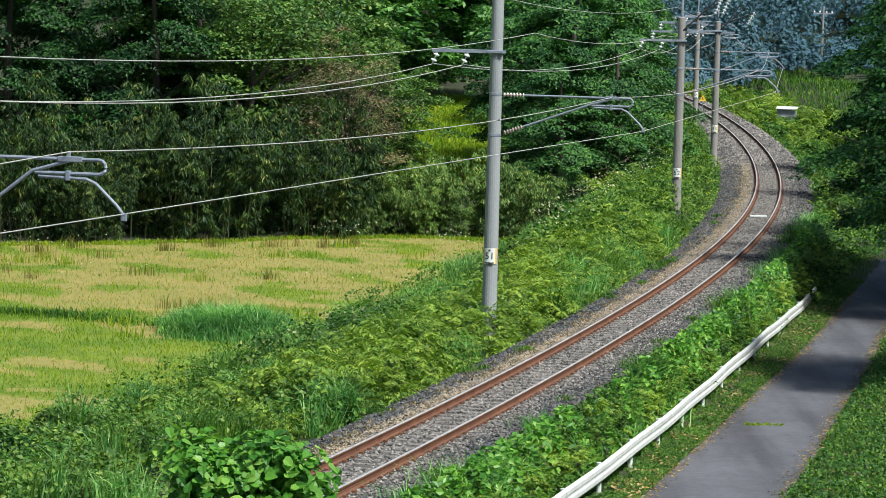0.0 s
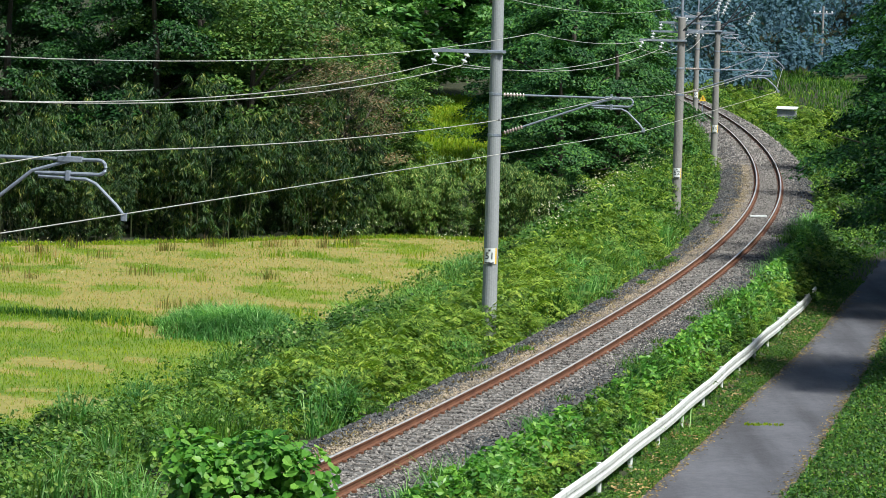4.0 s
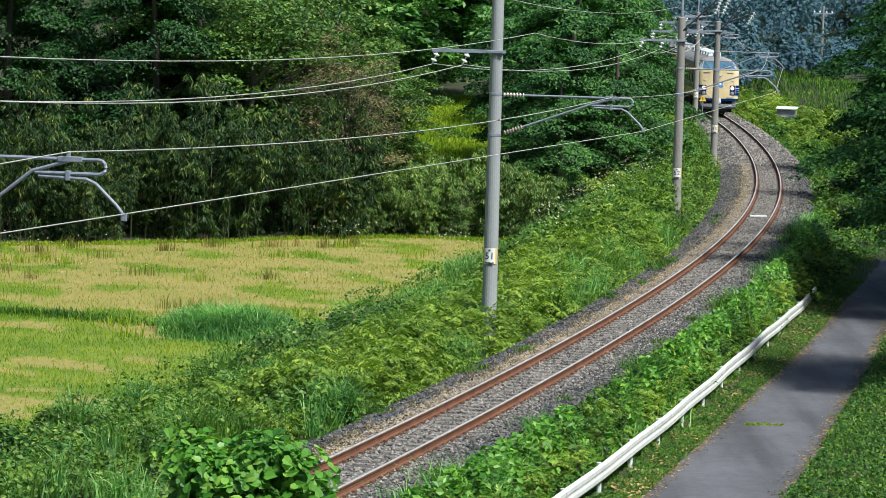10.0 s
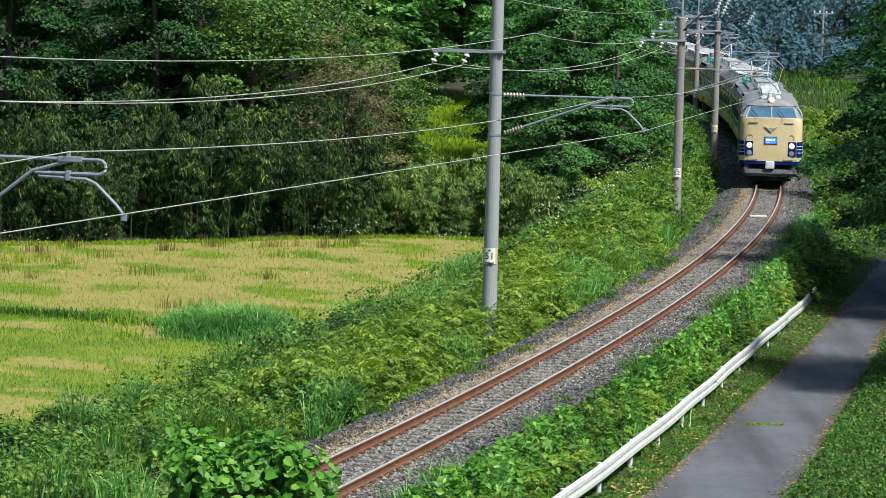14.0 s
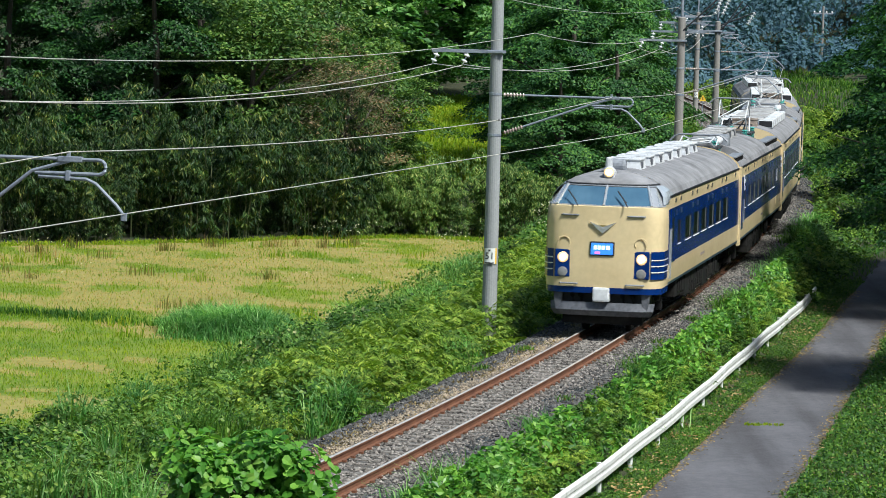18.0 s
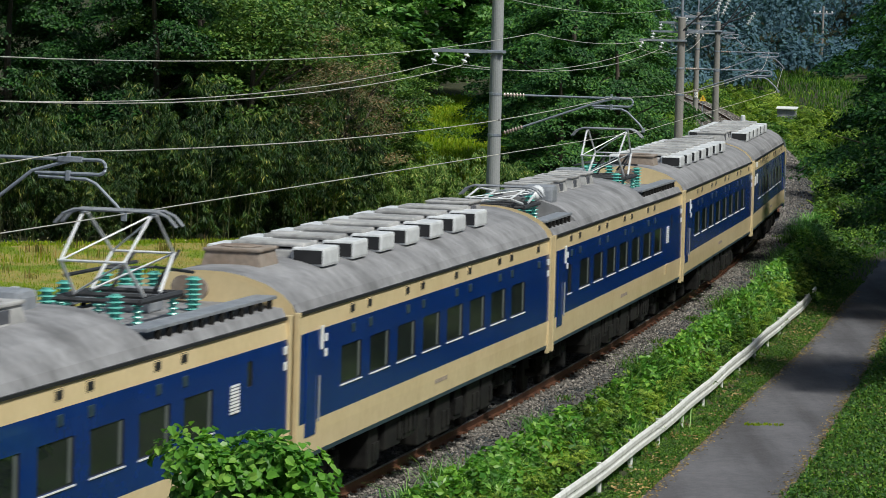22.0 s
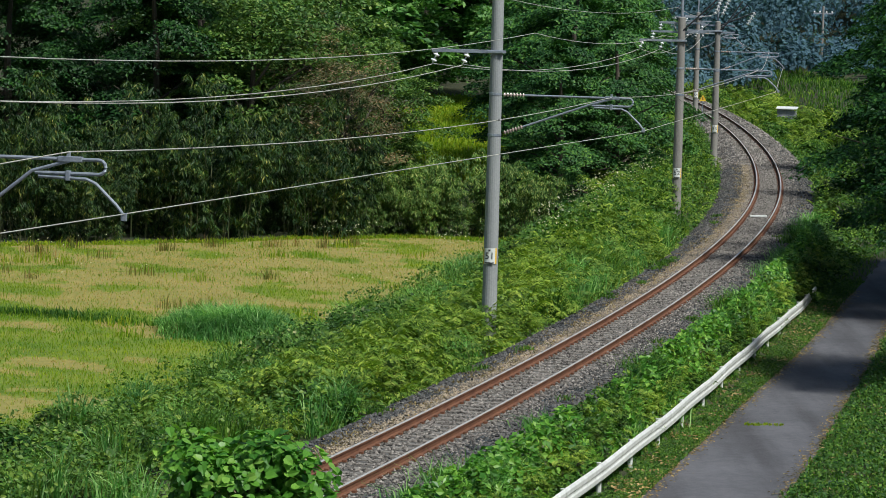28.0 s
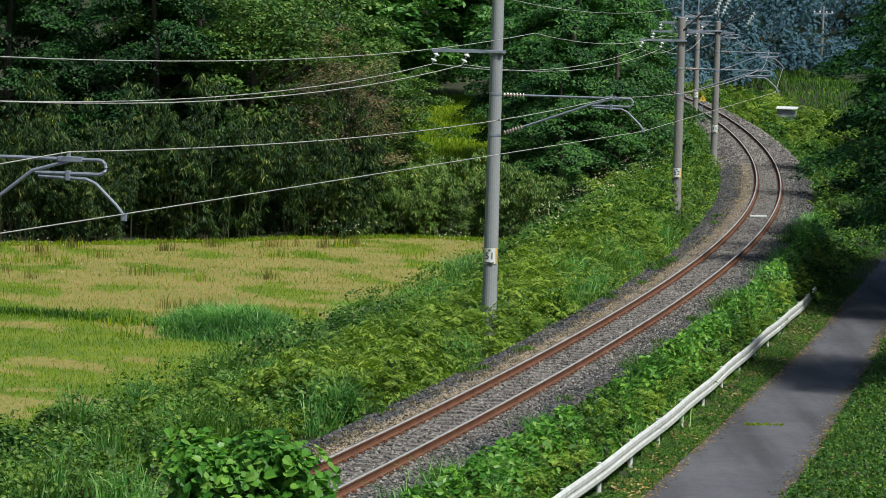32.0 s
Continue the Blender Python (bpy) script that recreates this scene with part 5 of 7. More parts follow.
    box(bm, min(fx(9.230), fx(9.630)), max(fx(9.230), fx(9.630)), -0.21, 0.21, 0.72, 1.08, 0.05)
    part("coupler_cover", bm, M_UNIT, th, "off-white coupler cover")
    for y in (-0.75, -0.55, 0.5, 0.75):
        bm = bmesh.new()
        lathe(bm, [(0.05, 0), (0.06, 0.08), (0.03, 0.1)], (fx(9.210), y, 0.86), (front, 0, 0), 10)
        tube(bm, ((fx(9.260), y, 0.86), (fx(9.360), y + 0.05, 0.7), (fx(9.260), y + 0.1, 0.6)), 0.03, 6)
        part("hose", bm, M_UNDER, th)
    for s in (-1, 1):
        bm = bmesh.new()
        y = s * half_at(2.2)
        box(bm, min(fx(6.7), fx(7.75)), max(fx(6.7), fx(7.75)), y - 0.012, y + 0.014, 1.62, 3.0, 0.01)
        d = part("cab_door", bm, M_BLUE, th, "recessed dark blue cab door")
        bm = bmesh.new()
        edge = [(7.82, 1.62), (8.2, 1.62), (8.14, 2.98), (7.82, 2.98)]
        v0 = [bm.verts.new((fx(x), s * (half_at(z) + 0.016), z)) for x, z in edge]
        v1 = [bm.verts.new((fx(x), s * (half_at(z) - 0.03), z)) for x, z in edge]
        bm.faces.new(v0)
        for k in range(4):
            bm.faces.new((v0[k], v0[(k + 1) % 4], v1[(k + 1) % 4], v1[k]))
        part("door_recess", bm, M_BLUE, th, "dark blue panel round the cab door")
        bm = bmesh.new()
        box(bm, min(fx(7.2), fx(7.5)), max(fx(7.2), fx(7.5)), y - 0.02, y + 0.024 if s > 0 else y + 0.02, 2.15, 2.75, 0.004) if s > 0 else box(bm, min(fx(7.2), fx(7.5)), max(fx(7.2), fx(7.5)), y - 0.024, y + 0.02, 2.15, 2.75, 0.004)
        part("door_window", bm, M_GLASS, d, "dark door window")
        for x in (7.86, 8.12):
            bm = bmesh.new()
            yy = s * (half_at(2.0) + 0.035)
            tube(bm, ((fx(x), yy, 1.25), (fx(x), yy, 2.5)), 0.018, 6)
            part("handrail", bm, M_SILVER, d)
        bm = bmesh.new()
        grid = []
        for v in range(6):
            w = v / 5
            back, ahead = (7.0 + 0.75 * w, 3.3 + 0.27 * w), (8.95 - 0.5 * w, 3.13 + 0.44 * w)
            line = []
            for u in range(9):
                x, z = back[0] + (ahead[0] - back[0]) * u / 8, back[1] + (ahead[1] - back[1]) * u / 8
                rim = sorted((front * p[0], abs(p[1])) for p in outline(z) if p[1] * s > 0.3)
                flank = half_at(z) if z <= 3.3 else float(np.interp(z, [p[1] for p in ROOF], [p[0] for p in ROOF]))
                y = flank if x <= xb else min(flank, float(np.interp(x, [p[0] for p in rim], [p[1] for p in rim])))
                line.append(bm.verts.new((fx(x + 0.01), s * (y + 0.022), z + 0.006)))
            grid.append(line)
        for a, b in zip(grid, grid[1:]):
            for u in range(8):
                bm.faces.new((a[u], a[u + 1], b[u + 1], b[u]))
        part("side_window", bm, M_SIDEGLASS_PALE, th, "angular cab side window")


CARS = [car("cab", 1), car("panto"), car("coach")]
CARS.append(copy_thing(CARS[1], Matrix()))
CARS.append(copy_thing(CARS[2], Matrix()))
CARS.append(car("cab", -1))

# the place of the first joint along the line, by time
TIMES = (0.0, 14.5, 17.0, 18.0, 19.0, 20.0, 23.0, 25.0, 32.0)
JOINT = (475.5, 180.9, 130.9, 111.2, 91.75, 72.55, 15.4, -22.35, -151.6)


def car_pose(s):
    """A car whose middle lies s metres along the line, on its two bogies, leading end towards smaller s."""
    a = Vector([float(c) for c in on_line(s - 7.05)])
    b = Vector([float(c) for c in on_line(s + 7.05)])
    f = (a - b).normalized()
    side = Vector((0, 0, 1)).cross(f).normalized()
    up = f.cross(side)
    m = Matrix((f, side, up)).transposed().to_4x4()
    m.translation = (a + b) / 2 + up * 0.1
    return m


def motions():
    for k, c in enumerate(CARS):
        rows = []
        t = 0.0
        while t <= SECONDS + 1e-6:
            s = float(np.interp(t, TIMES, JOINT))
            rows.append((t, car_pose(s - PITCH / 2 + PITCH * k)))
            t += 0.5
        walk(c, rows)
    # the bush by the line stirs, most of all in the train's draught
    for bush_, phase in ((K1, 0.0), (K2, 1.3)):
        rest = bush_.matrix_basis.copy()
        rows = []
        for k in range(65):
            t = k * 0.5
            gust = 0.35 + 1.5 * math.exp(-((t - 24.0) / 3.6) ** 2)
            rows.append((t, rest @ pose(0, 0, 0, gust * math.sin(t * 3.1 + phase), gust * math.sin(t * 2.3 + 1 + phase), 0)))
        walk(bush_, rows)


# ---- greenery ----
def leaf_mesh(name, pos, nrm, length, width, mat, seed=0, droop=0.0, round_leaf=False, along=None):
    """Many leaves at once: each a small folded blade at pos, facing nrm, hanging by droop."""
    r = np.random.default_rng(seed)
    n = len(pos)
    nrm = nrm / np.maximum(np.linalg.norm(nrm, axis=1, keepdims=True), 1e-6)
    d = r.normal(size=(n, 3)) if along is None else np.array(along, float)
    d -= (d * nrm).sum(1, keepdims=True) * nrm
    d /= np.maximum(np.linalg.norm(d, axis=1, keepdims=True), 1e-6)
    d[:, 2] -= droop
    d /= np.linalg.norm(d, axis=1, keepdims=True)
    w = np.cross(nrm, d)
    w /= np.maximum(np.linalg.norm(w, axis=1, keepdims=True), 1e-6)
    up = np.cross(d, w)
    ln = (length * r.uniform(0.65, 1.35, n))[:, None]
    wd = (width * r.uniform(0.7, 1.3, n))[:, None]
    if round_leaf:
        pts = [(-0.45, 0, 0), (-0.5, 0.26, 0.06), (-0.2, 0.52, 0.13), (0.18, 0.36, 0.1), (0.58, 0, -0.1), (0.05, 0, 0.0), (0.18, -0.36, 0.1), (-0.2, -0.52, 0.13), (-0.5, -0.26, 0.06)]
        fc = [(0, 5, 2, 1), (5, 4, 3, 2), (0, 8, 7, 5), (5, 7, 6, 4)]
    else:
        pts = [(-0.5, 0, 0), (0.0, 0.5, 0.1), (0.5, 0, -0.1), (0.0, -0.5, 0.1)]
        fc = [(0, 2, 1), (0, 3, 2)]
    k = len(pts)
    vv = np.stack([pos + d * (a * ln) + w * (b * wd) + up * (c * wd) for a, b, c in pts], 1)
    idx = (np.arange(n) * k)[:, None, None]
    ff = np.array(fc)[None] + idx
    return raw(name, vv.reshape(-1, 3).tolist(), ff.reshape(-1, len(fc[0])).tolist(), mat)


def spray_points(r, centers, radii, flat, per, tilt=0.35):
    """Leaf places in flattened sprays: discs that lean outwards and sag at the rim."""
    m = len(centers)
    c = np.repeat(centers, per, 0)
    rad = np.repeat(radii, per)
    a = r.uniform(0, math.tau, m * per)
    q = np.sqrt(r.random(m * per)) * rad
    p = np.stack([np.cos(a) * q, np.sin(a) * q, -0.35 * q * q / rad + r.normal(0, flat, m * per) * rad], 1)
    nrm = np.stack([np.cos(a) * tilt * q / rad, np.sin(a) * tilt * q / rad, np.ones(m * per)], 1) + r.normal(0, 0.35, (m * per, 3))
    return c + p, nrm


def crown_mesh(name, seed, height, radius, sprays, per, leaf, mat, z0=1.5, flat=0.16, spray=1.1, lump=0.35):
    """A crown of leafy sprays on an uneven shell, denser outside, with gaps."""
    r = np.random.default_rng(seed)
    u = r.normal(size=(sprays, 3))
    u /= np.linalg.norm(u, axis=1, keepdims=True)
    shell = r.uniform(0.55, 1.0, sprays) ** 0.6
    lumps = 1 + lump * np.sin(u[:, 0] * 4 + seed) * np.cos(u[:, 1] * 5 + seed * 2) + 0.15 * r.normal(size=sprays)
    hz = (height - z0) / 2
    c = u * (shell * lumps)[:, None] * np.array([radius, radius, hz]) + np.array([0, 0, z0 + hz])
    c[:, 2] = np.maximum(c[:, 2], z0 * 0.6)
    pos, nrm = spray_points(r, c, spray * r.uniform(0.6, 1.3, sprays), flat, per)
    return leaf_mesh(name, pos, nrm, leaf[0], leaf[1], mat, seed + 50, 0.25), c


def tiered_crown(name, seed, height, radius, boughs, per, leaf, mat, z0, droop=0.3, spread=0.75, cluster=0.2):
    """A crown of flat boughs in tiers: fans of twig clusters that reach outwards and sag, with dark gaps between."""
    r = np.random.default_rng(seed)
    t = (np.arange(boughs) + r.uniform(-0.5, 0.5, boughs)) / boughs
    t = np.clip(t, 0, 1)
    az = np.arange(boughs) * 2.39996 + r.uniform(-0.35, 0.35, boughs)
    reach = radius * np.clip(1.12 * np.sin(np.pi * (0.18 + 0.8 * t)) ** 0.6, 0.25, 1.1) * r.uniform(0.72, 1.15, boughs)
    zb = z0 + (height - z0) * t
    k = per // 12
    b = np.repeat(np.arange(boughs), k)
    u = np.sqrt(r.uniform(0.06, 1.0, len(b)))
    fan = r.normal(0, 0.5 * spread, len(b)) * (0.35 + 0.65 * u)
    a = az[b] + fan * 0.75
    q = reach[b] * u * (1 - 0.16 * np.abs(fan))
    z = zb[b] + reach[b] * (0.22 * u - droop * u ** 2.4) + r.normal(0, 0.09, len(b))
    c = np.stack([np.cos(a) * q, np.sin(a) * q, z], 1)
    out = np.stack([np.cos(a), np.sin(a), np.zeros(len(b))], 1)
    m = 12
    off = r.normal(0, 1, (len(b) * m, 3)) * np.array([cluster, cluster, cluster * 0.3])
    pos = np.repeat(c, m, 0) + off
    pos[:, 2] -= 0.9 * (off[:, 0] ** 2 + off[:, 1] ** 2)
    nrm = np.repeat(out * 0.45, m, 0) + np.array([0, 0, 1.0]) + off * np.array([1.3, 1.3, 0]) + r.normal(0, 0.25, (len(b) * m, 3))
    tips = np.stack([np.cos(az) * reach * 0.8, np.sin(az) * reach * 0.8, zb + reach * 0.05], 1)
    return leaf_mesh(name, pos, nrm, leaf[0], leaf[1], mat, seed + 50, 0.3, along=r.normal(0, 1, (len(b) * m, 3))), tips


def tiered_tree(label, seed, height, radius, boughs, per, leaf, mat, z0=1.0, **kw):
    cm, tips = tiered_crown("crown", seed, height, radius, boughs, per, leaf, mat, z0, **kw)
    th = thing("tree", label, "tree", "trees at the wood's edge")
    link_mesh("trunk", trunk_mesh("trunk", seed, height * 0.9, 0.06 * height ** 0.62, tips[:: max(1, len(tips) // 18)][:18]), th)
    link_mesh("crown", cm, th, "crown of flat leafy boughs in tiers")
    return th


def trunk_mesh(name, seed, height, r0, targets, mat=M_BARK):
    r = random.Random(seed)
    bm = bmesh.new()
    pts = [(0.12 * math.sin(k * 0.9 + seed), 0.12 * math.cos(k * 0.7 + seed), height * k / 7 - 0.4) for k in range(8)]
    tube(bm, pts, r0, 9, r0 * 0.25)
    for t in targets:
        h = min(max(0.25 * height, t[2] * 0.75), height * 0.85)
        a = Vector((0.1, 0.1, h - 0.3))
        b = Vector(t)
        mid = a.lerp(b, 0.5) + Vector((r.uniform(-0.3, 0.3), r.uniform(-0.3, 0.3), 0.25))
        tube(bm, (a, mid, b), r0 * 0.3, 6, r0 * 0.06)
    me = bpy.data.meshes.new(name)
    bm.to_mesh(me)
    bm.free()
    me.materials.append(mat)
    return me


def make_tree(label, seed, height, radius, sprays, per, leaf, mat, z0=1.5, **kw):
    cm, c = crown_mesh("crown", seed, height, radius, sprays, per, leaf, mat, z0, **kw)
    tm = trunk_mesh("trunk", seed, height * 0.85, 0.06 * height ** 0.62, c[:: max(1, len(c) // 14)][:14])
    th = thing("tree", label, "tree", "trees at the wood's edge")
    link_mesh("trunk", tm, th)
    link_mesh("crown", cm, th, "uneven leafy crown")
    return th


def stand(th, x, y, turn=0.0, size=1.0, sink=0.15):
    m = pose(x, y, float(ground_z(x, y)) - sink, 0, 0, turn) @ Matrix.Diagonal((size, size, size, 1))
    th.matrix_world = m
    return th


def again(th, x, y, turn, size, label=None):
    ob = copy_thing(th, Matrix())
    if label:
        ob["label"] = label
    return stand(ob, x, y, turn, size)


def bamboo_clump(label, seed, height, radius, culms, per, mat=L_BAMBOO, leaf=(0.2, 0.036)):
    """Arching canes with drooping tufts of narrow leaves."""
    r = np.random.default_rng(seed)
    th = thing("bamboo_clump", label, "bamboo", "bamboo along the field's edge")
    bm = bmesh.new()
    tips = []
    for k in range(culms):
        a, q = r.uniform(0, math.tau), radius * math.sqrt(r.random())
        x, y = q * math.cos(a), q * math.sin(a)
        h = height * r.uniform(0.6, 1.05) * (1 - 0.3 * (q / radius) ** 2)
        lean = r.uniform(0.15, 0.5) * h * 0.5
        pts = []
        for j in range(7):
            t = j / 6
            pts.append((x + math.cos(a) * lean * t ** 2.2, y + math.sin(a) * lean * t ** 2.2, h * (t - 0.18 * t ** 3) - 0.3 * (1 - t)))
            for _ in range((0, 1, 2, 2, 3, 4, 6)[j]):
                tips.append((pts[-1][0] + r.normal(0, 0.2), pts[-1][1] + r.normal(0, 0.2), max(0.05, pts[-1][2] + r.normal(0, 0.16))))
        tube(bm, pts, 0.018, 5, 0.005)
    me = bpy.data.meshes.new("cane")
    bm.to_mesh(me)
    bm.free()
    me.materials.append(M_CULM)
    link_mesh("cane", me, th, "thin green canes")["kind"] = "stuff"
    c = np.array(tips)
    n = len(c)
    sd = r.normal(0, 1, (n * per, 3))
    sd[:, 2] = -np.abs(sd[:, 2]) * 0.9 - 0.1
    sd /= np.linalg.norm(sd, axis=1, keepdims=True)
    p = np.repeat(c, per, 0) + sd * (leaf[0] * r.uniform(0.35, 0.9, (n * per, 1))) + r.normal(0, 0.03, (n * per, 3))
    nr = r.normal(0, 0.5, (n * per, 3)) + sd * np.array([1, 1, 0]) + np.array([0, -0.2, 1.0])
    link_mesh("foliage", leaf_mesh("foliage", p, nr, leaf[0], leaf[1], mat, seed + 9, 0.2, along=sd), th, "drooping narrow leaves")
    return th


def bush(name, label, seed, height, radius, n, leaf, mat, group="bushes on the embankment", round_leaf=True, droop=0.2, category="bush"):
    """A low mound: stems and a skin of leaves in lumps."""
    r = np.random.default_rng(seed)
    m = 26
    a = r.uniform(0, math.tau, m)
    el = np.arcsin(r.random(m))
    c = np.stack([np.cos(a) * np.cos(el) * radius * 0.75, np.sin(a) * np.cos(el) * radius * 0.75, np.sin(el) * height * 0.72], 1) * r.uniform(0.6, 1.05, (m, 1))
    per = n // m
    u = r.normal(size=(m * per, 3))
    u /= np.linalg.norm(u, axis=1, keepdims=True)
    u[:, 2] = np.abs(u[:, 2]) * 1.1 - 0.15
    rr_ = np.repeat(r.uniform(0.22, 0.42, m) * radius, per)[:, None]
    pos = np.repeat(c, per, 0) + u * rr_ * np.array([1, 1, min(1.0, height / radius * 0.8)]) * r.uniform(0.5, 1.05, (m * per, 1))
    pos[:, 2] = np.maximum(pos[:, 2], 0.02)
    nrm = u + np.array([0, -0.15, 0.8]) + r.normal(0, 0.4, (m * per, 3))
    th = thing(name, label, category, group)
    bm = bmesh.new()
    for k in range(0, m, 2):
        tube(bm, ((0.1 * math.cos(k), 0.1 * math.sin(k), -0.2), tuple(c[k] * 0.5 + np.array([0, 0, 0.1])), tuple(c[k])), 0.018, 4, 0.006)
    part("stem", bm, M_BARK, th)
    link_mesh("foliage", leaf_mesh("foliage", pos, nrm, leaf[0], leaf[1], mat, seed + 3, droop, round_leaf), th)
    return th


def frond_leaves(q, base, length, az, rise, pairs=9):
    """Leaflets in two rows along arching fronds: places, directions, normals and lengths."""
    n = len(base)
    t = np.tile(np.linspace(0.16, 1.0, pairs), (n, 1))
    L = length[:, None]
    out = np.stack([np.cos(az), np.sin(az), np.zeros(n)], 1)[:, None, :]
    perp = np.stack([-np.sin(az), np.cos(az), np.zeros(n)], 1)[:, None, :]
    up = np.array([0.0, 0.0, 1.0])
    spine = base[:, None, :] + out * (L * t * (1 - 0.25 * rise[:, None]))[..., None] + up * (L * (rise[:, None] * 1.5 * t - (0.45 + 0.6 * rise[:, None]) * t * t))[..., None]
    leaf = 0.3 * L * (1.08 - t) ** 0.75 + 0.03
    pos, dirs, nrm, size = [], [], [], []
    for side in (-1, 1):
        dr = perp * side + out * 0.5 - up * 0.12 + q.normal(0, 0.12, (n, pairs, 3))
        dr = dr / np.linalg.norm(dr, axis=2, keepdims=True)
        pos.append(spine + dr * (leaf * 0.5)[..., None])
        dirs.append(dr)
        nrm.append(np.tile(up, (n, pairs, 1)) + out * 0.35 + perp * side * 0.15 + q.normal(0, 0.12, (n, pairs, 3)))
        size.append(leaf)
    flat_ = lambda a: np.concatenate([v.reshape(-1, 3) for v in a])
    return flat_(pos), flat_(dirs), flat_(nrm), np.concatenate([v.ravel() for v in size])


def frond_mesh(name, seed, base, length, mat, width=0.34, pairs=9):
    q = np.random.default_rng(seed)
    n = len(base)
    p, d, nr, ln = frond_leaves(q, base, length * q.uniform(0.7, 1.3, n), q.uniform(0, math.tau, n), q.uniform(0.3, 0.95, n), pairs)
    return leaf_mesh(name, p, nr, ln, ln * width, mat, seed, 0.1, along=d)


def fern_bush(label, seed, height, radius, count, mat):
    """A rosette of pinnate fronds on short stems."""
    q = np.random.default_rng(seed)
    th = thing("fern_bush", label, "bush", "bushes on the embankment")
    a, b = q.uniform(0, math.tau, count), radius * 0.75 * np.sqrt(q.random(count))
    base = np.stack([np.cos(a) * b, np.sin(a) * b, height * (0.2 + 0.75 * q.random(count)) * (1 - 0.5 * (b / radius) ** 2)], 1)
    bm = bmesh.new()
    for k in range(0, count, 5):
        tube(bm, ((base[k][0] * 0.5, base[k][1] * 0.5, -0.2), tuple(base[k])), 0.016, 4, 0.008)
    part("stem", bm, M_BARK, th)
    link_mesh("foliage", frond_mesh("foliage", seed, base, np.full(count, 0.62 * radius), mat, 0.36), th)
    return th


def patches(x, y, size, seed):
    """Soft irregular patches about size metres across, from 0 to 1."""
    q = random.Random(seed)
    v = 0
    for k in range(9):
        a, f = q.uniform(0, math.pi), math.tau / (size * 2 * q.uniform(0.6, 1.6))
        v = v + np.sin(f * (x * math.cos(a) + y * math.sin(a)) + q.uniform(0, 6) + 0.7 * np.sin(0.37 * f * (y * math.cos(a) - x * math.sin(a)) + q.uniform(0, 6)))
    return np.clip(0.5 + v / 9 * 1.25, 0, 1)


def blades(name, x, y, h, width, mat, seed, lean=0.35, z=None, seg=2):
    """Grass blades at x, y, bent over, as one mesh."""
    r = np.random.default_rng(seed)
    n = len(x)
    z = ground_z(x, y) - 0.03 if z is None else z
    a = r.uniform(0, math.tau, n)
    l = lean * r.uniform(0.2, 1.5, n)
    hh = h * r.uniform(0.55, 1.25, n)
    w = width * r.uniform(0.7, 1.3, n)
    dx, dy = np.cos(a), np.sin(a)
    b = r.uniform(0, math.tau, n)
    px, py = np.cos(b) * w / 2, np.sin(b) * w / 2
    verts = []
    o = np.stack([x, y, z], 1)
    pv = np.stack([px, py, np.zeros(n)], 1)
    mid = o + np.stack([dx * l * hh * 0.25, dy * l * hh * 0.25, hh * 0.6], 1)
    tip = o + np.stack([dx * l * hh, dy * l * hh, hh * (1 - 0.35 * l)], 1)
    vv = np.stack([o - pv, o + pv, mid + pv * 0.8, mid - pv * 0.8, tip], 1)
    idx = np.arange(n) * 5
    quads = np.stack([idx, idx + 1, idx + 2, idx + 3], 1).tolist()
    tris = np.stack([idx + 3, idx + 2, idx + 4], 1).tolist()
    return raw(name, vv.reshape(-1, 3).tolist(), quads + tris, mat)


def scatter(r, n, x0, x1, y0, y1, keep):
    x, y = r.uniform(x0, x1, n), r.uniform(y0, y1, n)
    k = keep(x, y)
    return x[k], y[k]


def lateral(x, y):
    return (x - line_x(y)) * 0.985


r = np.random.default_rng(21)

# the wood behind the field: tall trees, then bamboo in front
T_BROAD = tiered_tree("tall dark green broadleaf tree with layered foliage", 1, 12.5, 4.6, 34, 1400, (0.18, 0.11), L_BROAD, 0.8, droop=0.42)
stand(T_BROAD, -19.5, 161, 20)
for x, y, t, s in ((-13.0, 160, 140, 1.0), (-24.5, 163, 70, 1.05), (-16.0, 170, 200, 1.15), (-22.0, 174, 110, 1.2)):
    again(T_BROAD, x, y, t, s)
T_DARK = tiered_tree("dark spreading tree with dense tiered leaves", 7, 11.5, 4.5, 30, 1500, (0.19, 0.12), L_DARK, 0.9, droop=0.42)
stand(T_DARK, 6.0, 172, 0)
for x, y, t, s in ((7.6, 163, 100, 0.8), (5.2, 181, 220, 1.0), (6.6, 186, 40, 0.95), (8.0, 205, 150, 1.0), (5.0, 159, 70, 0.72), (9.4, 228, 10, 1.0)):
    again(T_DARK, x, y, t, s)
T_BROWN = make_tree("brownish thinning tree among the greener wood", 13, 9.0, 2.6, 90, 130, (0.15, 0.08), L_BROWN, 2.0, spray=0.8)
stand(T_BROWN, -4.2, 156.5, 0, 0.9)
again(T_BROWN, -5.6, 163, 120, 0.95)
T_ROUNDED = make_tree("rounded fresh green tree beside the brownish one", 41, 9.4, 2.9, 120, 190, (0.19, 0.12), L_OLIVE, 1.2, spray=0.95, flat=0.08)
stand(T_ROUNDED, -3.0, 163, 0, 0.8)
again(T_ROUNDED, -8.6, 160, 60, 1.12)
again(T_ROUNDED, -6.6, 166, 20, 1.15)
again(T_ROUNDED, -11.5, 166, 310, 1.25)
again(T_ROUNDED, -8.0, 182, 150, 1.1)
again(T_ROUNDED, -5.6, 178, 250, 1.1)
B_TALL = bamboo_clump("arching bamboo clump with yellow-green drooping leaves", 3, 5.6, 1.5, 28, 34, leaf=(0.21, 0.042))
stand(B_TALL, -19.0, 137.6)
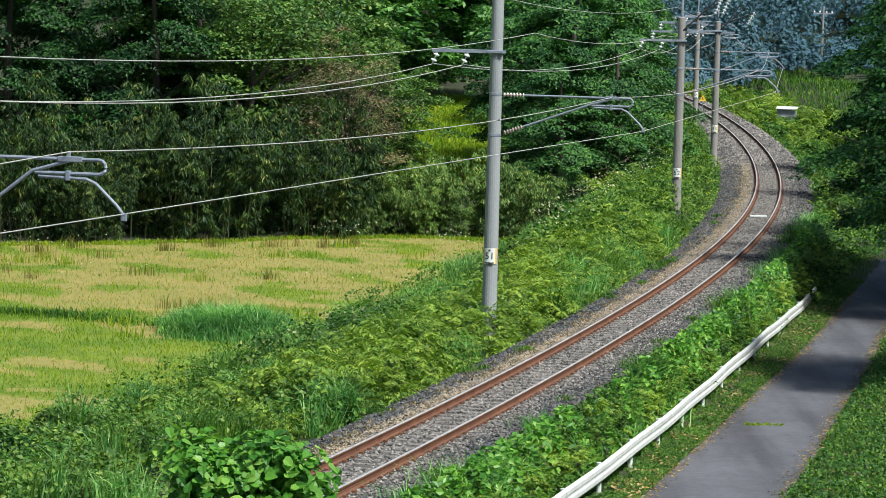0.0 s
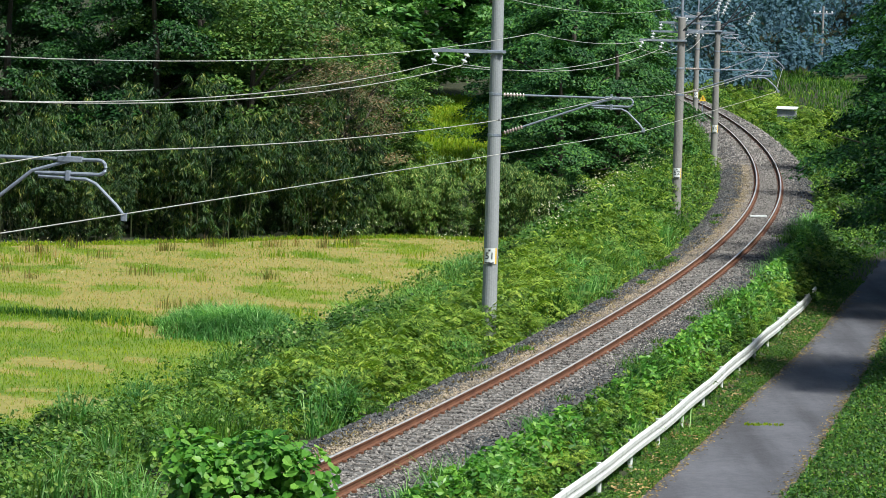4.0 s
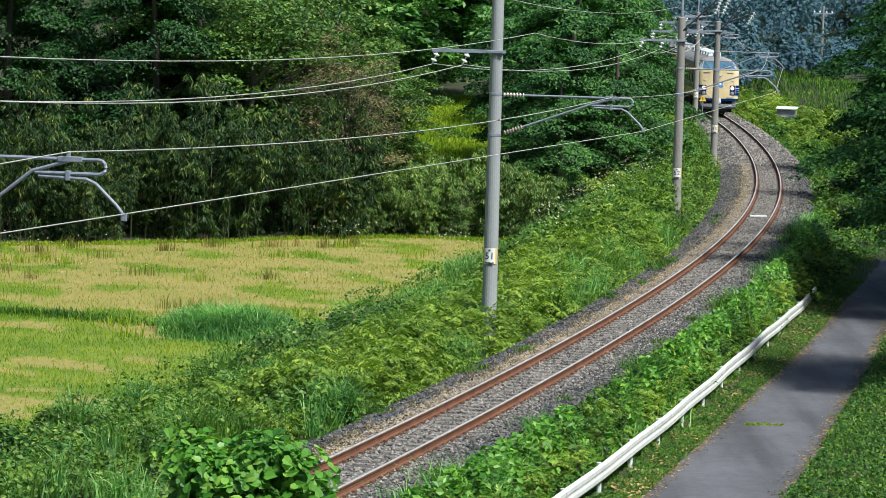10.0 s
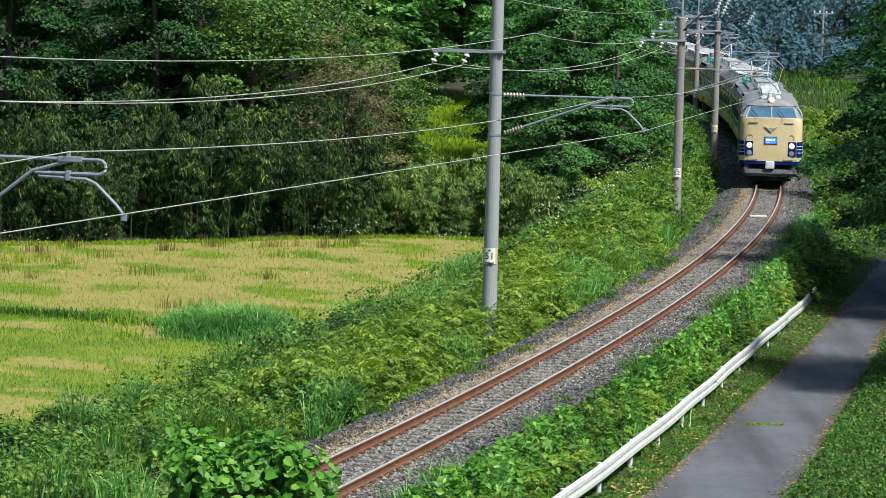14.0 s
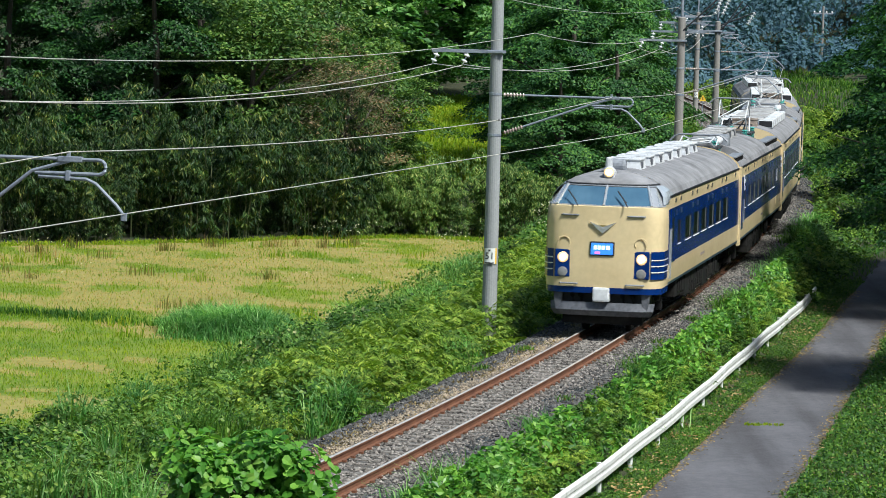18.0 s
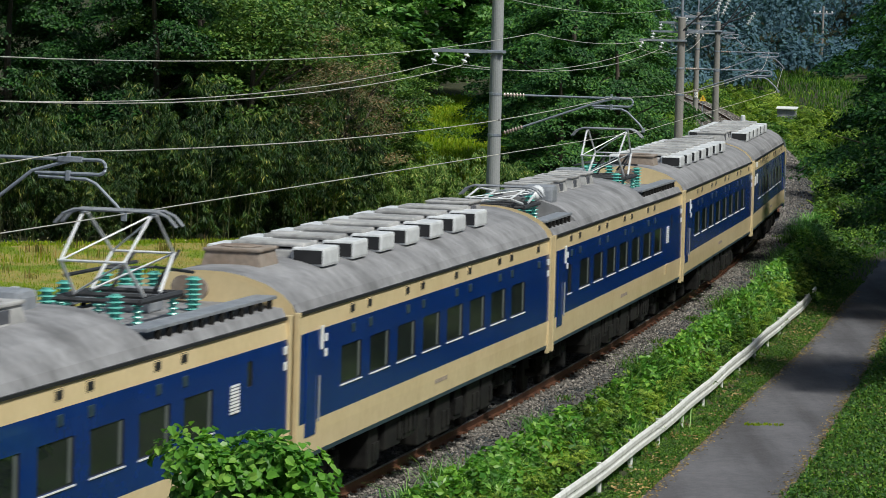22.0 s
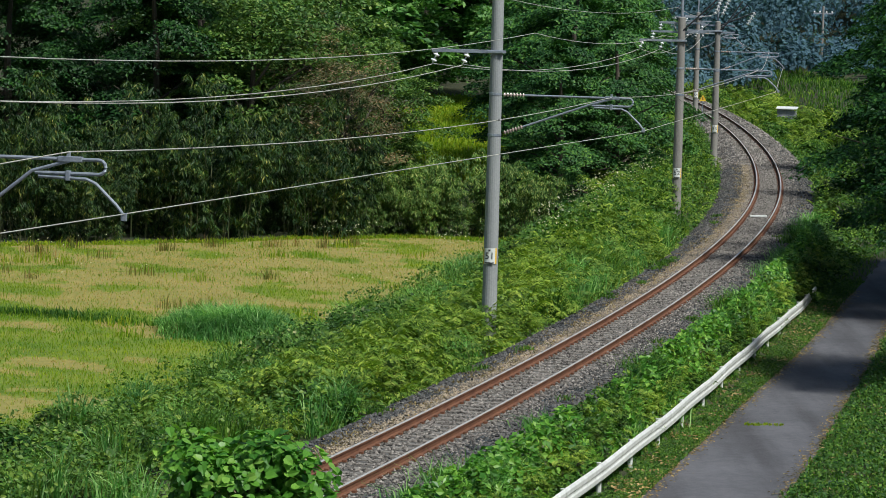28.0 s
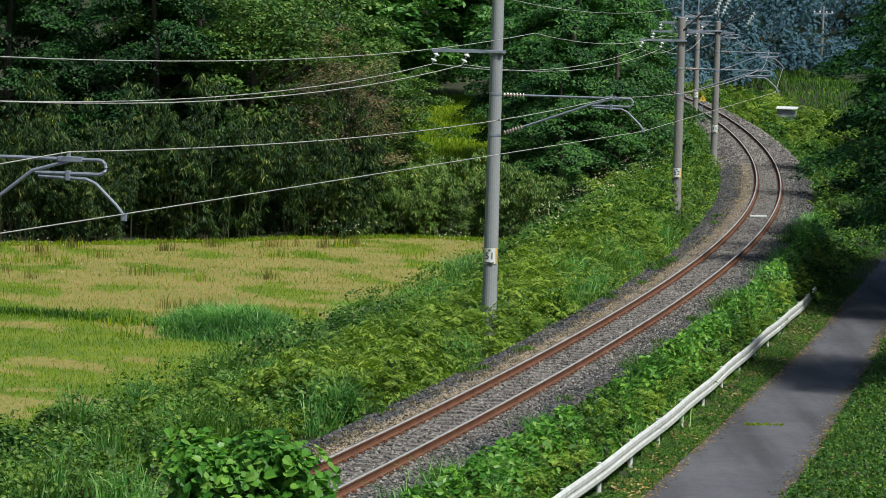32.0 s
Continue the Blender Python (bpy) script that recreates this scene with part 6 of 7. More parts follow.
for k in range(13):
    again(B_TALL, -23.0 + 1.5 * k, 150.5 + 0.8 * min(0.0, -21.0 + 1.5 * k) + 2.6 * (k % 3) + r.uniform(-0.8, 1.0), r.uniform(0, 360), (0.62, 0.85, 1.15, 0.75, 1.35)[k % 5])
for k in range(9):
    again(B_TALL, -23.0 + 2.2 * k, 156.0 + 0.55 * min(0.0, -21.0 + 2.2 * k) + r.uniform(-0.8, 1.0), r.uniform(0, 360), (1.1, 0.9, 1.25)[k % 3])
B_LOW = bamboo_clump("rounded bamboo bush with pale green leaves", 8, 4.3, 2.0, 38, 30, L_BAMBOO_PALE, leaf=(0.21, 0.044))
stand(B_LOW, 1.0, 151.5)
for x, y, s in ((-1.6, 152, 0.86), (-4.6, 151, 0.8), (-0.4, 150.2, 0.7), (3.0, 152, 0.85), (-3.2, 150.6, 0.62)):
    again(B_LOW, x, y, r.uniform(0, 360), s)

# the woods farther off
T_MID = make_tree("bright green tree on the slope behind the wood", 23, 12.0, 4.4, 150, 90, (0.42, 0.26), L_MID, 1.0)
stand(T_MID, -1.5, 222, 20)
for x, y, t, s in ((-9, 215, 40, 1.35), (-2, 232, 90, 1.2), (4.5, 226, 190, 1.25), (-5.5, 240, 280, 1.5), (1, 250, 60, 1.5), (7, 252, 130, 1.6), (-14, 205, 0, 1.3), (8.5, 290, 200, 1.6), (3, 300, 100, 1.7)):
    again(T_MID, x, y, t, s)


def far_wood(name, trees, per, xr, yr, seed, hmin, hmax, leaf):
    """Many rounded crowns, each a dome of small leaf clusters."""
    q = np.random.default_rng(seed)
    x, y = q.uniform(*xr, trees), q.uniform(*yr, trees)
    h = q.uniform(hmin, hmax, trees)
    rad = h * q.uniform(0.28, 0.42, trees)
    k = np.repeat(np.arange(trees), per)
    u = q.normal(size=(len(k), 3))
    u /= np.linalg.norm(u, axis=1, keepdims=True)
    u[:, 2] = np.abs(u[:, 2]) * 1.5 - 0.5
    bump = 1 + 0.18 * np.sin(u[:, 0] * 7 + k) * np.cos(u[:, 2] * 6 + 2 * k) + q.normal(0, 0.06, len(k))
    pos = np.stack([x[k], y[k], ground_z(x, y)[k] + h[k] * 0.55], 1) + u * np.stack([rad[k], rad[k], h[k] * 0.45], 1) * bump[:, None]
    return leaf_mesh(name, pos, u + np.array([0, -0.2, 0.7]) + q.normal(0, 0.08, (len(k), 3)), leaf, leaf * 0.8, L_FAR_HAZE, seed, 0.3)


# haze over these woods comes only from their leaf colour
tagged(new("far_woods", far_wood("far_woods", 190, 900, (12, 62), (338, 415), 31, 6.0, 14.0, 0.36)), "distant wooded hillside, its haze put into blue-green leaf colour", "woods", kind="stuff")
tagged(new("far_woods", far_wood("far_woods_low", 120, 300, (14, 60), (318, 346), 33, 2.0, 4.2, 0.36)), "thicket at the foot of the far woods with haze-blue leaf colour", "woods", kind="stuff")

# the tree over the lane, its leaves close to the track
T_LANE = tiered_tree("leafy roadside tree with dark hanging branches over the lane", 19, 11.5, 5.6, 34, 1500, (0.16, 0.12), L_LANE, 3.3, droop=0.36, spread=0.9)
stand(T_LANE, 17.4, 117, 40)
again(T_LANE, 19.6, 124, 190, 1.05)
# extra tree mostly out of view, added to shade the lane
again(T_LANE, 16.0, 92, 120, 0.9)
again(T_LANE, 21.0, 133, 80, 1.1)
again(T_LANE, 25.5, 160, 290, 1.2)
again(T_LANE, 28.0, 185, 150, 1.2)

# the hay meadow
def field_end(x):
    """Where the meadow ends at the bamboo."""
    return 150.5 + 0.8 * np.clip(x + 2, -22, 0)


def field_keep(x, y):
    d = lateral(x, y)
    return (d < -9.0 + 0.8 * np.sin(y * 0.4)) & (y < field_end(x) - 1.0 + 0.6 * np.sin(x)) & (x < 2.5)


def straw_share(x, y):
    far = smooth(97, 124, y + 0.5 * x + 5 + 10 * (patches(x, y, 9, 5) - 0.5))
    v = 0.6 * patches(x, y, 3.2, 11) + 0.4 * patches(x, y, 1.3, 12)
    return 0.04 + 0.8 * smooth(0.42, 0.66, v * 0.95 + 0.35 * far - 0.12)


mx, my = np.linspace(-40, 4, 150), np.linspace(60, 152, 200)
mv, mf = sheet(mx, my, lambda x, y: ground_z(x, y) + 0.03)
mf = [q for q in mf if all(field_keep(np.array([mv[k][0]]), np.array([mv[k][1]]))[0] or mv[k][0] < -26 for k in q)]
mc = np.array([[mv[k][:2] for k in q] for q in mf]).mean(1)
dry = (straw_share(mc[:, 0], mc[:, 1]) > 0.5).astype(int).tolist()
tagged(new("meadow", raw("meadow", mv, mf, (M_MEADOW, M_MEADOW_DRY), dry, smooth=True)), "pale green and straw-coloured meadow floor", "meadow", kind="structure")
x, y = scatter(r, 230000, -26, 3, 66, 150, lambda x, y: field_keep(x, y) & (r.random(len(x)) < 1.0 - 1.0 * straw_share(x, y)))
tagged(new("meadow_grass", blades("meadow_grass", x, y, 0.2, 0.02, L_HAY, 41, 0.9)), "fresh green grass of an unmown meadow", "grass", kind="stuff")
x, y = scatter(r, 190000, -26, 3, 66, 150, lambda x, y: field_keep(x, y) & (r.random(len(x)) < straw_share(x, y)))
tagged(new("seeding_grass", blades("seeding_grass", x, y, 0.14, 0.02, L_STRAW, 43, 1.3)), "pale straw-coloured seed heads over the meadow", "grass", kind="stuff")
# a green ditch line across the meadow and tall weeds at its far edge
dq = np.random.default_rng(71)
dt = dq.random(1700)
ddx, ddy = -16.0 + 8.2 * dt + dq.normal(0, 0.25, 1700), 110.5 - 5.5 * dt + dq.normal(0, 0.5, 1700)
tagged(new("ditch_grass", blades("ditch_grass", ddx, ddy, 0.34, 0.035, L_GRASS, 72, 0.8)), "darker green grass along a ditch in the meadow", "grass", kind="stuff")
ddx = dq.uniform(-24, 3, 5000)
ddy = field_end(ddx) - 2.4 + 1.6 * dq.random(5000) ** 2
tagged(new("edge_weeds", blades("edge_weeds", ddx, ddy, 0.22, 0.04, L_HAY, 73, 0.6)), "tall weeds at the meadow's far edge", "grass", kind="stuff")
# dock stalks and rank tufts in the meadow
sx, sy = [], []
for k in range(150):
    x0, y0 = dq.uniform(-22, 2), dq.uniform(82, 147)
    if patches(np.array([x0]), np.array([y0]), 6, 31)[0] > 0.42 and field_keep(np.array([x0]), np.array([y0]))[0]:
        m_ = int(dq.uniform(20, 70))
        w_ = dq.uniform(0.12, 0.5)
        sx.append(x0 + dq.normal(0, w_, m_))
        sy.append(y0 + dq.normal(0, w_, m_))
sx, sy = np.concatenate(sx), np.concatenate(sy)
half = len(sx) // 2
tagged(new("meadow_tufts", blades("meadow_tufts", sx[:half], sy[:half], 0.42, 0.03, L_HAY, 74, 0.4)), "rank upright tufts in the meadow", "grass", kind="stuff")
tagged(new("dock_stalks", blades("dock_stalks", sx[half:], sy[half:], 0.5, 0.022, L_DOCK, 75, 0.2)), "olive and rust-coloured dock stalks in the meadow", "grass", kind="stuff")
wx_, wy_ = np.concatenate([dq.normal(-4.3, 0.7, 50), dq.normal(0.4, 0.5, 30), dq.uniform(-22, 1, 110)]), np.concatenate([dq.normal(146.5, 0.8, 50), dq.normal(140.5, 1.0, 30), dq.uniform(118, 148, 110)])
tagged(new("meadow_flowers", leaf_mesh("meadow_flowers", np.stack([wx_, wy_, ground_z(wx_, wy_) + dq.uniform(0.4, 0.8, len(wx_))], 1), np.tile([0.0, -0.5, 1.0], (len(wx_), 1)), 0.075, 0.05, L_FLOWER, 76, 0.0)), "white umbel flowers scattered over the meadow", "flowers", kind="stuff")
# taller reeds in the meadow
cx = -5.9 + 2.3 * r.uniform(-1, 1, 9000) * r.random(9000) ** 0.3
cy = 103.0 + r.normal(0, 1.0, 9000) - 0.4 * (cx + 5.9)
tagged(new("reed_patch", blades("reed_patch", cx, cy, 0.95 * np.clip(1 - ((cx + 5.9) / 2.5) ** 2, 0, 1) ** 0.7 * np.exp(-((cy - 103.0 + 0.4 * (cx + 5.9)) / 2.2) ** 2) + 0.12, 0.034, L_REED, 45, 0.95)), "patch of tall blue-green reeds in the meadow", "grass", kind="stuff")

x, y = scatter(r, 26000, -9, 4, 178, 232, lambda x, y: lateral(x, y) < -9)
tagged(new("clearing_grass", blades("clearing_grass", x, y, 0.5, 0.07, L_HAY, 46, 0.6)), "sunlit pale grass of a clearing behind the bamboo", "grass", kind="stuff")
tagged(new("leaf_litter", leaf_mesh("leaf_litter", np.stack([lx, ly, ground_z(lx, ly) + 0.035], 1), np.tile([0.0, 0.0, 1.0], (len(lx), 1)) + lr.normal(0, 0.15, (len(lx), 3)), 0.08, 0.045, L_DRY, 17, 0.0)), "brown leaf litter along the lane's edges", "leaves", kind="stuff")
gyy = lr.normal(83.5, 0.12, 160)
gxx = line_x(gyy) + road_d(gyy) + lr.uniform(-0.75, 0.15, 160)
tagged(new("crack_grass", blades("crack_grass", gxx, gyy, 0.06, 0.03, L_HAY, 18, 0.8, z=ground_z(gxx, gyy) + 0.02)), "strip of grass in a crack across the lane", "grass", kind="stuff")

# verges and slopes: knee-high weeds and grass everywhere that is not track, lane or meadow
def verge_keep(x, y):
    d = lateral(x, y)
    rd = np.abs(x - line_x(y) - road_d(y))
    left = (d < -2.2 - 0.4 * np.sin(y * 0.7) ** 2) & (d > -10.5)
    right = (d > 1.8 + 0.3 * np.sin(y * 0.5) ** 2) & (d < 22) & (rd > road_hw(y) + 0.04 + 0.12 * np.sin(y * 1.3))
    return (left | right) & (y > 55)


x, y = scatter(r, 300000, -14, 34, 55, 215, lambda x, y: verge_keep(x, y) & (r.random(len(x)) < np.clip(1.3 - y / 200, 0.2, 1)))
tagged(new("verge_grass", blades("verge_grass", x, y, 0.24, 0.026, L_GRASS, 47, 1.0)), "rank green grass on the verges and embankment", "grass", kind="stuff")
ws = 48 + 150 * r.random(15000) ** 1.4
wd = np.where(r.random(15000) < 0.94, -1.22 + 0.2 * r.normal(size=15000), 1.6 + 0.15 * r.normal(size=15000))
k_ = patches(ws, wd * 3, 1.6, 9) > 0.3
dx, dy, dz = on_line(ws[k_], wd[k_])
tagged(new("dry_track_weeds", blades("dry_track_weeds", dx, dy, 0.07, 0.03, L_DRY, 49, 1.5, z=dz - 0.19)), "dry straw-coloured weeds along the ballast", "grass", kind="stuff")
gx_, gs_ = [], []
for k in range(26):
    s0, d0 = r.uniform(62, 150), r.uniform(-1.75, -1.3) if k % 4 else r.uniform(1.3, 1.6)
    m_ = int(r.uniform(40, 120))
    gs_.append(s0 + r.normal(0, 0.22, m_))
    gx_.append(d0 + r.normal(0, 0.1, m_))
dx, dy, dz = on_line(np.concatenate(gs_), np.concatenate(gx_))
tagged(new("ballast_tufts", blades("ballast_tufts", dx, dy, 0.16, 0.025, L_GRASS, 50, 1.0, z=dz - 0.2)), "small green tufts growing in the ballast", "grass", kind="stuff")


def weeds(name, n, size, mat, seed, keep, lift, label):
    """Broad low leaves in heaps."""
    q = np.random.default_rng(seed)
    x, y = scatter(q, n, -14, 34, 55, 205, keep)
    lump = 0.5 + 0.5 * np.sin(x * 1.7 + 2 * np.sin(y * 0.6)) * np.cos(y * 1.1)
    z = ground_z(x, y) + lift * (0.2 + lump) * q.random(len(x)) + 0.03
    nrm = q.normal(0, 0.45, (len(x), 3)) + np.array([0, -0.15, 1])
    return tagged(new(name, leaf_mesh(name, np.stack([x, y, z], 1), nrm, size, size * 0.8, mat, seed, 0.15)), label, "weeds", kind="stuff")


def dense(x, y):
    return verge_keep(x, y) & (r.random(len(x)) < np.clip(1.5 - y / 130, 0.12, 1))


def off_verge(x, y):
    rd = x - line_x(y) - road_d(y)
    return dense(x, y) & ~((rd > -2.0) & (rd < 2.2))


weeds("embankment_weeds", 100000, 0.1, L_BUSH, 51, off_verge, 0.45, "knee-high leafy weeds covering the embankment")

# tall grass on the banks by the bend
x, y = scatter(r, 60000, 0, 60, 205, 345, lambda x, y: (np.abs(lateral(x, y)) > 2.4) & (lateral(x, y) > -9) & (lateral(x, y) < 30) & (np.abs(x - line_x(y) - road_d(y)) > 1.9))
tagged(new("bank_grass", blades("bank_grass", x, y, 0.6, 0.08, L_GRASS, 57, 0.9)), "tall pale green grass on the banks by the bend", "grass", kind="stuff")

# wooded valley sides around, behind and beside the view, unseen, added against low sky
T_ROUND = make_tree("tall green tree of the unseen wood around the view", 29, 15.0, 6.0, 70, 36, (1.1, 0.8), L_BROAD, 1.0, spray=2.0)
stand(T_ROUND, 34, 70)
for k in range(16):
    again(T_ROUND, 32 + 6 * (k % 2) + r.uniform(-2, 2), -30 + 13 * k, r.uniform(0, 360), r.uniform(0.9, 1.4))
for k in range(9):
    again(T_ROUND, -50 + 11 * k + r.uniform(-2, 2), -42 - 8 * (k % 2), r.uniform(0, 360), r.uniform(0.9, 1.3))
for k in range(9):
    again(T_ROUND, -44 - 6 * (k % 2), -25 + 22 * k, r.uniform(0, 360), r.uniform(0.9, 1.3))

# long-bladed grass tufts on both slopes
tr = np.random.default_rng(83)
tx, ty, th_ = [], [], []
for k in range(520):
    y0 = 58 + 92 * tr.random() ** 1.2
    d0 = tr.uniform(1.85, 2.6) if k % 5 == 0 else -tr.uniform(2.6, 9.8)
    if patches(np.array([d0 * 2.0]), np.array([y0]), 5, 17)[0] < 0.5:
        continue
    if y0 < 75 and d0 < -4 and k % 3:
        continue
    m_ = int(tr.uniform(90, 210))
    w_ = tr.uniform(0.12, 0.3)
    tx.append(line_x(y0) + d0 + tr.normal(0, w_, m_))
    ty.append(y0 + tr.normal(0, w_ * 1.3, m_))
    th_.append(np.full(m_, tr.uniform(0.6, 0.9) if d0 > 0 else tr.uniform(0.85, 1.35)))
tx, ty, th_ = np.concatenate(tx), np.concatenate(ty), np.concatenate(th_)
pale = patches(tx, ty, 4, 19) > 0.4
tagged(new("long_grass_tufts", blades("long_grass_tufts", tx[pale], ty[pale], th_[pale], 0.026, L_REED, 85, 0.9)), "tufts of long pale arching grass on the embankment", "grass", kind="stuff")
tagged(new("long_grass_tufts", blades("long_grass_tufts", tx[~pale], ty[~pale], th_[~pale], 0.028, L_GRASS, 86, 0.8)), "tufts of long deep green grass on the embankment", "grass", kind="stuff")
# dead stalks and white flower heads on the slope
px_, py_ = scatter(tr, 3500, -14, 20, 60, 150, lambda x, y: (lateral(x, y) < -2.8) & (lateral(x, y) > -9.5))
tagged(new("dry_stalks", blades("dry_stalks", px_, py_, 0.85, 0.012, L_DRY, 87, 0.25)), "thin dry stalks standing among the weeds", "grass", kind="stuff")
fx_, fy_ = scatter(tr, 5000, 3, 16, 112, 165, lambda x, y: (lateral(x, y) < -4.2) & (lateral(x, y) > -7.5) & (np.sin(x * 2.3 + y) > 0.2))
fz_ = ground_z(fx_, fy_) + tr.uniform(1.2, 2.0, len(fx_))
tagged(new("flower_heads", leaf_mesh("flower_heads", np.stack([fx_, fy_, fz_], 1), tr.normal(0, 0.5, (len(fx_), 3)) + np.array([0, -0.3, 1]), 0.08, 0.05, L_FLOWER, 89, 0.2)), "creamy white flower heads above the bushes", "flowers", kind="stuff")

def lumps(x, y, seed):
    """Mounds of growth, a few metres across, with hollows between."""
    return smooth(0.34, 0.68, 0.55 * patches(x, y, 1.15, seed) + 0.45 * patches(x, y, 0.5, seed + 1))


def slope_places(q, n, d0, d1, y0, y1):
    y = y0 + (y1 - y0) * q.random(n) ** 1.25
    lo = d0(y) if callable(d0) else d0 + 0 * y
    hi = d1(y) if callable(d1) else d1 + 0 * y
    keep_ = hi > lo + 0.1
    y, lo, hi = y[keep_], lo[keep_], hi[keep_]
    d = lo + (hi - lo) * q.random(len(y))
    return line_x(y) + d, y, np.clip(np.minimum(d - lo, hi - d) / 0.4, 0.15, 1)


def slope_leaves(name, n, d0, d1, y0, y1, size, lift, mat, seed, label):
    q = np.random.default_rng(seed)
    x, y, edge = slope_places(q, n, d0, d1, y0, y1)
    h = lift * edge * (0.12 + lumps(x, y, seed))
    hx = lift * edge * (lumps(x + 0.08, y, seed) - lumps(x - 0.08, y, seed)) / 0.16
    hy = lift * edge * (lumps(x, y + 0.08, seed) - lumps(x, y - 0.08, seed)) / 0.16
    z = ground_z(x, y) + h * (1 - 0.5 * q.random(len(x)) ** 2) + 0.03
    nrm = q.normal(0, 0.36, (len(x), 3)) + np.stack([-0.8 * hx, -0.8 * hy - 0.15, np.ones(len(x))], 1)
    tagged(new(name, leaf_mesh(name, np.stack([x, y, z], 1), nrm, size, size * 0.7, mat, seed, 0.25)), label, "weeds", kind="stuff")


def slope_fronds(name, n, d0, d1, y0, y1, length, lift, mat, seed, label):
    q = np.random.default_rng(seed)
    x, y, edge = slope_places(q, n, d0, d1, y0, y1)
    k = q.random(len(x)) < 0.25 + lumps(x, y, seed)
    x, y, edge = x[k], y[k], edge[k]
    z = ground_z(x, y) + lift * edge * lumps(x, y, seed) * q.random(len(x)) ** 0.6 + 0.02
    tagged(new(name, frond_mesh(name, seed, np.stack([x, y, z], 1), np.full(len(x), length), mat)), label, "ferns", kind="stuff")


lane_left = lambda y: road_d(y) - road_hw(y) + 0.02
lane_right = lambda y: road_d(y) + road_hw(y) + 0.02
slope_leaves("slope_vines", 18000, 1.85, 2.95, 54, 135, 0.15, 0.7, L_KUDZU, 90, "broad-leaved bright vines between the ballast and the guardrail")
slope_leaves("slope_weeds", 22000, 1.65, 3.0, 54, 135, 0.11, 0.5, L_BUSH, 91, "lush light green weeds between the ballast and the guardrail")
slope_fronds("slope_ferns", 1500, 1.95, 2.9, 54, 135, 0.45, 0.45, L_FERN, 92, "yellow-green ferns between the ballast and the guardrail")
slope_leaves("slope_weeds", 30000, -10.5, -2.1, 58, 130, 0.115, 0.85, L_HERB, 93, "lush green weeds on the field side of the track")
slope_fronds("slope_ferns", 7600, -6.0, -2.15, 74, 130, 0.6, 1.0, L_FERN, 94, "yellow-green ferns on the field side of the track")
slope_leaves("slope_shrubs", 6000, -9.0, -5.6, 88, 99, 0.13, 1.1, L_KNOT, 96, "darker green shrubs at the embankment's foot")
slope_leaves("bend_weeds", 34000, -8.0, -2.4, 116, 240, 0.14, 1.2, L_BUSH, 95, "light green shrubs along the embankment by the bend")
slope_fronds("bend_ferns", 3000, -6.5, -2.5, 112, 200, 0.55, 1.1, L_FERN, 107, "yellow-green ferns along the embankment by the bend")
slope_leaves("bend_weeds", 16000, 2.0, lambda y: np.minimum(road_d(y) - 1.6, 6.5), 118, 240, 0.16, 0.6, L_BUSH, 97, "light green shrubs beside the bend")
slope_leaves("lane_verge_weeds", 46000, 2.9, lane_left, 54, 130, 0.055, 0.13, L_BUSH, 98, "low creeping weeds between the guardrail and the lane")
slope_leaves("lane_edge_weeds", 40000, lane_right, lambda y: road_d(y) + 4.5, 54, 130, 0.075, 0.3, L_BUSH, 99, "low creeping weeds beyond the lane")
slope_leaves("lane_edge_weeds", 16000, lane_right, lambda y: road_d(y) + 4.5, 54, 130, 0.09, 0.5, L_SHRUB, 100, "darker creeping weeds beyond the lane")
vq = np.random.default_rng(101)
for a_, b_ in ((lane_right, lambda y: road_d(y) + 3.2), (lambda y: road_d(y) - 2.1, lane_left)):
    vx, vy, ve = slope_places(vq, 2600, a_, b_, 56, 120)
    k_ = patches(vx, vy, 0.9, 23) > 0.5
    vx, vy = vx[k_], vy[k_]
    tagged(new("fallen_leaves", leaf_mesh("fallen_leaves", np.stack([vx, vy, ground_z(vx, vy) + vq.uniform(0.1, 0.2, len(vx))], 1), np.tile([0.0, -0.2, 1.0], (len(vx), 1)) + vq.normal(0, 0.3, (len(vx), 3)), 0.085, 0.05, L_DRY, 106, 0.0)), "rust-brown fallen leaves among the verge weeds", "leaves", kind="stuff")
vx, vy, ve = slope_places(vq, 9000, 2.9, lane_left, 54, 130)
tagged(new("lane_verge_grass", blades("lane_verge_grass", vx, vy, 0.13, 0.022, L_GRASS, 102, 0.9)), "short green grass along the guardrail's foot", "grass", kind="stuff")
vx, vy, ve = slope_places(vq, 4500, lane_right, lambda y: road_d(y) + 4.5, 54, 120)
tagged(new("lane_verge_grass", blades("lane_verge_grass", vx, vy, 0.1 + 0.5 * lumps(vx, vy, 103) * ve, 0.026, L_GRASS, 104, 0.9)), "long grass and low weeds beyond the lane", "grass", kind="stuff")

# bushes, largest first
K1 = bush("kudzu_bush", "large bright green kudzu bush with broad leaves", 61, 1.7, 1.25, 3800, (0.12, 0.1), L_KUDZU, round_leaf=True)
K1.matrix_world = pose(-2.4, 44.0, 1.42) @ Matrix.Diagonal((1.05, 1.05, 1.05, 1))
bm = bmesh.new()
tube(bm, ((0.1, 0.1, -2.8), (0.0, 0.05, -1.2), (0.0, 0.0, 0.3)), 0.09, 8, 0.04)
part("trunk", bm, M_BARK, K1)
K2 = copy_thing(K1, Matrix())
K2.matrix_world = pose(-4.75, 42.5, 0.85, 0, 0, 80) @ Matrix.Diagonal((0.62, 0.62, 0.62, 1))
B1 = bush("leafy_bush", "dense green leafy bush on the embankment", 63, 1.2, 1.3, 1700, (0.17, 0.11), L_BUSH, round_leaf=False)
B2 = fern_bush("feathery yellow-green fern bush on the embankment", 65, 0.95, 1.35, 75, L_FERN)
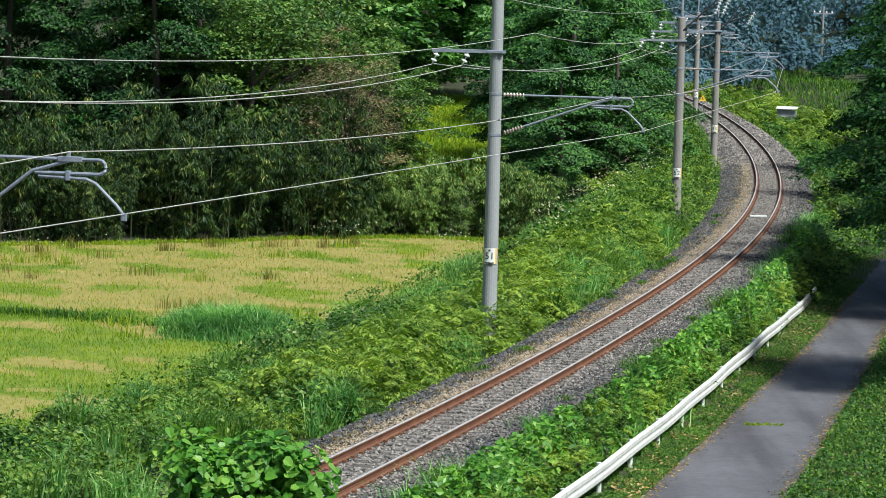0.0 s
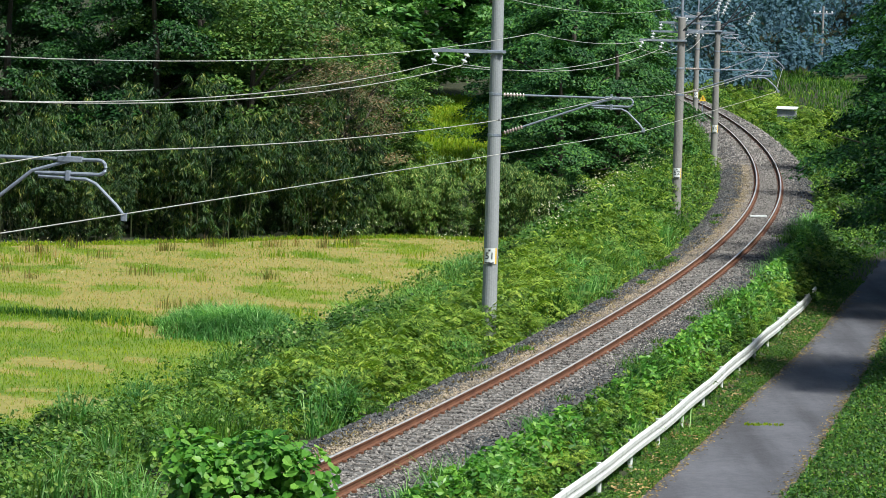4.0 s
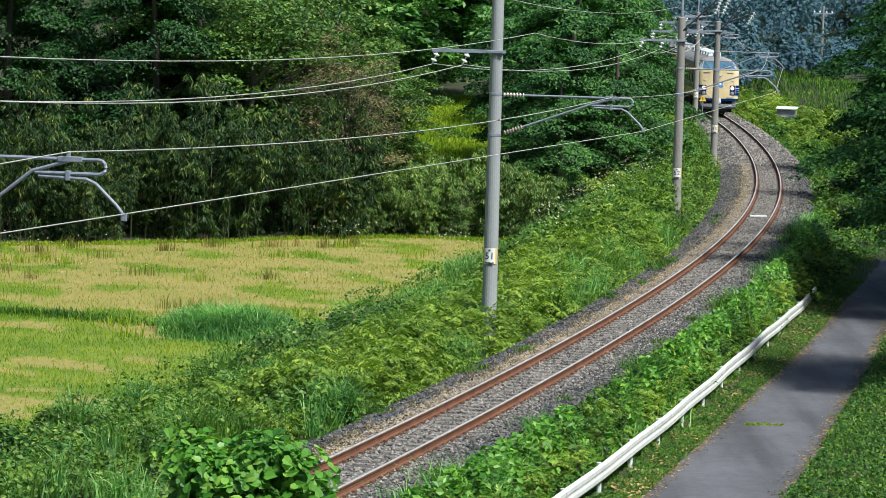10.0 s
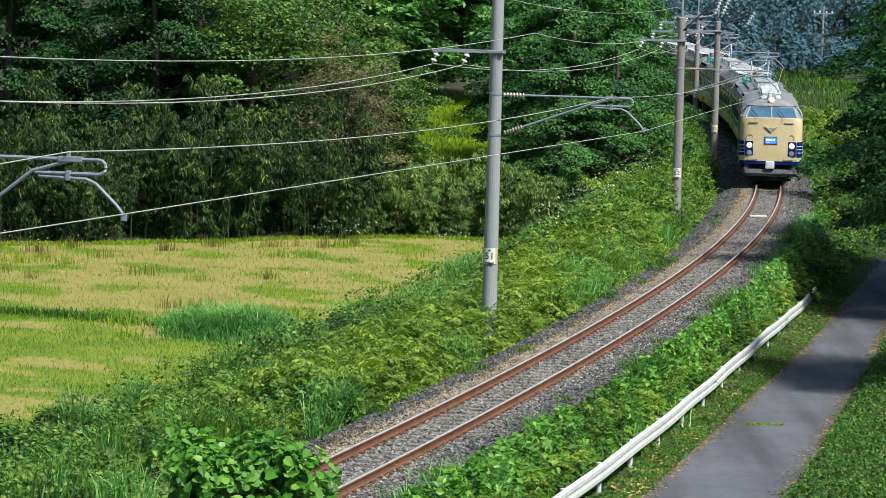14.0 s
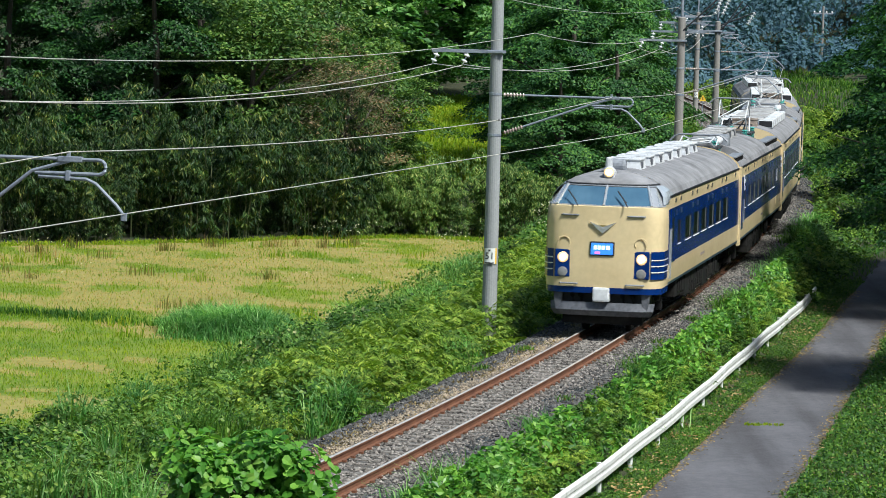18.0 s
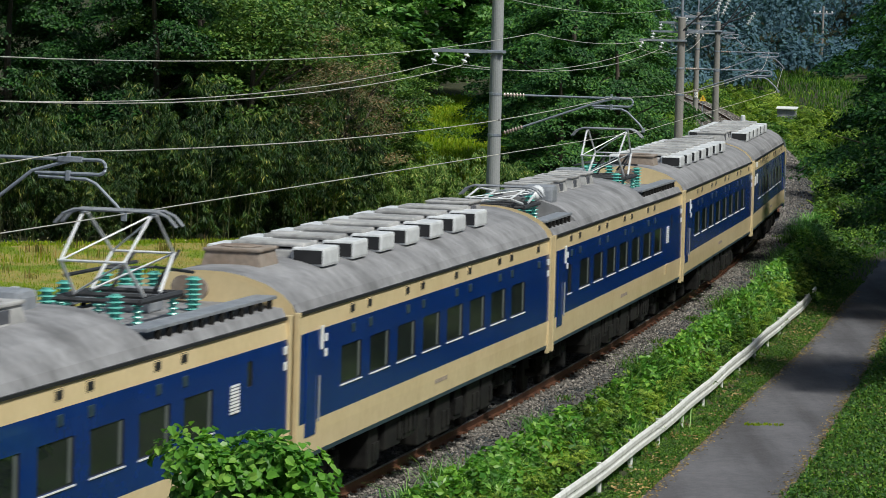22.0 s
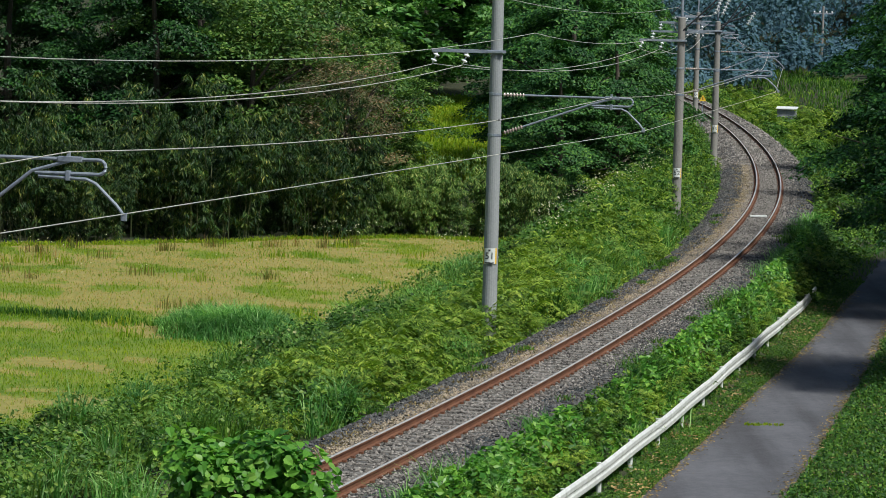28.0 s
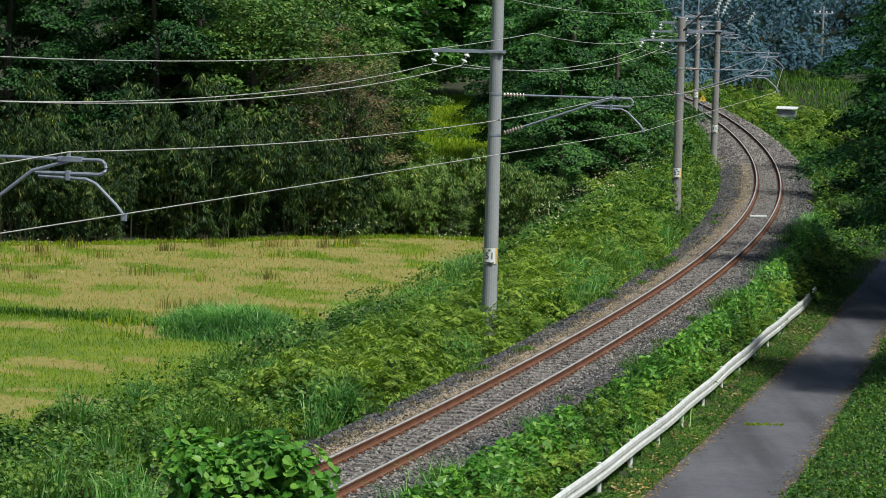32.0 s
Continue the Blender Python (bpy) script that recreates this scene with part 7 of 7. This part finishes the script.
B3 = bush("dark_bush", "dark green bush with dense small leaves", 67, 1.3, 1.5, 1900, (0.15, 0.1), L_SHRUB, round_leaf=False)

B4 = bush("knotweed_bush", "tall dark knotweed thicket with pale young leaves", 69, 1.5, 1.3, 3000, (0.15, 0.1), L_KNOT, round_leaf=False)
B4.matrix_world = pose(-2.6, 99.5, float(ground_z(-2.6, 99.5)) - 0.1)
for x_, y_, k_ in ((-3.6, 98.2, 0.8), (-1.9, 100.6, 0.8), (1.9, 115.5, 0.85), (2.8, 118.0, 1.0), (3.6, 121.0, 0.85), (-5.6, 77.5, 0.7), (-7.2, 75.0, 0.8), (-8.4, 78.5, 0.7), (-6.4, 71.5, 0.75), (-8.2, 70.0, 0.75), (-7.1, 68.4, 0.7), (-5.9, 69.2, 0.65), (-5.0, 67.6, 0.6), (-8.9, 73.4, 0.8), (-4.3, 70.6, 0.6), (-4.6, 74.2, 0.6)):
    again(B4, x_, y_, 67.0 * k_ * 10, k_)


def place(bu, y, d, size=1.0, sink=0.1):
    x = float(line_x(y)) + d
    again(bu, x, y, r.uniform(0, 360), size)


for k in range(26):
    place(random.Random(k * 3).choice((B1, B2, B3)), 60 + k * 1.2, r.uniform(-10.5, -5.5), r.uniform(0.45, 0.85))
B1.matrix_world = pose(float(line_x(92)) - 4.6, 92, -0.9)
B2.matrix_world = pose(float(line_x(84)) - 4.0, 84, -0.75)
B3.matrix_world = pose(float(line_x(101)) - 5.2, 101, -0.8)
for k in range(30):
    y = 62 + k * 2.6
    for d0, d1 in ((-3.3, -4.8), (-5.0, -7.5)):
        place(random.Random(k * 7 + int(d0)).choice((B1, B2, B2, B3)), y + r.uniform(-1, 1), r.uniform(d1, d0), r.uniform(0.5, 0.95))
for k in range(30):
    y = 118 + k * 3.2
    place(random.Random(k * 5).choice((B1, B2)), y, r.uniform(-6.5, -4.0), r.uniform(0.7, 1.25))
for k in range(26):
    y = 58 + k * 2.7
    place(random.Random(k * 11).choice((B1, B2, B2)), y, r.uniform(2.25, 2.6), r.uniform(0.32, 0.46))
    place(random.Random(k * 19).choice((B1, B2, B2)), y + 1.3, r.uniform(2.3, 2.65), r.uniform(0.3, 0.44))
for k in range(20):
    y = 112 + k * 4.0
    place(random.Random(k * 13).choice((B1, B2, B1)), y, r.uniform(2.3, 2.7), r.uniform(0.4, 0.55))
    place(random.Random(k * 23).choice((B1, B2, B3)), y + 2, float(road_d(y + 2)) + r.uniform(2.4, 5.0), r.uniform(0.6, 1.1))
for k in range(40):
    place(B2 if k % 3 else B1, r.uniform(225, 310), r.uniform(3.6, 9.5), r.uniform(0.9, 1.6))
for x_, y_, k_ in ((24.2, 263.0, 1.0), (25.2, 262.0, 1.1), (26.2, 263.0, 1.0)):
    again(B1, x_, y_, 50 * x_, k_)
for k in range(14):
    y = 130 + k * 7.0
    place(random.Random(k * 17).choice((B1, B3)), y, float(road_d(y)) + r.uniform(3.2, 8), r.uniform(1.0, 1.6))
    place(random.Random(k * 29).choice((B1, B2)), y, r.uniform(2.3, max(2.5, float(road_d(y)) - 2.6)), r.uniform(0.5, 0.75))

motions()
